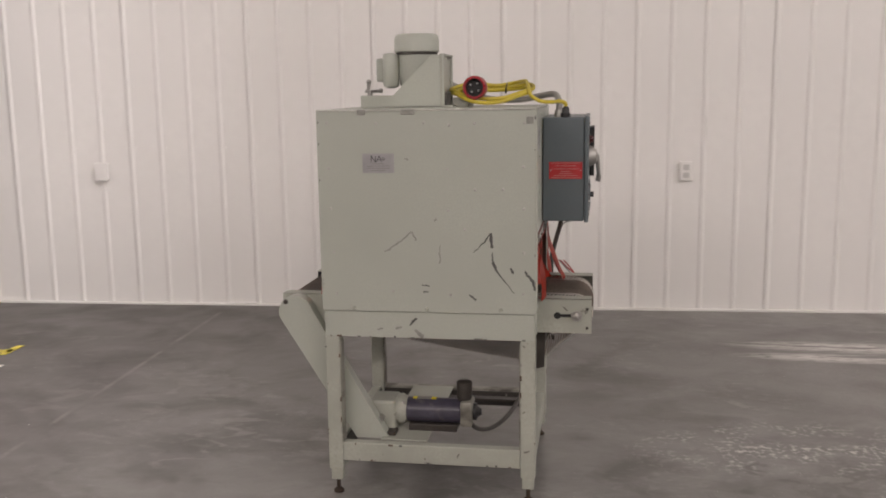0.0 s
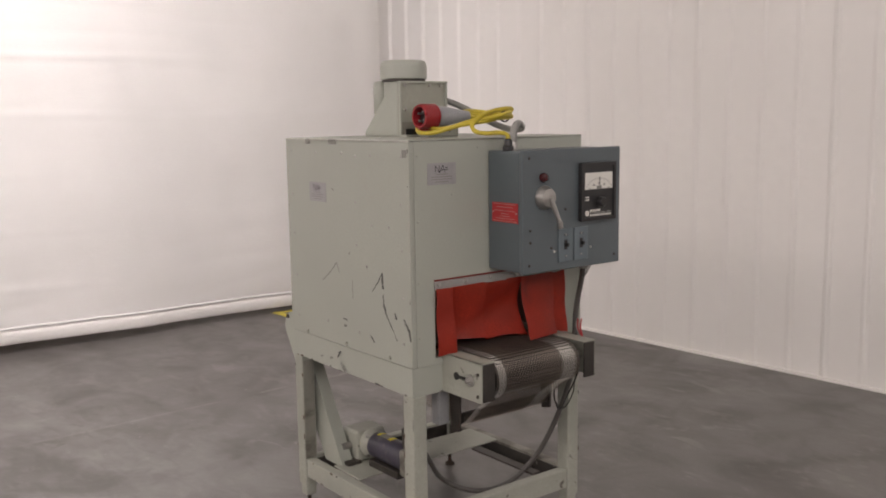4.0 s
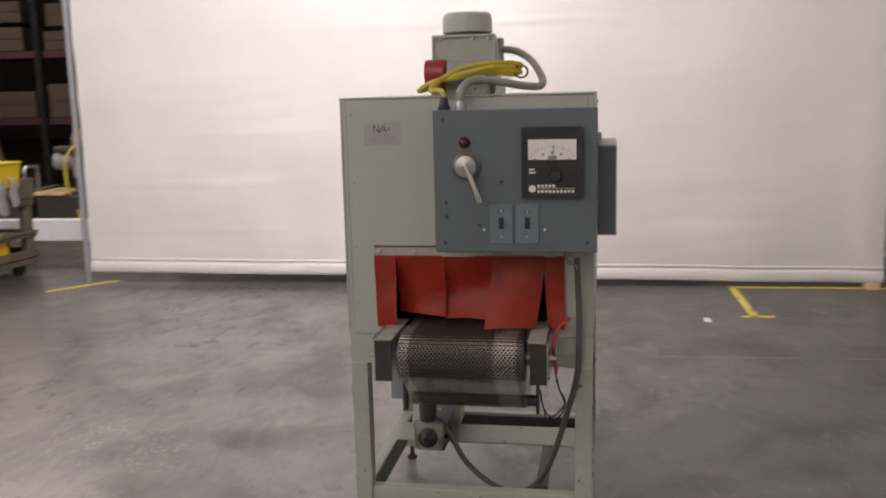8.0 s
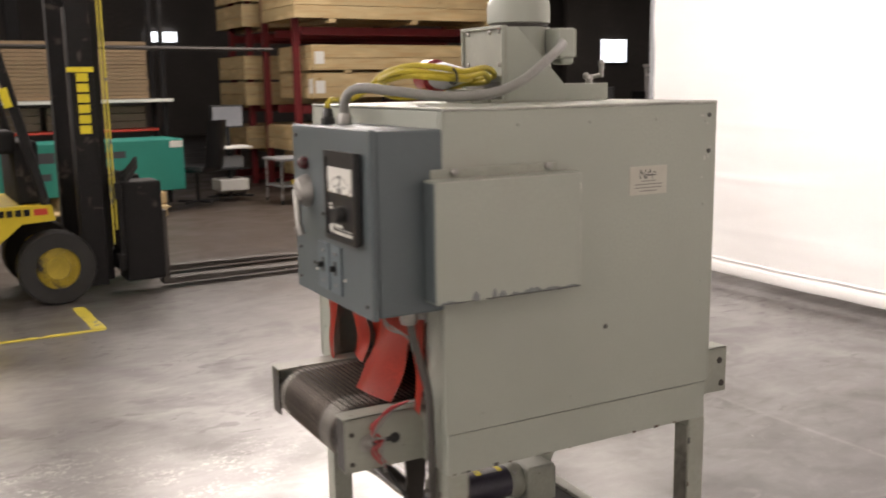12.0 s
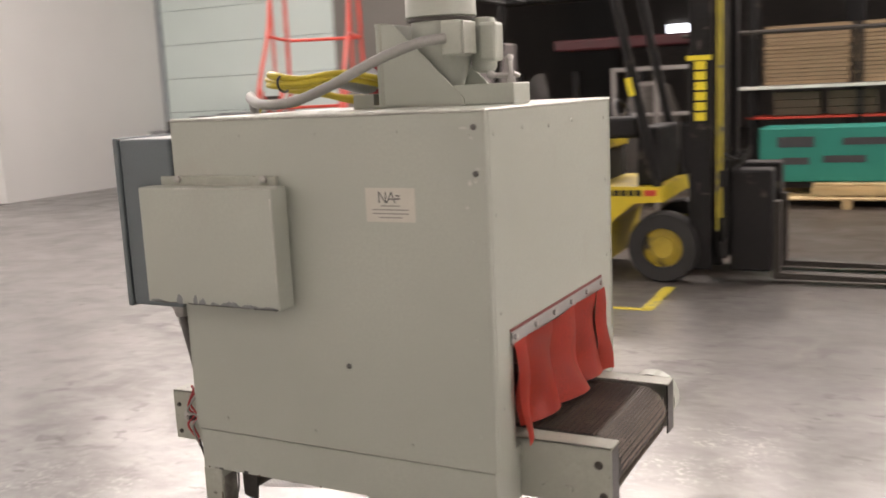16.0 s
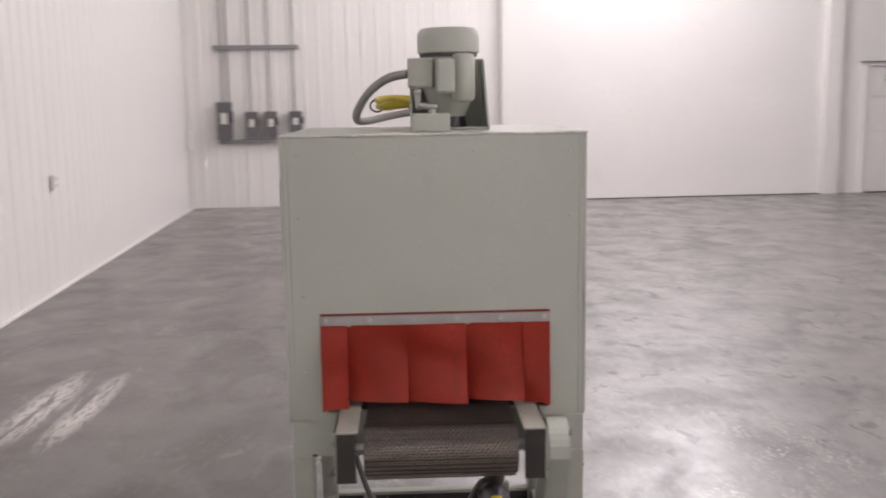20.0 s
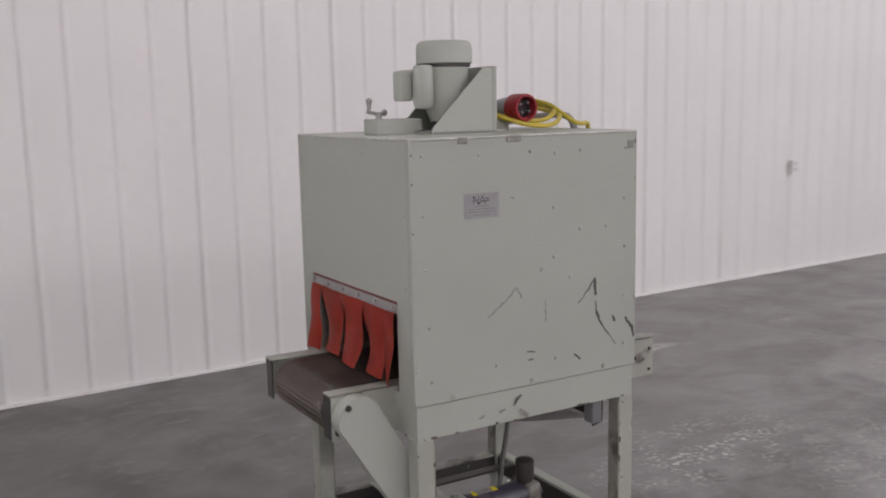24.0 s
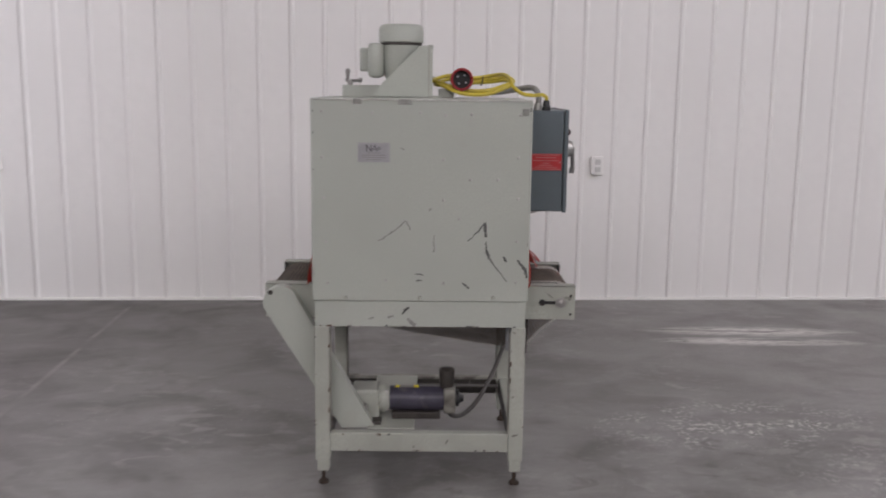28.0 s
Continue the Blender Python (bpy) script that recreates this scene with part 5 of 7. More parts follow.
for x0, x1 in ((.075, .14), (.15, .33), (.36, .43)):
    part("edge_wear", scratch(bmesh.new(), wiggle((x0, 1.0492), (x1, 1.0492), 9, .0006), .0012, .0016, .4531), CHIP, jb)
part("edge_wear", scratch(bmesh.new(), wiggle((.0745, 1.09), (.0755, 1.29), 9, .0006), .0008, .0012, .4531), EDGE_WORN, jb)
part("edge_wear", scratch(bmesh.new(), wiggle((.074, 1.3095), (.44, 1.3095), 12, .0005), .0010, .0014, .4531), EDGE_WORN, jb)
part("side_tone", B(.4495, .452, .402, .448, 1.052, 1.307), BLUEGREY, jb, "blue-grey side of the box")

# stickers with a maker's mark on each face
def sticker(name, m, mat, label):
    st = part(name, B(-.058, .058, -.0012, 0, -.035, .035), mat, tunnel, label)
    st.matrix_basis = m
    mark = bmesh.new()
    for (ax, az), (bx, bz_) in (((-.026, .004), (-.026, .027)), ((-.026, .027), (-.010, .004)), ((-.010, .004), (-.010, .027)), ((-.008, .004), (.004, .027)), ((.004, .027), (.012, .004)), ((-.003, .012), (.024, .013)), ((.013, .020), (.024, .018))):
        d = Vector((bx - ax, 0, bz_ - az)).normalized()
        e = Vector((-d.z, 0, d.x)) * .0013
        mark.faces.new([mark.verts.new(Vector((px, -.0016, pz)) + q) for px, pz, q in ((ax, az, e), (ax, az, -e), (bx, bz_, -e), (bx, bz_, e))])
    part("maker_mark", mark, INK, st)
    for k, w in enumerate((.045, .085, .085, .055)):
        part("print_bar", B(-w / 2, w / 2, -.0016, -.0012, -.003 - k * .008, -.0005 - k * .008), INK_SOFT, st)
    return st


sticker("sticker", pose(-.171, D0, 1.269), STICKER, "silver sticker with a dark mark")
sticker("sticker", pose(-.178, D1, 1.272, 0, 0, 180), STICKER_PALE, "pale sticker with a dark mark")
sticker("sticker", pose(W, -.253, 1.35, 0, 0, 90), STICKER, "silver sticker with a dark mark")

# red curtain flaps over both openings
def flap(x, sgn, y0, y1, zb, push, bow, twist, gap, lift=0.0, skew=0.0, sink=0.0):
    """push and twist move the lower edge out, sink hollows it inwards at two thirds of its length, skew slides it sideways."""
    def fn(u, v):
        mid, half = (y0 + y1) / 2, (y1 - y0) / 2
        y = mid + half * (2 * u - 1) * (1 - gap * v * v) + skew * v ** 1.6
        z = OZ1 - .016 - (OZ1 - .016 - zb) * v + .006 * math.sin(math.pi * u) * v
        o = .006 + lift * (.25 + .75 * v) + push * v ** 2 + bow * math.sin(math.pi * u) * (0.15 + v) + twist * (2 * u - 1) * v ** 1.3 - sink * math.sin(math.pi * min(1.0, v * .78)) ** 1.5 + .003 * math.sin(9 * v + 20 * y)
        return (x + sgn * o, y, z)
    return sheet(bmesh.new(), fn, 12, 16, .003)


for row in ((.230, .298, .757, .006, .004, .010, .04, .012, 0.0, 0.0), (.078, .236, .772, .004, .022, -.020, .02, .004, -.004, .018), (-.074, .086, .770, .016, .018, -.017, .02, .008, -.003, .018),
            (-.224, -.068, .770, .006, .022, -.019, .03, .004, -.003, .017), (-.290, -.222, .760, .004, .004, -.012, .04, .012, 0.0, 0.0)):
    part("flap", flap(-W, -1, *row), RED_FLAP, tunnel, "red silicone curtain flap", smooth=True)
for row in ((-.290, -.222, .750, .002, .003, .010, .03, .014, .004, 0.0), (-.226, -.070, .782, -.022, .020, .030, .0, .006, .0, .034), (-.078, .088, .774, .034, -.010, .020, .02, -.002, .004, .040),
            (.080, .238, .764, .050, .016, -.014, .03, .014, -.022, 0.0), (.238, .298, .748, .008, .002, .006, .15, .002, .006, 0.0)):
    part("flap", flap(W, 1, *row), RED_FLAP, tunnel, "red silicone curtain flap", smooth=True)
for s in (-1, 1):
    x0, x1 = sorted((s * W, s * (W + .005)))
    strip = part("clamp_strip", B(x0, x1, -.292, .300, .972, 1.000, .001), ALU, tunnel, "bare aluminium clamping strip")
    part("flap_lip", B(x0, s * (W + .003) if s > 0 else x1, -.291, .299, 1.0005, 1.006) if s > 0 else B(-W - .003, x1, -.291, .299, 1.0005, 1.006), LIP_RED, strip, "dark red edge of the flaps over the strip")
    for k in range(6):
        y = -.275 + k * .112
        part("bolt", turned(bmesh.new(), [(.007, s * .0), (.007, s * .005), (.003, s * .006)], (s * (W + .005), y, .9885), "X", 6), STEEL, strip)

# plug, power cable and conduits on the roof
pl = part("plug_body", turned(bmesh.new(), [(.034, -.085), (.036, -.06), (.030, -.02), (.022, .03), (.018, .06)], (.148, 0, 1.533), "Y", 20), PLUG_GREY, tunnel, "grey industrial plug body", smooth=True)
collar = bmesh.new()
turned(collar, [(.038, -.09), (.044, -.095), (.044, -.150), (.041, -.158), (.034, -.158), (.034, -.125), (.005, -.124)], (.148, 0, 1.533), "Y", 28)
part("plug_collar", collar, PLUG_RED, pl, "dark red plug collar", smooth=True)
for k in range(4):
    a = radians(55 + 90 * k)
    part("pin", R((.148 + .019 * math.cos(a), -.124, 1.533 + .019 * math.sin(a)), (.148 + .019 * math.cos(a), -.150, 1.533 + .019 * math.sin(a)), .004, 8), CHROME, pl, smooth=True)
part("pin_insert", turned(bmesh.new(), [(.033, -.120), (.033, -.127), (.002, -.1275)], (.148, 0, 1.533), "Y", 24), BLACK, pl, "black pin insert")
part("key_rib", B(.142, .154, -.156, -.10, 1.484, 1.492, .001), PLUG_RED, pl)
random.seed(11)
coil = [(.148, .055, 1.53), (.158, .095, 1.526), (.185, .130, 1.522)]
for k in range(23):
    a = math.pi / 2 - .35 - k * math.pi / 5
    turn_ = k // 10
    u, v = math.cos(a), math.sin(a)
    wide = (.150, .162, .138)[turn_] + random.uniform(-.004, .004)
    front, back = ((-.172, .160), (-.118, .148), (-.182, .170))[turn_]
    y = (front + back) / 2 + v * (back - front) / 2
    z = 1.470 + .046 * max(0, -u) ** 1.3 + .046 * max(0, u) ** 1.5 + .050 * max(0, v) + .013 * turn_
    coil.append((.198 + .040 * max(0, v) + wide * u * (1 - .22 * max(0, v)), y, z + random.uniform(-.002, .003)))
coil += [(.352, -.085, 1.505), (.385, -.100, 1.482), (.425, -.088, 1.476), (.462, -.062, 1.478), (.482, -.047, 1.470), (.484, -.045, 1.452)]
part("power_cable", cable(coil, .0075, 5, 8), YELLOW_CABLE, tunnel, "coiled yellow power cable", smooth=True)
tie = [(.240 + .003 * math.sin(radians(a)), .158 + .022 * math.cos(radians(a)), 1.530 + .019 * math.sin(radians(a))) for a in range(0, 361, 24)]
part("cable_tie", sweep(bmesh.new(), tie, .0030, 6), BLACK, tunnel, "black tie round the coiled cable", smooth=True)
gl = bmesh.new()
turned(gl, [(.018, 1.418), (.018, 1.432), (.014, 1.436), (.013, 1.452), (.008, 1.458)], (.484, -.045, 0), "Z", 14)
part("cable_gland", gl, BLACK, cb, smooth=True)
flex = [(-.15, .06, 1.615), (-.11, .115, 1.605), (-.03, .17, 1.57), (.08, .212, 1.515), (.18, .216, 1.486), (.29, .182, 1.484), (.38, .11, 1.498), (.435, .04, 1.505), (.456, .005, 1.48), (.458, -.002, 1.43)]
part("fan_conduit", cable(flex, .0125, 10, 10, .05), CONDUIT, tunnel, "grey flexible conduit", smooth=True)
part("conduit_fitting", turned(bmesh.new(), [(.019, 1.418), (.019, 1.432), (.016, 1.445)], (.458, -.002, 0), "Z", 12), STEEL, cb, smooth=True)
drop = [(.46, .335, 1.02), (.452, .338, .955), (.432, .340, .88), (.416, .342, .80), (.410, .338, .62), (.390, .305, .48), (.350, .265, .34), (.295, .22, .225), (.24, .16, .15), (.185, .09, .122), (.14, .01, .14), (.112, -.06, .19), (.104, -.10, .255), (.104, -.14, .325), (.105, -.18, .352)]
part("motor_conduit", cable(drop, .0098, 10, 10, .05), CONDUIT_DARK, tunnel, "grey flexible conduit drooping under the tunnel", smooth=True)
part("drop_fitting", turned(bmesh.new(), [(.02, 1.02), (.02, .995), (.017, .985)], (.46, .335, 0), "Z", 12), STEEL, cb, smooth=True)
for k, (dx, dy) in enumerate(((0, 0), (.012, .006), (-.008, .01))):
    wpts = [(.455 + dx, .315 + dy, .80), (.485 + dx, .285, .775), (.53, .268 + dy, .735 - .01 * k), (.505 + dx, .270, .70), (.52 + dx, .272 + dy, .675), (.50, .276, .645 - .012 * k)]
    part("loose_wire", cable(wpts, .0028, 6, 6), RED_WIRE if k < 2 else CONDUIT, tunnel, "thin loose red wire" if k < 2 else "thin loose grey wire", smooth=True)
for k in range(2):
    wpts = [(.50, .276, .64 - .012 * k), (.47, .285, .58), (.445 - .02 * k, .30, .52), (.43, .27 - .02 * k, .47), (.42, .235, .50), (.425, .225, .56 - .02 * k)]
    part("loose_wire", cable(wpts, .0024, 6, 6), RUBBER, tunnel, "thin loose dark wire", smooth=True)
part("wire_nut", turned(bmesh.new(), [(.004, 0), (.008, .01), (.006, .025)], (.515, .268, .692), "X", 10), BLACK, tunnel)
for k in range(2):
    wpts = [(.52, .30 + .02 * k, 1.018), (.50, .31, .985 - .01 * k), (.47, .335, .96), (.445, .338, .93)]
    part("loose_wire", cable(wpts, .0025, 6, 6), CONDUIT, tunnel, "thin loose grey wire", smooth=True)

# ---- forklift ----
fl = thing("forklift", "yellow and black electric forklift truck, parked with lowered forks", "forklift", 0, 0, 0)
FN, FF = -4.90, -5.92
bm = bmesh.new()
prism(bm, [(2.44, .62), (2.40, .14), (2.34, .13), (2.32, .42), (2.22, .52), (2.02, .52), (1.90, .42), (1.86, .13), (.86, .13), (.80, .45), (.62, .60), (.40, .61), (.42, .72), (.92, .73), (.93, .62)], "Y", FF, FN)
part("chassis", bm, FORK_YELLOW, fl, "scuffed yellow chassis")
cw = bmesh.new()
prism(cw, [(2.06, .62), (2.45, .62), (2.47, .80), (2.45, 1.10), (2.38, 1.20), (2.06, 1.22)], "Y", FF, FN)
bmesh.ops.bevel(cw, geom=cw.edges[:], offset=.03, segments=2, affect="EDGES")
part("counterweight", cw, FORK_YELLOW, fl, "yellow cast counterweight")


def smear(x0, x1, z0, z1, seed, mt, label):
    """A ragged smear of dirt lying on the truck's near flank."""
    rnd = random.Random(seed)
    n_ = max(4, int((x1 - x0) / .035))
    top_ = [(x0 + (x1 - x0) * k / n_, z1 - rnd.random() ** 2 * (z1 - z0) * .7) for k in range(n_ + 1)]
    low_ = [(x0 + (x1 - x0) * k / n_, z0 + rnd.random() ** 2 * (z1 - z0) * .28) for k in range(n_, -1, -1)]
    part("grime", prism(bmesh.new(), top_ + low_, "Y", FN - .001, FN + .0025), mt, fl, label)


for x0, x1, z0, z1, sd in ((1.88, 2.42, .555, .672, 1), (1.46, 1.90, .585, .640, 2), (1.00, 1.44, .598, .622, 3), (2.335, 2.405, .20, .56, 4), (1.76, 1.85, .18, .56, 5), (1.55, 1.83, .50, .53, 6), (1.20, 1.60, .488, .512, 7)):
    smear(x0, x1, z0, z1, sd, FORK_RUST, "brown oily rust on the yellow paint")
for x0, x1, z0, z1, sd in ((2.10, 2.38, .70, .722, 8), (2.16, 2.42, .745, .76, 9), (2.12, 2.32, .87, .888, 10), (2.20, 2.40, .98, .992, 11), (.92, 1.00, .64, .95, 12), (1.30, 1.42, .36, .385, 13)):
    smear(x0, x1, z0, z1, sd, FORK_RUST, "brown scrape through the yellow paint")
part("hood_frame", B(.90, 2.06, FF + .02, FN - .005, .985, 1.075, .015), FORK_YELLOW, fl)
part("hood_post", B(.88, .94, FN - .05, FN - .002, .62, 1.05, .008), FORK_YELLOW, fl)
part("battery_panel", B(.94, 2.04, FF + .05, FN - .02, .622, .985), FORK_DARK, fl, "black battery compartment panel")
for x0, x1, z0, z1, mt in ((1.36, 1.66, .75, .90, YELLOW_TAPE), (1.70, 1.84, .83, .94, WHITE), (1.86, 1.94, .80, .93, PLUG_GREY), (.97, 1.09, .83, .96, WHITE)):
    d_ = part("decal", B(x0, x1, FN - .02, FN - .015, z0, z1), mt, fl, "printed sticker")
    for k in range(3):
        part("print_bar", B(x0 + .03, x1 - .03, FN - .015, FN - .0125, z0 + .02 + k * .035, z0 + .035 + k * .035), RED_LABEL if mt == YELLOW_TAPE else INK, d_)
part("worn_print", B(1.29, 1.83, FN, FN + .003, .53, .585), FORK_DARK, fl, "worn black lettering bar")
half = [(1.452 + .122 * math.cos(radians(a)), .375 + .088 * math.sin(radians(a))) for a in range(0, 181, 15)]
part("worn_print", prism(bmesh.new(), half, "Y", FN, FN + .003), FORK_DARK, fl, "black painted half disc")
stencil = [(1.745, .375), (1.715, .375), (1.715, .44), (1.69, .40), (1.665, .44), (1.665, .375), (1.635, .375), (1.635, .47), (1.66, .47), (1.69, .43), (1.72, .47), (1.745, .47)]
part("worn_print", prism(bmesh.new(), stencil, "Y", FN, FN + .003), FORK_DARK, fl, "black stencilled mark")
stencil = [(1.275, .46), (1.275, .40), (1.245, .375), (1.175, .375), (1.145, .40), (1.145, .46), (1.175, .46), (1.18, .41), (1.24, .41), (1.245, .46)]
part("worn_print", prism(bmesh.new(), stencil, "Y", FN, FN + .003), FORK_DARK, fl, "black stencilled mark")
part("seam_line", B(1.10, 1.84, FN, FN + .002, .335, .342), DIM_BROWN, fl, "dark seam of the chassis plate")
for i in range(6):
    part("name_bar", B(.84 - i * .055, .88 - i * .055, FN, FN + .003, .655, .70), FORK_DARK, fl)
part("name_flash", B(.45, .54, FN, FN + .003, .655, .70), LADDER_RED, fl)


def wheel(parent, x, y, r, w, hub):
    ty = part("tyre", turned(bmesh.new(), [(r * .56, -w / 2), (r * .95, -w / 2), (r, -w * .35), (r, w * .35), (r * .95, w / 2), (r * .56, w / 2), (r * .56, -w / 2)], (x, y, r), "Y", 32, False), RUBBER, parent, smooth=True)
    part("rim", turned(bmesh.new(), [(.02, -w * .42), (r * .3, -w * .46), (r * .34, -w * .36), (r * .54, -w * .30), (r * .57, -w * .48), (r * .57, w * .48), (r * .54, w * .30), (r * .34, w * .36), (r * .3, w * .46), (.02, w * .42)], (x, y, r), "Y", 28), hub, ty, "yellow steel rim", smooth=True)
    for k in range(6):
        a = radians(60 * k)
        part("wheel_nut", R((x + r * .45 * math.cos(a), y + w * .3, r + r * .45 * math.sin(a)), (x + r * .45 * math.cos(a), y + w * .40, r + r * .45 * math.sin(a)), .014, 6), hub, ty)


for y in (FN - .10, FF + .10):
    wheel(fl, .41, y, .265, .19, RIM_YELLOW)
    wheel(fl, 2.12, y, .235, .17, RIM_YELLOW)
for y in (FN - .10, FF + .12):
    m_ = part("mast_channel", B(.06, .22, y - .06, y + .04, .10, 2.45, .006), FORK_DARK, fl, "black steel mast channel")
    part("inner_channel", B(.0, .06, y - .13, y - .05, .12, 2.3, .004), FORK_DARK, m_)
for i in range(6):
    part("mast_mark", B(.10, .18, FN - .06, FN - .056, 1.20 + i * .073, 1.258 + i * .073), YELLOW_TAPE, fl, "yellow lettering bar on the mast")
part("lift_hose", R((-.015, FN - .03, .5), (-.015, FN - .03, 2.42), .008, 8), YELLOW_LINE, fl, "dull yellow hose along the mast")
part("lift_hose", R((.012, FN - .02, .4), (.012, FN - .02, 2.42), .006, 8), YELLOW_LINE, fl, "dull yellow hose along the mast")
part("mast_mark", B(.06, .24, FN - .06, FN - .055, 1.63, 1.665), YELLOW_TAPE, fl)
for y in (-5.28, -5.52):
    part("lift_chain", B(.03, .05, y - .02, y + .02, .3, 2.4), DARKSTEEL, fl)
part("lift_cylinder", R((.12, -5.40, .15), (.12, -5.40, 2.2), .05, 16), DARKSTEEL, fl, smooth=True)
part("hose_pulley", turned(bmesh.new(), [(.05, -.02), (.13, -.018), (.13, .018), (.05, .02)], (.2, FN - .12, 2.2), "Y", 20), FORK_DARK, fl, smooth=True)
for z in (.20, .72):
    part("carriage_bar", B(-.06, -.01, FF + .0, FN - .0, z, z + .12, .008), FORK_DARK, fl)
for k in range(6):
    part("backrest_bar", B(-.06, -.03, FN - .04 - k * .195, FN - .01 - k * .195, .25, .92, .004), FORK_DARK, fl)
part("load_block", B(-.36, -.07, FN - .32, FN - .06, .10, .84, .02), FORK_DARK, fl, "black attachment on the carriage")
part("load_block", B(-.36, -.07, FF + .06, FF + .32, .10, .84, .02), FORK_DARK, fl, "black attachment on the carriage")
hose = bmesh.new()
for k in range(4):
    sweep(hose, smooth_line([(-.1, FN - .1 - .05 * k, .82), (-.2, FN - .12, .95 + .02 * k), (-.12, FN - .2, .9), (.02, FN - .2, .8 + .05 * k), (.1, FN - .2, .95)], 6), .014, 6)
part("hydraulic_hoses", hose, RUBBER, fl, smooth=True)
for y in (FN - .22, FF + .28):
    bm = bmesh.new()
    prism(bm, [(-.36, .03), (-.36, .60), (-.41, .60), (-.41, .075), (-1.4, .06), (-1.98, .035), (-1.98, .03)], "Y", y - .06, y + .06)
    part("fork", bm, DARKSTEEL, fl, "long tapered steel fork")
# operator's place and overhead guard
part("seat_base", B(1.05, 1.55, -5.70, -5.12, 1.075, 1.16, .03), BLACK, fl)
part("seat_back", sheet(bmesh.new(), lambda u, v: (1.44 + .10 * v - .05 * math.sin(math.pi * u), -5.64 + .46 * u, 1.14 + .46 * v * (1 - .3 * (2 * u - 1) ** 4)), 10, 8, .06), SEAT_GREY, fl, "worn grey vinyl seat back", smooth=True)
heap = sheet(bmesh.new(), lambda u, v: (.98 + 1.06 * u, FF + .10 + .86 * v, 1.08 + .20 * (math.sin(math.pi * u) * math.sin(math.pi * v)) ** .5 * (.55 + .9 * noise.noise(Vector((u * 5, v * 4, 1.7))) + .35 * noise.noise(Vector((u * 14, v * 11, 3.1))))), 44, 34, .004)
part("tarp", heap, TARP, fl, "crumpled olive tarp over the hood", smooth=True)
part("dash", B(.46, .62, FF + .12, FN - .12, .72, 1.16, .02), FORK_DARK, fl)
stw = bmesh.new()
pts = [(.80 + .06 * math.cos(radians(a)) , -5.40 + .18 * math.sin(radians(a)), 1.26 + .10 * math.cos(radians(a))) for a in range(0, 361, 20)]
sweep(stw, pts, .013, 6)
rod(stw, (.62, -5.40, 1.08), (.80, -5.40, 1.26), .02, 8)
part("steering_wheel", stw, BLACK, fl, smooth=True)
for y in (FN - .06, FF + .06):
    part("guard_post", R((2.12, y, 1.18), (1.98, y, 2.22), .035, 10), FORK_DARK, fl, smooth=True)
    part("guard_post", R((.45, y, .72), (.78, y, 2.22), .035, 10), FORK_DARK, fl, smooth=True)
    part("guard_rail", R((2.0, y, 2.22), (.76, y, 2.22), .035, 10), FORK_DARK, fl, smooth=True)
for k in range(7):
    part("guard_bar", R((.82 + k * .19, FF + .06, 2.22), (.82 + k * .19, FN - .06, 2.22), .016, 8), FORK_DARK, fl)
for x, z in ((.62, 1.40), (2.05, 1.55)):
    part("guard_sleeve", R((x, FN - .06, z), (x + (.03 if x < 1 else -.015), FN - .06, z + .13), .038, 10), YELLOW_TAPE, fl, "yellow band on the post")
random.seed(4)
for k in range(16):
    x, y = random.uniform(1.0, 2.05), random.uniform(FF + .15, FN - .1)
    lead = cable([(x, y, 1.08), (x + random.uniform(-.2, .2), y + .1, 1.12 + random.uniform(0, .16)), (x + random.uniform(-.3, .3), y, 1.11), (x + random.uniform(-.4, .3), y - .1, 1.09)], .018, 4, 6)
    part("battery_lead", lead, RUBBER, fl, "black battery lead", smooth=True)
part("rear_rail", cable([(2.40, FN - .10, 1.20), (2.42, FN - .10, 1.33), (2.36, FN - .3, 1.36), (2.36, FF + .3, 1.36), (2.42, FF + .1, 1.33), (2.40, FF + .10, 1.20)], .016, 6, 8), FORK_DARK, fl, smooth=True)
part("charger_plug", B(1.95, 2.2, FN - .30, FN - .12, 1.22, 1.36, .02), BLACK, fl, "black charging plug")
part("control_cowl", B(.60, .92, FN - .42, FN - .10, 1.08, 1.24, .03), FORK_DARK, fl)
part("battery_lid", B(1.0, 1.9, FF + .2, FN - .3, 1.078, 1.11, .01), DARKSTEEL, fl)

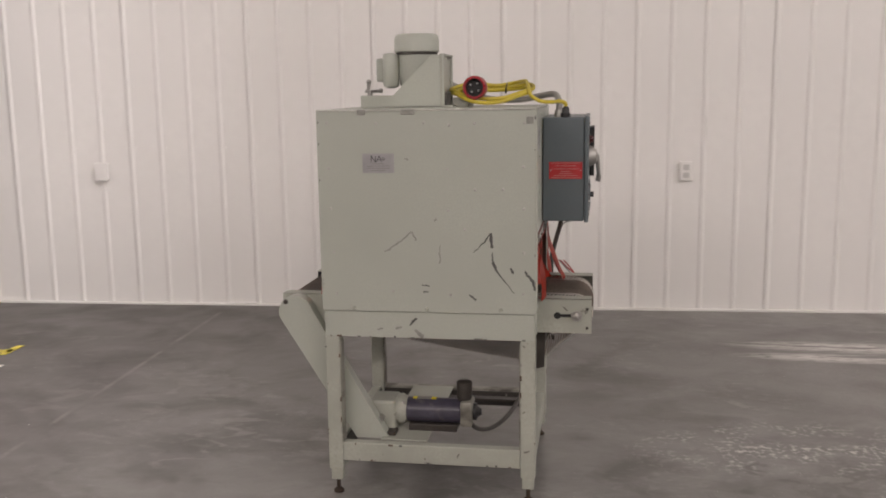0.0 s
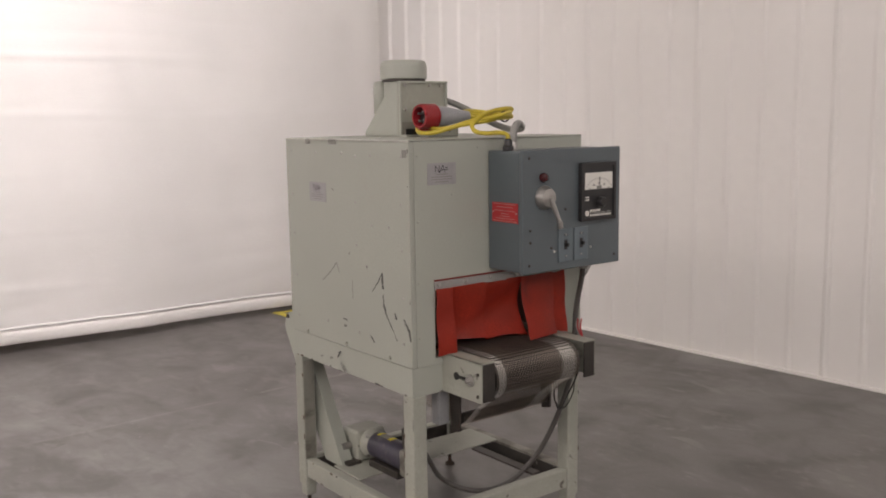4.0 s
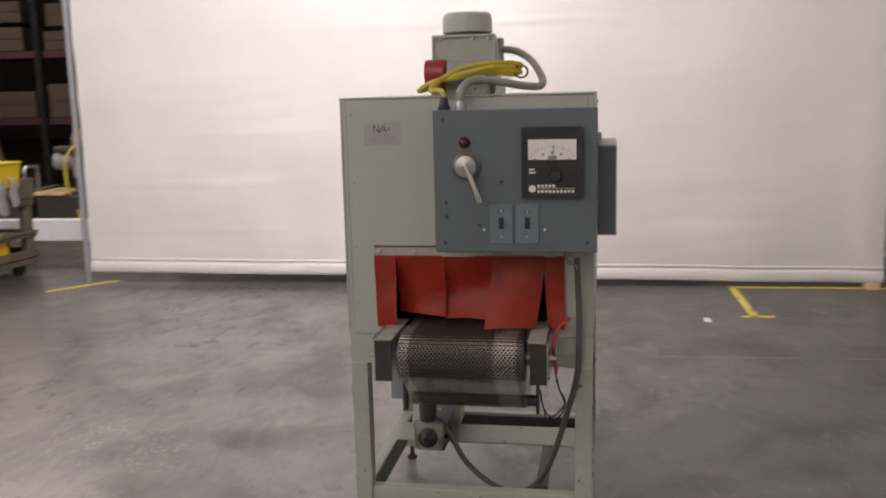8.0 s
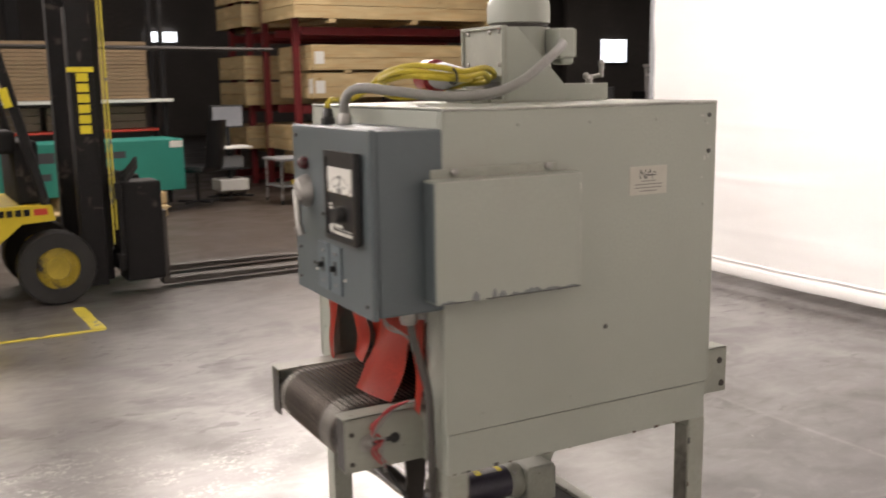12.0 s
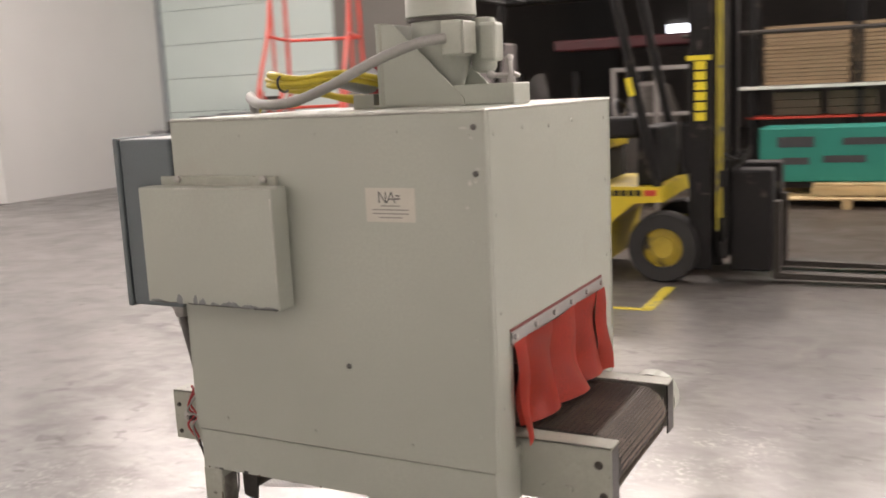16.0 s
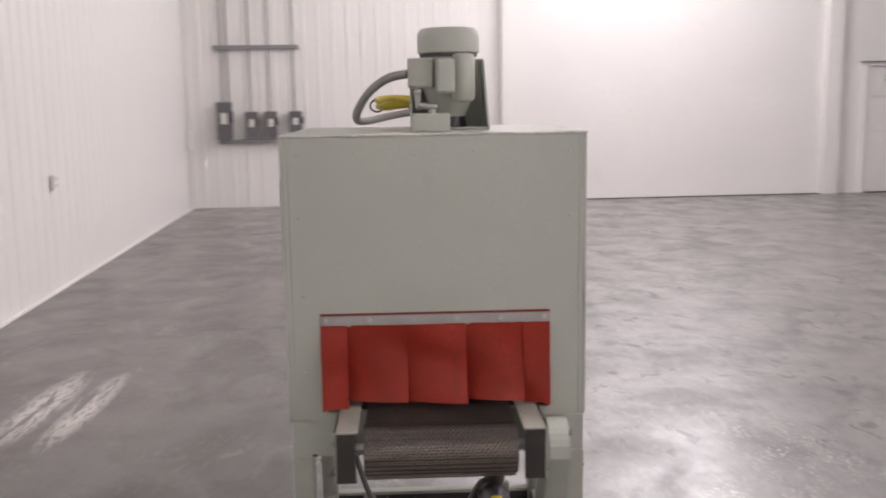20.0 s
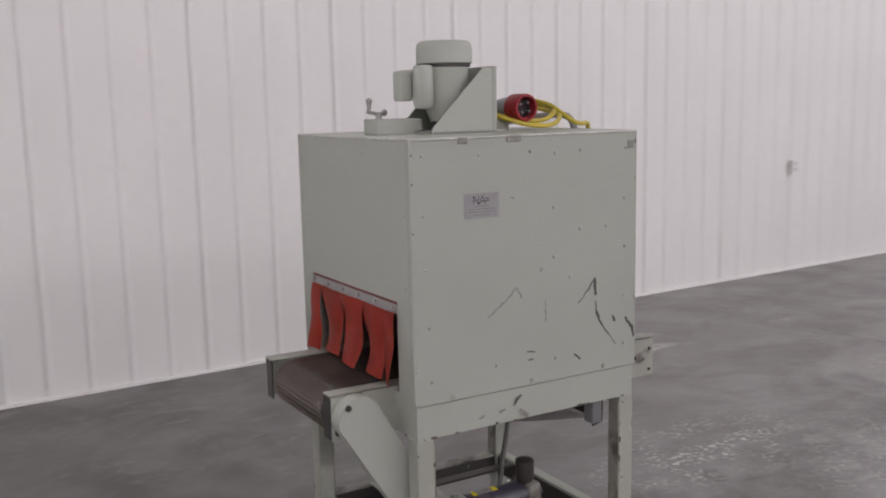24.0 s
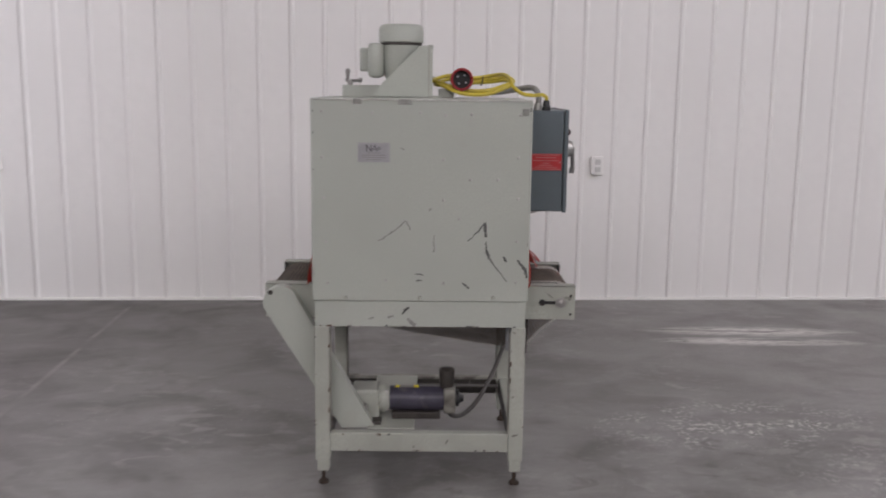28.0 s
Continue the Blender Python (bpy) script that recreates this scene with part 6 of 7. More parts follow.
# ---- red rolling stairs ----
st = thing("rolling_stairs", "orange-red steel rolling warehouse stairs with handrails", "stairs", 3.67, -4.95, 0, 22)
for k, z in enumerate((.50, .73, .96, 1.18, 1.42)):
    part("tread", B(-.31, .31, -.275 * k - .17, -.275 * k, z - .03, z, .006), LADDER_RED, st)
part("platform", B(-.37, .37, -2.02, -1.32, 1.61, 1.65, .006), LADDER_RED, st)
part("bottom_step", B(-.38, .44, -.02, .22, .15, .26, .012), LADDER_RED, st)
for x in (-.33, .33):
    part("stringer", R((x, .10, .22), (x, -1.36, 1.62), .02, 10), LADDER_RED, st, smooth=True)
    part("handrail", cable([(x * 1.1, .02, .26), (x * 1.15, .06, .62), (x * 1.15, -.12, .98), (x * 1.2, -.62, 1.62), (x * 1.2, -1.12, 2.12), (x * 1.2, -1.34, 2.50), (x * 1.2, -1.50, 2.62), (x * 1.2, -2.04, 2.62)], .018, 8, 8), LADDER_RED, st, smooth=True)
    part("rail_post", R((x * 1.18, -.60, 1.60), (x, -.92, 1.22), .015, 8), LADDER_RED, st, smooth=True)
    part("rail_post", R((x * 1.15, -.06, .86), (x, -.34, .60), .015, 8), LADDER_RED, st, smooth=True)
    part("front_post", R((x * 1.2, -1.34, 1.62), (x * 1.2, -1.34, 2.50), .016, 8), LADDER_RED, st, smooth=True)
    part("mid_rail", R((x * 1.2, -1.12, 2.11), (x * 1.2, -2.04, 2.11), .016, 8), LADDER_RED, st, smooth=True)
    part("base_rail", R((x * 1.3, .10, .15), (x * 1.3, -2.16, .13), .024, 10), LADDER_RED, st, smooth=True)
    part("rear_post", R((x * 1.3, -2.14, .12), (x * 1.2, -2.04, 2.62), .020, 10), LADDER_RED, st, smooth=True)
    part("brace", R((x * 1.2, -2.08, .60), (x, -1.10, 1.28), .014, 8), LADDER_RED, st, smooth=True)
    for y in (-.04, -2.1):
        part("caster_fork", B(x * 1.3 - .02, x * 1.3 + .02, y - .025, y + .025, .08, .13, .004), DARKSTEEL, st)
        part("caster", turned(bmesh.new(), [(.02, -.02), (.05, -.018), (.05, .018), (.02, .02)], (x * 1.3, y, .05), "X", 16), RUBBER, st, smooth=True)
for y, z in ((-2.14, .13), (-2.04, 2.11), (-2.04, 2.62), (-2.08, 1.0)):
    part("cross_bar", R((-.37, y, z), (.37, y, z), .018, 8), LADDER_RED, st, smooth=True)


# ---- timber crates on the rack ----
def crate(name, x0, x1, y0, y1, z0, z1, boards, label, group="timber crates on the rack"):
    c = thing(name, label, "crate", (x0 + x1) / 2, (y0 + y1) / 2, z0, group=group)
    hx, hy, h = (x1 - x0) / 2, (y1 - y0) / 2, z1 - z0
    bh = h / boards
    for k in range(boards):
        a, b = k * bh + .003, (k + 1) * bh - .003
        part("board", B(-hx, hx, hy - .025, hy, a, b, .003), PINE, c)
        part("board", B(-hx, hx, -hy, -hy + .025, a, b), PINE, c)
        part("end_board", B(hx - .025, hx, -hy + .026, hy - .026, a, b, .003), PINE, c)
        part("end_board", B(-hx, -hx + .025, -hy + .026, hy - .026, a, b), PINE, c)
    n_ = 6
    for k in range(n_):
        a, b = -hx + 2 * hx * k / n_, -hx + 2 * hx * (k + 1) / n_ - .006
        part("top_board", B(a, b, -hy, hy, h + .0005, h + .02), PINE, c)
    for x in (-hx * .7, 0, hx * .7):
        part("skid", B(x - .05, x + .05, -hy, hy, -.055, 0), PINE, c)
    return c


CL = "long pale pine shipping crate on the rack"
crate("timber_crate", -7.2, -3.86, -11.3, -10.1, .22, .53, 2, CL)
crate("timber_crate", -7.2, -3.62, -11.3, -10.06, .605, .93, 2, CL)
crate("timber_crate", -7.45, -3.84, -11.3, -10.08, 1.33, 1.655, 2, CL)
crate("timber_crate", -7.5, -3.84, -11.3, -10.08, 1.715, 2.04, 2, CL)
crate("timber_crate", -7.32, -3.60, -11.3, -10.06, 2.41, 2.76, 2, CL)
crate("timber_crate", -7.35, -3.65, -11.3, -10.06, 2.83, 3.16, 2, CL)
for z0, z1 in ((.55, .88), (1.22, 1.55), (1.61, 1.95), (2.40, 2.72), (2.78, 3.1)):
    crate("timber_crate", -5.9, -3.55, -13.2, -12.0, z0, z1, 2, "pale pine shipping crate in the shaded rear row")
rack = thing("pallet_rack", "red steel pallet rack loaded with long crates", "rack")
for x in (-3.72, -7.75):
    for y in (-10.35, -11.5, -12.2, -13.0):
        part("upright", B(x - .045, x + .045, y - .04, y + .04, 0, 4.2, .004), RACK_RED, rack)
for y in (-10.3, -11.2, -12.2, -13.0):
    for z in (.10, 1.17, 2.25, 3.3):
        part("beam", B(-7.7, -3.77, y - .025, y + .025, z - .05, z + .06, .004), RACK_RED, rack)
for z in (1.40, 1.80):
    part("corner_label", B(-4.02, -3.88, -10.078, -10.074, z, z + .17), WHITE, rack, "white mark at the crate's corner")
wl = part("corner_label", B(-3.836, -3.832, -10.06 - .14, -10.06 - .02, 1.40, 1.60), WHITE, rack, "white mark at the crate's corner")

# ---- green carton on a pallet, with goods behind ----
gp = thing("pallet", "pale wooden pallet on the floor", "pallet", -.72, -9.75, 0, group="pallets")
for k in range(7):
    part("deck_board", B(-.82, .82, -.55 + k * .17, -.55 + k * .17 + .11, .10, .12, .002), PINE, gp)
for x in (-.78, -.05, .68):
    part("bearer", B(x, x + .1, -.55, .58, 0, .10), PINE, gp)
crate("timber_crate", -1.55, -.35, -10.1, -9.35, .13, .245, 1, "low pale timber bearer crate under the carton", "low crates")
gc = thing("green_carton", "large teal green carton with dark print", "carton", -.8, -9.95, .27)
part("carton", B(-1.05, 1.05, -.4, .4, 0, .62, .01), GREEN_CARTON, gc)
part("corner_patch", B(-1.04, -.88, .40, .405, .52, .60), WHITE, gc, "white label")
for x0, x1, z0, z1 in ((-.35, .15, .42, .50), (.45, .85, .40, .52), (-.1, .35, .22, .30), (.5, .8, .2, .28)):
    part("print_bar", B(x0, x1, .40, .404, z0, z1), INK, gc)
dr = thing("door_stack", "stack of tan panels standing on a shelf behind the carton", "panels", -.7, -10.6, .0)
random.seed(13)
for k in range(15):
    for x0, x1 in ((-1.0, -.05), (.02, 1.0)):
        dx, dy = random.uniform(-.012, .012), random.uniform(-.012, .004)
        part("panel", B(x0 + dx, x1 + dx, -.40, .14 + dy, 1.38 + k * .048, 1.38 + k * .048 + .043, .003), KRAFT, dr)
for k in range(3):
    for x0 in (-.95, -.3, .34):
        part("box", B(x0, x0 + .55, -.38, .10, 1.0 + k * .098, 1.0 + k * .098 + .093, .004), DIM_BROWN, dr)
part("shelf", B(-1.3, 1.3, -.45, .2, 1.33, 1.37, .004), WHITE, dr)
part("shelf", B(-1.1, 1.2, -.45, .15, .96, .99, .004), LADDER_RED, dr)
for x in (-1.2, -.1, 1.15):
    for y in (-.43, .12):
        part("post", B(x - .03, x + .03, y - .03, y + .03, 0, 3.2), FORK_DARK, dr)

# ---- desk cart with a screen ----
tb = thing("work_table", "small grey steel work table on wheels", "table", -3.3, -9.55, 0)
part("top", B(-.32, .32, -.3, .3, .56, .59, .004), GREY_METAL, tb)
part("lower_shelf", B(-.3, .3, -.28, .28, .22, .24, .004), GREY_METAL, tb)
for x in (-.29, .29):
    for y in (-.27, .27):
        part("leg", R((x, y, .05), (x, y, .57), .015, 8), CHROME, tb)
        part("caster", turned(bmesh.new(), [(.015, -.012), (.03, -.01), (.03, .01), (.015, .012)], (x, y, .03), "X", 12), RUBBER, tb)
can = thing("spray_can", "dark can on the work table", "can", -3.42, -9.5, .59)
part("can", turned(bmesh.new(), [(.03, 0), (.033, .01), (.033, .14), (.015, .16), (.015, .18)], (0, 0, 0), "Z", 14), BLACK, can, smooth=True)
bag = thing("yellow_pack", "small yellow pack on the table's lower shelf", "pack", -3.3, -9.45, .24)
part("pack", B(-.08, .08, -.05, .05, 0, .06, .015), YELLOW_BIN, bag)
ws = thing("computer_stand", "dark mobile computer stand with a pale screen", "stand", -2.65, -10.25, 0)
part("column", R((0, 0, .08), (0, 0, 1.0), .03, 12), BLACK, ws)
part("shelf", B(-.25, .25, -.2, .25, .70, .73, .006), WHITE, ws)
part("shelf", B(-.2, .2, -.2, .2, .42, .44, .006), BLACK, ws)
part("printer", B(-.16, .16, -.12, .14, .44, .60, .02), GREY_METAL, ws)
scr = part("screen", B(-.22, .22, -.03, .03, .97, 1.27, .008), BLACK, ws)
part("screen_glass", B(-.20, .20, .031, .034, .99, 1.25), PLUG_GREY, scr, "pale grey screen")
part("base_box", B(-.2, .2, -.18, .2, .14, .30, .02), WHITE, ws)
for k in range(5):
    a = radians(72 * k)
    part("foot", B(0, .32, -.02, .02, .05, .08, .005, pose(0, 0, 0, 0, 0, 72 * k)), BLACK, ws)
ch_ = thing("office_chair", "black office chair with a tall curved back", "chair", -2.1, -9.9, 0, 40)
part("seat", B(-.24, .24, -.24, .24, .44, .52, .03), BLACK, ch_)
part("back", sheet(bmesh.new(), lambda u, v: (-.22 + .44 * u, .26 + .08 * v + .05 * math.cos(math.pi * (u - .5)), .5 + .6 * v), 8, 8, .04), BLACK, ch_, smooth=True)
part("column", R((0, 0, .08), (0, 0, .45), .025, 10), BLACK, ch_)
for k in range(5):
    part("foot", B(0, .28, -.02, .02, .05, .08, .005, pose(0, 0, 0, 0, 0, 72 * k)), BLACK, ch_)

# ---- grey waste bin with a blue tote ----
gb = thing("waste_bin", "dark grey plastic tilt bin with a blue tote on its lid", "bin", -4.49, -6.19, 0, -6)
bm = bmesh.new()
prism(bm, [(-.33, .05), (.30, .05), (.34, .84), (-.37, .84)], "X", -.27, .27)
bmesh.ops.bevel(bm, geom=bm.edges[:], offset=.018, segments=2, affect="EDGES")
part("body", bm, GREY_BIN, gb)
part("rim", B(-.29, .29, -.385, .355, .828, .868, .014), GREY_BIN, gb)
part("lid_line", B(.2905, .2925, -.37, .34, .838, .846), BLACK, gb, "dark gap under the lid")
part("recess", B(.2705, .2725, -.24, .24, .055, .12), BLACK, gb, "dark recess at the foot")
for x in (-.2, .2):
    for y in (-.28, .25):
        part("foot", B(x - .04, x + .04, y - .04, y + .04, 0, .052), BLACK, gb)
part("yellow_label", B(.2705, .274, -.27, -.05, .70, .755), YELLOW_TAPE, gb, "yellow label")
wl = part("white_label", B(.2705, .274, -.22, -.08, .52, .68), WHITE, gb, "grey-white printed label")
for k in range(3):
    part("print_bar", B(.2742, .2755, -.20, -.10, .545 + k * .04, .562 + k * .04), INK_SOFT, wl)
bt = thing("blue_tote", "blue plastic tote with a small label", "tote", -4.54, -6.17, .870, -6)
bm = bmesh.new()
prism(bm, [(-.25, 0), (.25, 0), (.29, .31), (-.29, .31)], "X", -.20, .20)
bmesh.ops.bevel(bm, geom=bm.edges[:], offset=.014, segments=2, affect="EDGES")
part("body", bm, BLUE_BIN, bt)
part("rim", B(-.235, .235, -.315, .315, .292, .325, .008), BLUE_BIN, bt)
for y in (-.16, .0, .16):
    part("rib", B(.198, .208, y - .012, y + .012, .02, .292, .003), BLUE_BIN, bt)
part("label", B(.02, .11, .272, .2795, .13, .19), WHITE, bt, "white label")

# ---- tan tool cart ----
tc = thing("tool_cart", "dirty tan plastic service cart loaded with tools", "cart", -3.93, -4.55, 0, -9)
for z0, z1, lip in ((.10, .16, .07), (.33, .36, .025), (.60, .66, .17)):
    tray = part("tray", B(-.42, .42, -.29, .29, z0, z1, .012), CART_TAN, tc)
    for y0, y1 in ((-.30, -.27), (.27, .30)):
        part("tray_lip", B(-.42, .42, y0, y1, z1, z1 + lip, .008), CART_TAN, tray)
    for x0, x1 in ((-.43, -.40), (.40, .43)):
        part("tray_lip", B(x0, x1, -.27, .27, z1, z1 + lip, .008), CART_TAN, tray)
for x in (-.36, .36):
    for y in (-.235, .235):
        part("post", B(x - .045, x + .045, y - .04, y + .04, .16, .60, .015), CART_TAN, tc)
for x in (-.27, .35):
    for y in (-.19, .19):
        part("caster_fork", B(x - .03, x + .03, y - .028, y + .028, .06, .10, .004), DARKSTEEL, tc)
        part("caster", turned(bmesh.new(), [(.02, -.022), (.06, -.020), (.065, .0), (.06, .020), (.02, .022)], (x, y, .065), "Y", 18), RUBBER, tc, smooth=True)
# moulded tool pocket under the battered handle end
part("pocket", B(.43, .50, -.28, .22, .585, .80, .025), CART_TAN, tc, "battered tan tool pocket")
part("pocket_hollow", B(.452, .478, -.25, .19, .79, .803), BLACK, tc, "dark slot of the tool pocket")
part("dent", B(.499, .503, -.20, .14, .635, .755, .002), DIM_BROWN, tc, "dirty brown panel of the pocket")
part("push_handle", cable([(.46, -.29, .80), (.50, -.30, .835), (.53, -.15, .845), (.53, .10, .845), (.50, .26, .835), (.45, .27, .80)], .017, 6, 8), CART_TAN, tc, smooth=True)
part("end_knob", turned(bmesh.new(), [(.012, -.04), (.042, -.03), (.05, 0), (.042, .03), (.012, .04)], (.505, -.325, .76), "Y", 14), KRAFT, tc, "tan rubber knob", smooth=True)
for y in (-.10, .08):
    part("tray_bolt", turned(bmesh.new(), [(.012, 0), (.012, .006), (.004, .008)], (.503, y, .70), "X", 8), CHROME, tc)


def local(px, py, pz, m=tc):
    return m.matrix_basis @ Vector((px, py, pz))


p = local(.14, -.08, .66)
ac = thing("air_compressor", "red portable air compressor with a black wire cage", "compressor", p.x, p.y, .662, 128)
tank = bmesh.new()
turned(tank, [(.02, -.23), (.075, -.205), (.085, -.15), (.085, .15), (.068, .205), (.02, .23)], (0, 0, .205), "X", 24)
part("tank", tank, RED_TOOL, ac, smooth=True)
part("pump", B(-.10, .09, -.06, .06, .295, .38, .015), BLACK, ac, "black pump block")
for k in range(5):
    part("fin", B(-.085 + k * .036, -.070 + k * .036, -.07, .07, .33, .42, .002), DARKSTEEL, ac)
for y in (-.085, .085):
    part("cage_bar", cable([(-.17, y, .26), (-.165, y, .42), (-.12, y, .455), (.10, y, .455), (.15, y, .42), (.155, y, .26)], .009, 6, 6), BLACK, ac, smooth=True)
for x in (-.13, .0, .11):
    part("cross_bar", R((x, -.085, .455), (x, .085, .455), .009, 6), BLACK, ac, smooth=True)
part("gauge", turned(bmesh.new(), [(.026, -.012), (.026, .012), (.020, .014)], (.07, .078, .35), "Y", 14), CHROME, ac, smooth=True)
part("pipe", cable([(.06, .065, .33), (.10, .08, .30), (.12, .06, .28)], .008, 6, 6), CHROME, ac, smooth=True)
for x in (-.13, .13):
    part("foot", B(x - .02, x + .02, -.07, .07, 0, .125, .004), BLACK, ac)
p = local(-.11, .15, .66)
yb = thing("yellow_bin", "small yellow plastic parts bin", "bin", p.x, p.y, .772, -9)
bm = bmesh.new()
prism(bm, [(-.15, 0), (.15, 0), (.18, .20), (-.18, .20)], "X", -.13, .13)
part("body", bm, YELLOW_BIN, yb)
part("rim", B(-.145, .145, -.19, .19, .195, .212, .004), YELLOW_BIN, yb)
part("label", B(.131, .133, -.06, .05, .06, .10), WHITE, yb, "pale paper label")
p = local(-.11, .15, .66)
bxu = thing("brown_box", "low brown carton under the yellow parts bin", "box", p.x, p.y, .662, -9)
part("carton", B(-.12, .12, -.12, .12, 0, .108, .006), KRAFT, bxu)
part("tape", B(.1205, .1215, -.025, .025, .01, .10), DIM_BROWN, bxu, "brown packing tape")


def bottle(name, label, category, px, py, pz, half_x, half_y, h, mt, band, cap):
    q = local(px, py, pz)
    o = thing(name, label, category, q.x, q.y, pz + .002, -9)
    bm_ = B(-half_x, half_x, -half_y, half_y, 0, h * .80, min(half_x, half_y) * .45)
    part("body", bm_, mt, o, smooth=False)
    part("neck", turned(bmesh.new(), [(half_y * .8, h * .78), (half_y * .55, h * .86), (half_y * .34, h * .9)], (0, 0, 0), "Z", 14), mt, o, smooth=True)
    part("cap", turned(bmesh.new(), [(half_y * .42, h * .90), (half_y * .42, h * .985), (half_y * .34, h)], (0, 0, 0), "Z", 14), cap, o, smooth=True)
    lab = part("label", B(half_x + .0005, half_x + .002, -half_y * .62, half_y * .62, h * .18, h * .62), band, o)
    for i in range(3):
        part("print_bar", B(half_x + .0022, half_x + .0032, -half_y * .45, half_y * .45, h * (.24 + .12 * i), h * (.28 + .12 * i)), INK_SOFT, lab)


bottle("white_jug", "white plastic jug with a grey label on the cart's shelf", "jug", .30, -.19, .36, .075, .070, .225, WHITE, PLUG_GREY, RED_TOOL)
bottle("white_jug", "white plastic jug on the cart's shelf", "jug", .30, -.03, .36, .075, .072, .225, WHITE, WHITE, BLUE_BIN)
bottle("pink_bottle", "pink and white bottle on the cart's shelf", "bottle", .31, .105, .36, .055, .050, .225, PINK_PRINT, WHITE, WHITE)
bottle("red_can", "dark red can behind the jugs on the cart", "can", .17, .17, .36, .05, .05, .20, RED_TOOL, PINK_PRINT, BLACK)
bottle("yellow_pack", "yellow-green plastic bottle on the cart's lower tray", "bottle", -.08, .18, .16, .06, .055, .26, YELLOW_BIN, WHITE, BLACK)
bottle("red_can", "red and white striped can on the cart's lower tray", "can", .10, .19, .16, .055, .06, .20, PINK_PRINT, WHITE, WHITE)
for px, h in ((.16, .15), (-.22, .13)):
    q = local(px, -.05, .16)
    o = thing("brown_box", "small brown carton on the cart's lower tray", "box", q.x, q.y, .162, -9 + px * 40)
    part("carton", B(-.13, .13, -.10, .10, 0, h, .005), DIM_BROWN, o)
    part("flap_seam", B(-.13, .13, -.003, .003, h, h + .0015), BLACK, o, "dark seam of the lid flaps")


def hanging_bag(px, py, top, drop_, wide):
    q = local(px, py, 0)
    o = thing("plastic_bag", "crumpled white plastic bag hanging on the cart", "bag", q.x, q.y, top, -9, group="bags on the cart")

    def fn(u, v):
        a = 2 * math.pi * u
        r = wide * (.35 + .9 * v * (1.25 - v)) * (1 + .22 * noise.noise(Vector((math.cos(a) * 2.1 + px * 9, math.sin(a) * 2.1, v * 3.0))))
        return (r * math.cos(a), .6 * r * math.sin(a) + .01 * math.sin(9 * v), -drop_ * v * (1 + .10 * noise.noise(Vector((math.cos(a), math.sin(a), px * 7)))))
    part("bag", sheet(bmesh.new(), fn, 26, 14, .0015), BAG_WHITE, o, smooth=True)
    part("bag_tie", cable([(-.03, -.03, .0), (-.01, -.05, .02), (.02, -.03, .0)], .006, 5, 6), BAG_WHITE, o, smooth=True)


hanging_bag(.05, .365, .84, .27, .075)
hanging_bag(-.10, .365, .85, .22, .060)
hanging_bag(.20, .350, .82, .15, .045)
bar_ = local(-.38, .30, 0)
bar = thing("steel_bar", "thin bright steel bar standing in the cart", "bar", bar_.x, bar_.y, .162, -9)
part("bar", cable([(0.0, -.07, 0), (.0, -.05, .4), (.005, -.045, .72), (-.05, -.045, .76), (-.16, -.045, .76)], .012, 6, 8), CHROME, bar, smooth=True)

# ---- step ladders and a plank leaning behind ----
def leaning_ladder(foot, head, width, depth, rungs, label):
    """Rails from foot to head (y, z) at the store's side; the rungs span the given width along y."""
    ld = thing("step_ladder", label, "ladder", -8.2, 0, 0, group="leaning ladders")
    for s_ in (0, width):
        part("rail", R((0, foot[0] + s_, foot[1]), (-depth, head[0] + s_, head[1]), .022, 8), LADDER_GREY, ld)
    for k in range(rungs):
        f = (k + .6) / rungs
        y, z = foot[0] + (head[0] - foot[0]) * f, foot[1] + (head[1] - foot[1]) * f
        part("rung", R((-depth * f, y, z), (-depth * f, y + width, z), .014, 6), LADDER_GREY, ld)
    part("top_cap", B(-depth - .04, -depth + .04, head[0] - .03, head[0] + width + .03, head[1] - .02, head[1] + .02, .005), LADDER_GREY, ld)
    return ld


leaning_ladder((-8.06, .02), (-8.50, 1.72), .74, .30, 5, "grey metal step ladder frame leaning in the store")
leaning_ladder((-7.86, .02), (-8.14, 1.98), .40, .42, 6, "grey metal ladder leaning behind a wider one")
leaning_ladder((-7.05, .02), (-7.50, 1.95), .22, .36, 6, "narrow grey metal ladder leaning beside a plank")
lb2 = thing("leaning_plank", "broad brown plank leaning in the store", "plank", -8.0, -6.72, 0, 0)
part("plank", B(-.025, .0, -.19, .19, 0, 1.55, .004, pose(0, 0, 0, 22, -8, 0)), DIM_BROWN, lb2)
pal2 = thing("pallet", "low wooden pallet with pale boards", "pallet", -6.9, -6.1, .35, 10, group="pallets")
for k in range(5):
    part("deck_board", B(-.5, .5, -.45 + k * .2, -.32 + k * .2, .1, .12), DIM_BROWN, pal2)
for x in (-.48, .38):
    part("bearer", B(x, x + .1, -.45, .5, 0, .1), DIM_BROWN, pal2)
part("stand", B(-.45, .45, -.4, .45, -.35, -.002), DARKSTEEL, pal2)

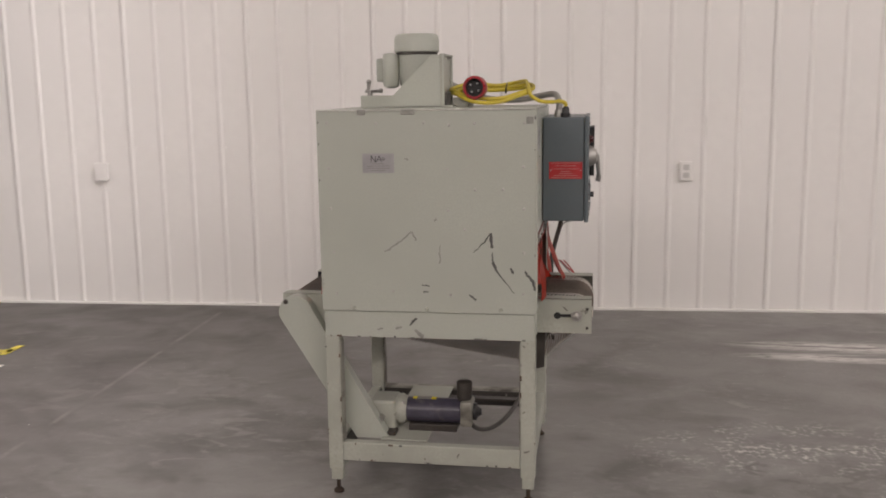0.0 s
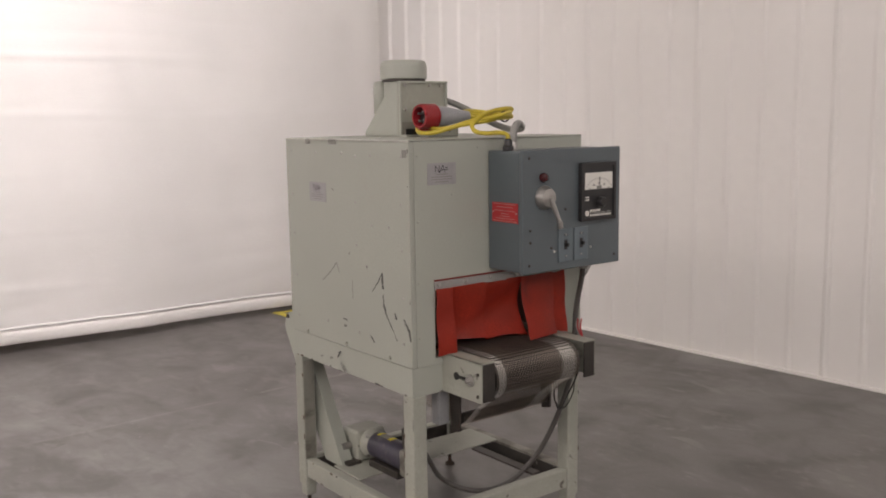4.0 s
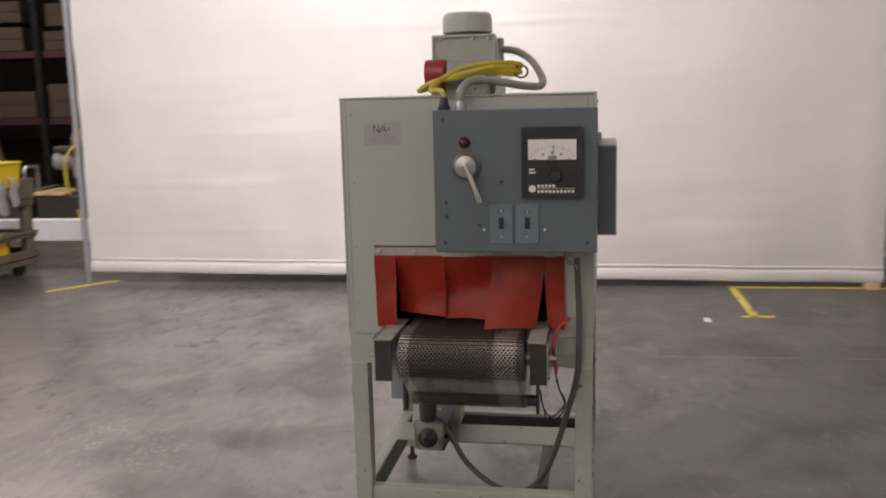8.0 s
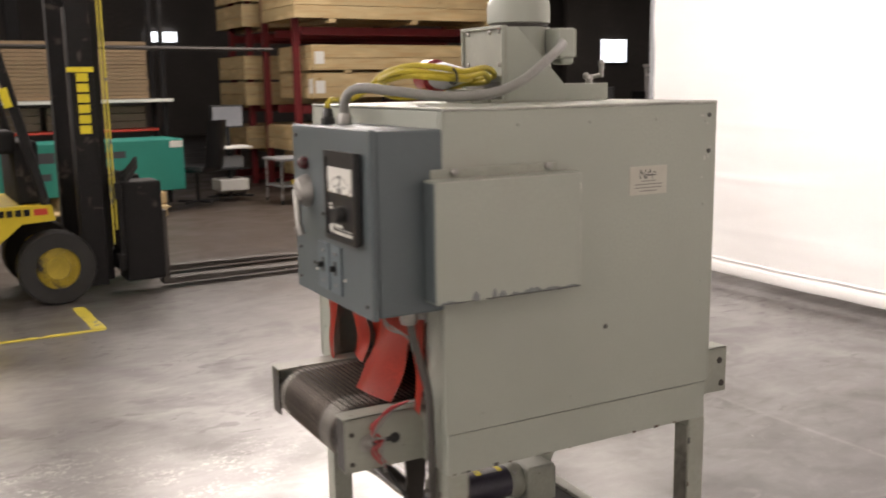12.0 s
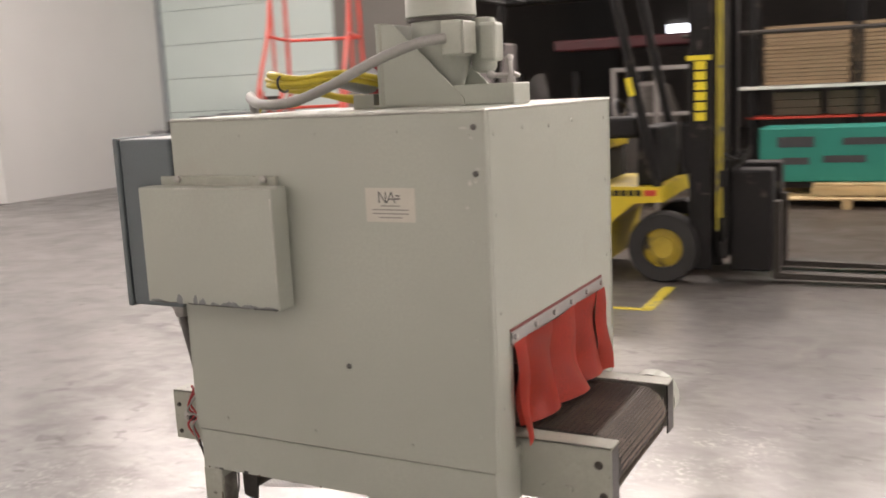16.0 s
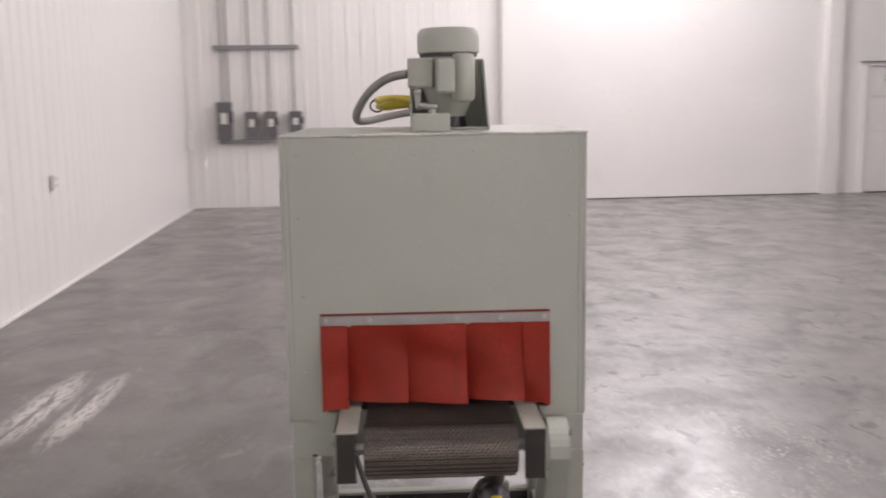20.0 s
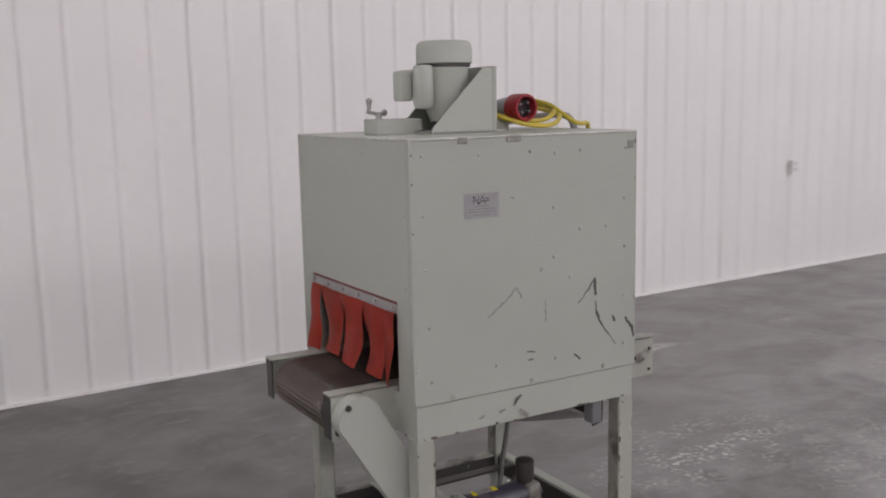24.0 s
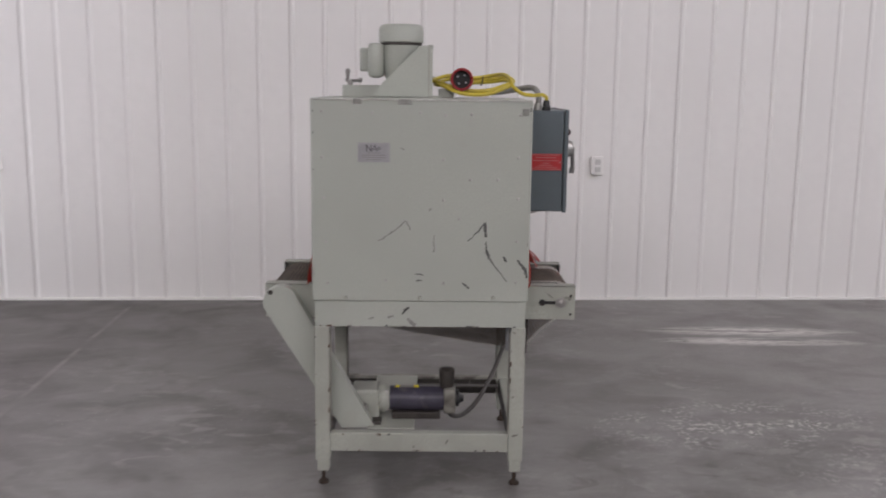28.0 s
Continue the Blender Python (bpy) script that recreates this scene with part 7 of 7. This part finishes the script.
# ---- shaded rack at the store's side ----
# beams and crates carry the corner's shade in their dim colours
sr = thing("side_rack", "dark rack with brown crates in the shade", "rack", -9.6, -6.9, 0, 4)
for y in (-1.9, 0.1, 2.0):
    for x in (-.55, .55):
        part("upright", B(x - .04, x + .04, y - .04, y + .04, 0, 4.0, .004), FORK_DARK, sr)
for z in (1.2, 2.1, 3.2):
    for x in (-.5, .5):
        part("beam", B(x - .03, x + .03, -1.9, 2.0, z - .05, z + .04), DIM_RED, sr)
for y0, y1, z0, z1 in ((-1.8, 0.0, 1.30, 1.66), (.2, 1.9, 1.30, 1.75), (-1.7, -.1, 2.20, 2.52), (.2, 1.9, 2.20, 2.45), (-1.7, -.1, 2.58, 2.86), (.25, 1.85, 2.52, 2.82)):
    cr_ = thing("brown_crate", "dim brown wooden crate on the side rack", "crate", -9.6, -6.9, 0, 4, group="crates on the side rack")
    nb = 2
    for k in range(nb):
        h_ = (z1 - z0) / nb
        part("board", B(.52, .545, y0, y1, z0 - .055 + k * h_ + .003, z0 - .055 + (k + 1) * h_ - .003, .003), DIM_BROWN, cr_)
    part("body", B(-.5, .52, y0 + .01, y1 - .01, z0 - .057, z1 - .06), DIM_BROWN, cr_)
hm = thing("hose_machine", "small grey machine with a yellow hose and tan hood", "machine", -6.80, -5.16, 0, 0)
part("base", B(-.28, .28, -.34, .26, 0, .44, .02), DARKSTEEL, hm)
part("bed_board", B(-.25, .30, -.36, -.20, .44, .475, .006), PINE, hm, "pale wooden bed board")
part("bed_board", B(-.25, .32, -.19, .02, .44, .470, .006), PINE, hm, "pale wooden bed board")
part("motor", turned(bmesh.new(), [(.04, -.16), (.10, -.14), (.10, .12), (.05, .16)], (0, -.06, .80), "Y", 18), GREY_METAL, hm, smooth=True)
part("motor_cover", B(-.10, .12, -.17, .02, .90, .97, .02), DARKSTEEL, hm)
part("column", B(-.14, .14, .05, .26, .44, .98, .03), DARKSTEEL, hm)
part("gauge_plate", B(.14, .16, .06, .14, .62, .84, .008), GREY_METAL, hm)
part("hood", turned(bmesh.new(), [(.05, -.16), (.13, -.12), (.15, .02), (.13, .12), (.04, .15)], (0, .18, 1.02), "Y", 18), KRAFT, hm, "tan hood", smooth=True)
part("hose", cable([(.12, .10, .98), (.19, .05, .90), (.21, .01, .75), (.21, .01, .58), (.22, .05, .42), (.26, .14, .30), (.30, .18, .12), (.30, .20, .03)], .018, 8, 8), YELLOW_LINE, hm, "yellow hose", smooth=True)
part("post", R((.22, -.32, .10), (.22, -.32, .78), .018, 8), CHROME, hm)

# ---- wire cart in the hall ----
wc = thing("wire_cart", "low chrome wire platform cart with dark casters and a handle", "cart", 7.02, -.42, 0, -20)
part("deck_frame", B(-.62, .62, -.36, .36, .50, .53, .006), DARKSTEEL, wc)
for k in range(9):
    part("deck_wire", R((-.6, -.32 + k * .08, .54), (.6, -.32 + k * .08, .54), .008, 6), CHROME, wc)
for z in (.22, .30, .38):
    for y in (-.34, .34):
        part("side_wire", R((-.6, y, z), (.6, y, z), .008, 6), CHROME, wc)
    for x in (-.6, .6):
        part("end_wire", R((x, -.34, z), (x, .34, z), .008, 6), CHROME, wc)
part("lower_deck", B(-.58, .58, -.32, .32, .19, .21, .004), GREY_METAL, wc)
for x in (-.58, .58):
    for y in (-.32, .32):
        part("post", R((x, y, .12), (x, y, .56), .016, 8), CHROME, wc)
        part("caster", turned(bmesh.new(), [(.02, -.02), (.062, -.018), (.062, .018), (.02, .02)], (x, y, .062), "Y", 18), RUBBER, wc, smooth=True)
        part("fork", B(x - .03, x + .03, y - .035, y + .035, .09, .14, .004), CHROME, wc)
part("handle", cable([(.62, -.3, .53), (.68, -.3, .66), (.68, 0, .67), (.68, .3, .66), (.62, .3, .53)], .013, 8, 8), DARKSTEEL, wc, smooth=True)
for x in (-.3, .25):
    part("inner_wheel", turned(bmesh.new(), [(.03, -.03), (.11, -.028), (.11, .028), (.03, .03)], (x, 0, .36), "Y", 20), RUBBER, wc, smooth=True)

# ---- machines and goods in the dark store ----
mb = thing("machine_cabinet", "grey painted machine cabinet on a dark stand", "machine", 3.65, -9.15, 0)
hood = bmesh.new()
box(hood, -.45, .45, -.3, .3, 1.28, 2.05, .03)
part("cabinet", hood, CABINET, mb)
part("door_leaf", B(-.42, -.20, .30, .312, 1.32, 2.0, .006), CABINET, mb)
part("door_leaf", B(.14, .42, .30, .312, 1.32, 2.0, .006), CABINET, mb)
part("lintel", B(-.19, .13, .30, .308, 1.68, 2.0, .004), CABINET, mb)
part("window", B(-.16, .1, .30, .306, 1.32, 1.66), FORK_DARK, mb, "dark window")
for z in (1.42, 1.86):
    part("hinge", R((-.425, .312, z), (-.425, .312, z + .07), .012, 8), DARKSTEEL, mb)
part("latch", B(.12, .15, .312, .325, 1.62, 1.72, .004), DARKSTEEL, mb)
part("cross_rail", B(-.5, .5, -.31, .31, 1.24, 1.28, .006), FORK_DARK, mb)
part("stand", B(-.4, .4, -.28, .28, 0, 1.27, .02), FORK_DARK, mb)
part("red_top", B(-.3, .35, -.25, .2, 2.05, 2.13, .02), DIM_RED, mb)
mf = thing("machine_stand", "white tubular steel stand with a dark machine in it", "stand", 1.3, -9.0, 0)
for x in (-.55, .0, .5):
    part("post", B(x, x + .05, -.02, .03, 0, 1.62, .004), CART_PALE, mf)
part("top_bar", B(-.55, .55, -.02, .03, 1.62, 1.67, .004), CART_PALE, mf)
part("mid_bar", B(-.55, .55, -.02, .03, 1.1, 1.14, .004), CART_PALE, mf)
part("machine", turned(bmesh.new(), [(.3, .2), (.34, .5), (.34, 1.1), (.22, 1.45), (.1, 1.5)], (.2, -.5, 0), "Z", 20), DARKSTEEL, mf, "dark round machine body", smooth=True)
wb = thing("wooden_box", "small wooden box on a pallet", "box", 4.75, -10.1, 0)
part("box", B(-.3, .3, -.25, .25, .13, .55, .006), PINE, wb)
part("pallet_deck", B(-.6, .6, -.45, .45, .09, .125), PINE, wb)
for x in (-.55, 0, .45):
    part("bearer", B(x, x + .1, -.45, .45, 0, .09), PINE, wb)
rc = thing("red_machine", "dark red machine frame against the store's shade", "machine", 2.6, -11.6, 0)
part("body", B(-1.3, .7, -.4, .3, 1.98, 2.14, .03), DIM_RED, rc)
for x in (-1.5, -.5, .5, 1.4):
    part("post", B(x, x + .1, -.35, -.25, 0, 1.7, .006), FORK_DARK, rc)
part("base", B(-1.5, 1.5, -.38, .28, .2, .9, .03), FORK_DARK, rc)
bs = thing("dark_cabinet", "black equipment cabinet beside the dock door", "cabinet", 9.7, -12.3, 0)
part("body", B(-.9, .9, -.35, .35, .55, 1.25, .02), BLACK, bs)
part("top", B(-.95, .2, -.3, .38, 1.25, 1.30, .01), GREY_METAL, bs)
part("stand", B(-.85, .85, -.3, .3, 0, .55, .01), GREY_METAL, bs)
bs2 = thing("machine_bench", "dark steel bench with equipment beside the dock door", "bench", 11.2, -12.4, 0)
part("top", B(-.7, .55, -.4, .4, .62, .70, .01), DARKSTEEL, bs2)
part("unit", B(-.6, .1, -.3, .3, .70, 1.2, .03), BLACK, bs2)
part("unit", B(.15, .5, -.3, .3, .70, 1.0, .02), GREY_METAL, bs2)
part("apron", B(-.65, .5, -.36, .36, .0, .62, .01), GREY_METAL, bs2)
random.seed(21)
for k in range(7):
    x = -11.0 - 2.1 * k + random.uniform(-.3, .3)
    m_ = thing("stacked_goods", "dim stack of goods in the dark store", "goods", x, -17 - random.uniform(0, 4), 0, random.uniform(-10, 10), group="stacked goods in the store")
    hgt = random.uniform(1.0, 1.9)
    part("lower_load", B(-.7, .7, -.5, .5, .12, .12 + hgt * .5, .02), KRAFT, m_)
    part("upper_load", B(-.6, .65, -.45, .45, .12 + hgt * .5, hgt, .02), FORK_DARK if k % 2 else GREY_METAL, m_)
    part("pallet_deck", B(-.75, .75, -.55, .55, .0, .12), PINE, m_)

# ---- lamps and windows of the store ----
for x, y, z in ((-15.7, -20, 4.1), (-19.0, -20, 4.1), (-19.8, -20, 4.72), (-23.8, -20, 4.72), (8.4, -10.2, 4.0)):
    lp = thing("high_bay_lamp", "round high bay lamp hanging, lit", "lamp", x, y, z, group="high bay lamps")
    part("shade", turned(bmesh.new(), [(.08, .32), (.12, .30), (.36, .04), (.36, 0.0)], (0, 0, 0), "Z", 20), GREY_METAL, lp, smooth=True)
    part("lens", turned(bmesh.new(), [(.33, -.03), (.34, -.002)], (0, 0, 0), "Z", 20), GLOW, lp, "glowing lens")
    part("stem", R((0, 0, .3), (0, 0, 6.8 - z), .015, 6), FORK_DARK, lp)
for k, (x, y, z, w, h) in enumerate(((-20.6, -23.0, 2.5, 1.1, .75), (4.6, -27.9, 3.05, .9, .3), (-6.6, -27.9, 3.05, .9, .3))):
    wn = thing("window_%d" % (k + 1), "small bright window in the dark wall", "window", x, y, z, kind="structure")
    part("pane", B(-w / 2, w / 2, -.02, .0, -h / 2, h / 2), DAYGLOW, wn)
    for s in (-w / 2 - .04, -.02, w / 2):
        part("window_frame", B(s, s + .04, -.03, .03, -h / 2 - .04, h / 2 + .04), FORK_DARK, wn)
    part("window_sill", B(-w / 2 - .06, w / 2 + .06, -.03, .06, -h / 2 - .08, -h / 2 - .04), FORK_DARK, wn)
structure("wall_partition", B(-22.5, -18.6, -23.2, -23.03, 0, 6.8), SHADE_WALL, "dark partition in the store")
for x in (-.6, -8.9, -16):
    structure("column", B(x - .1, x + .1, -14.2, -14.0, 0, 6.8, .01), FORK_DARK, "dark steel roof column")
structure("pipe_rail", R((-3.2, -9.9, 1.98), (1.2, -9.9, 2.02), .025, 8), DARKSTEEL, "dark steel pipe across the racks")
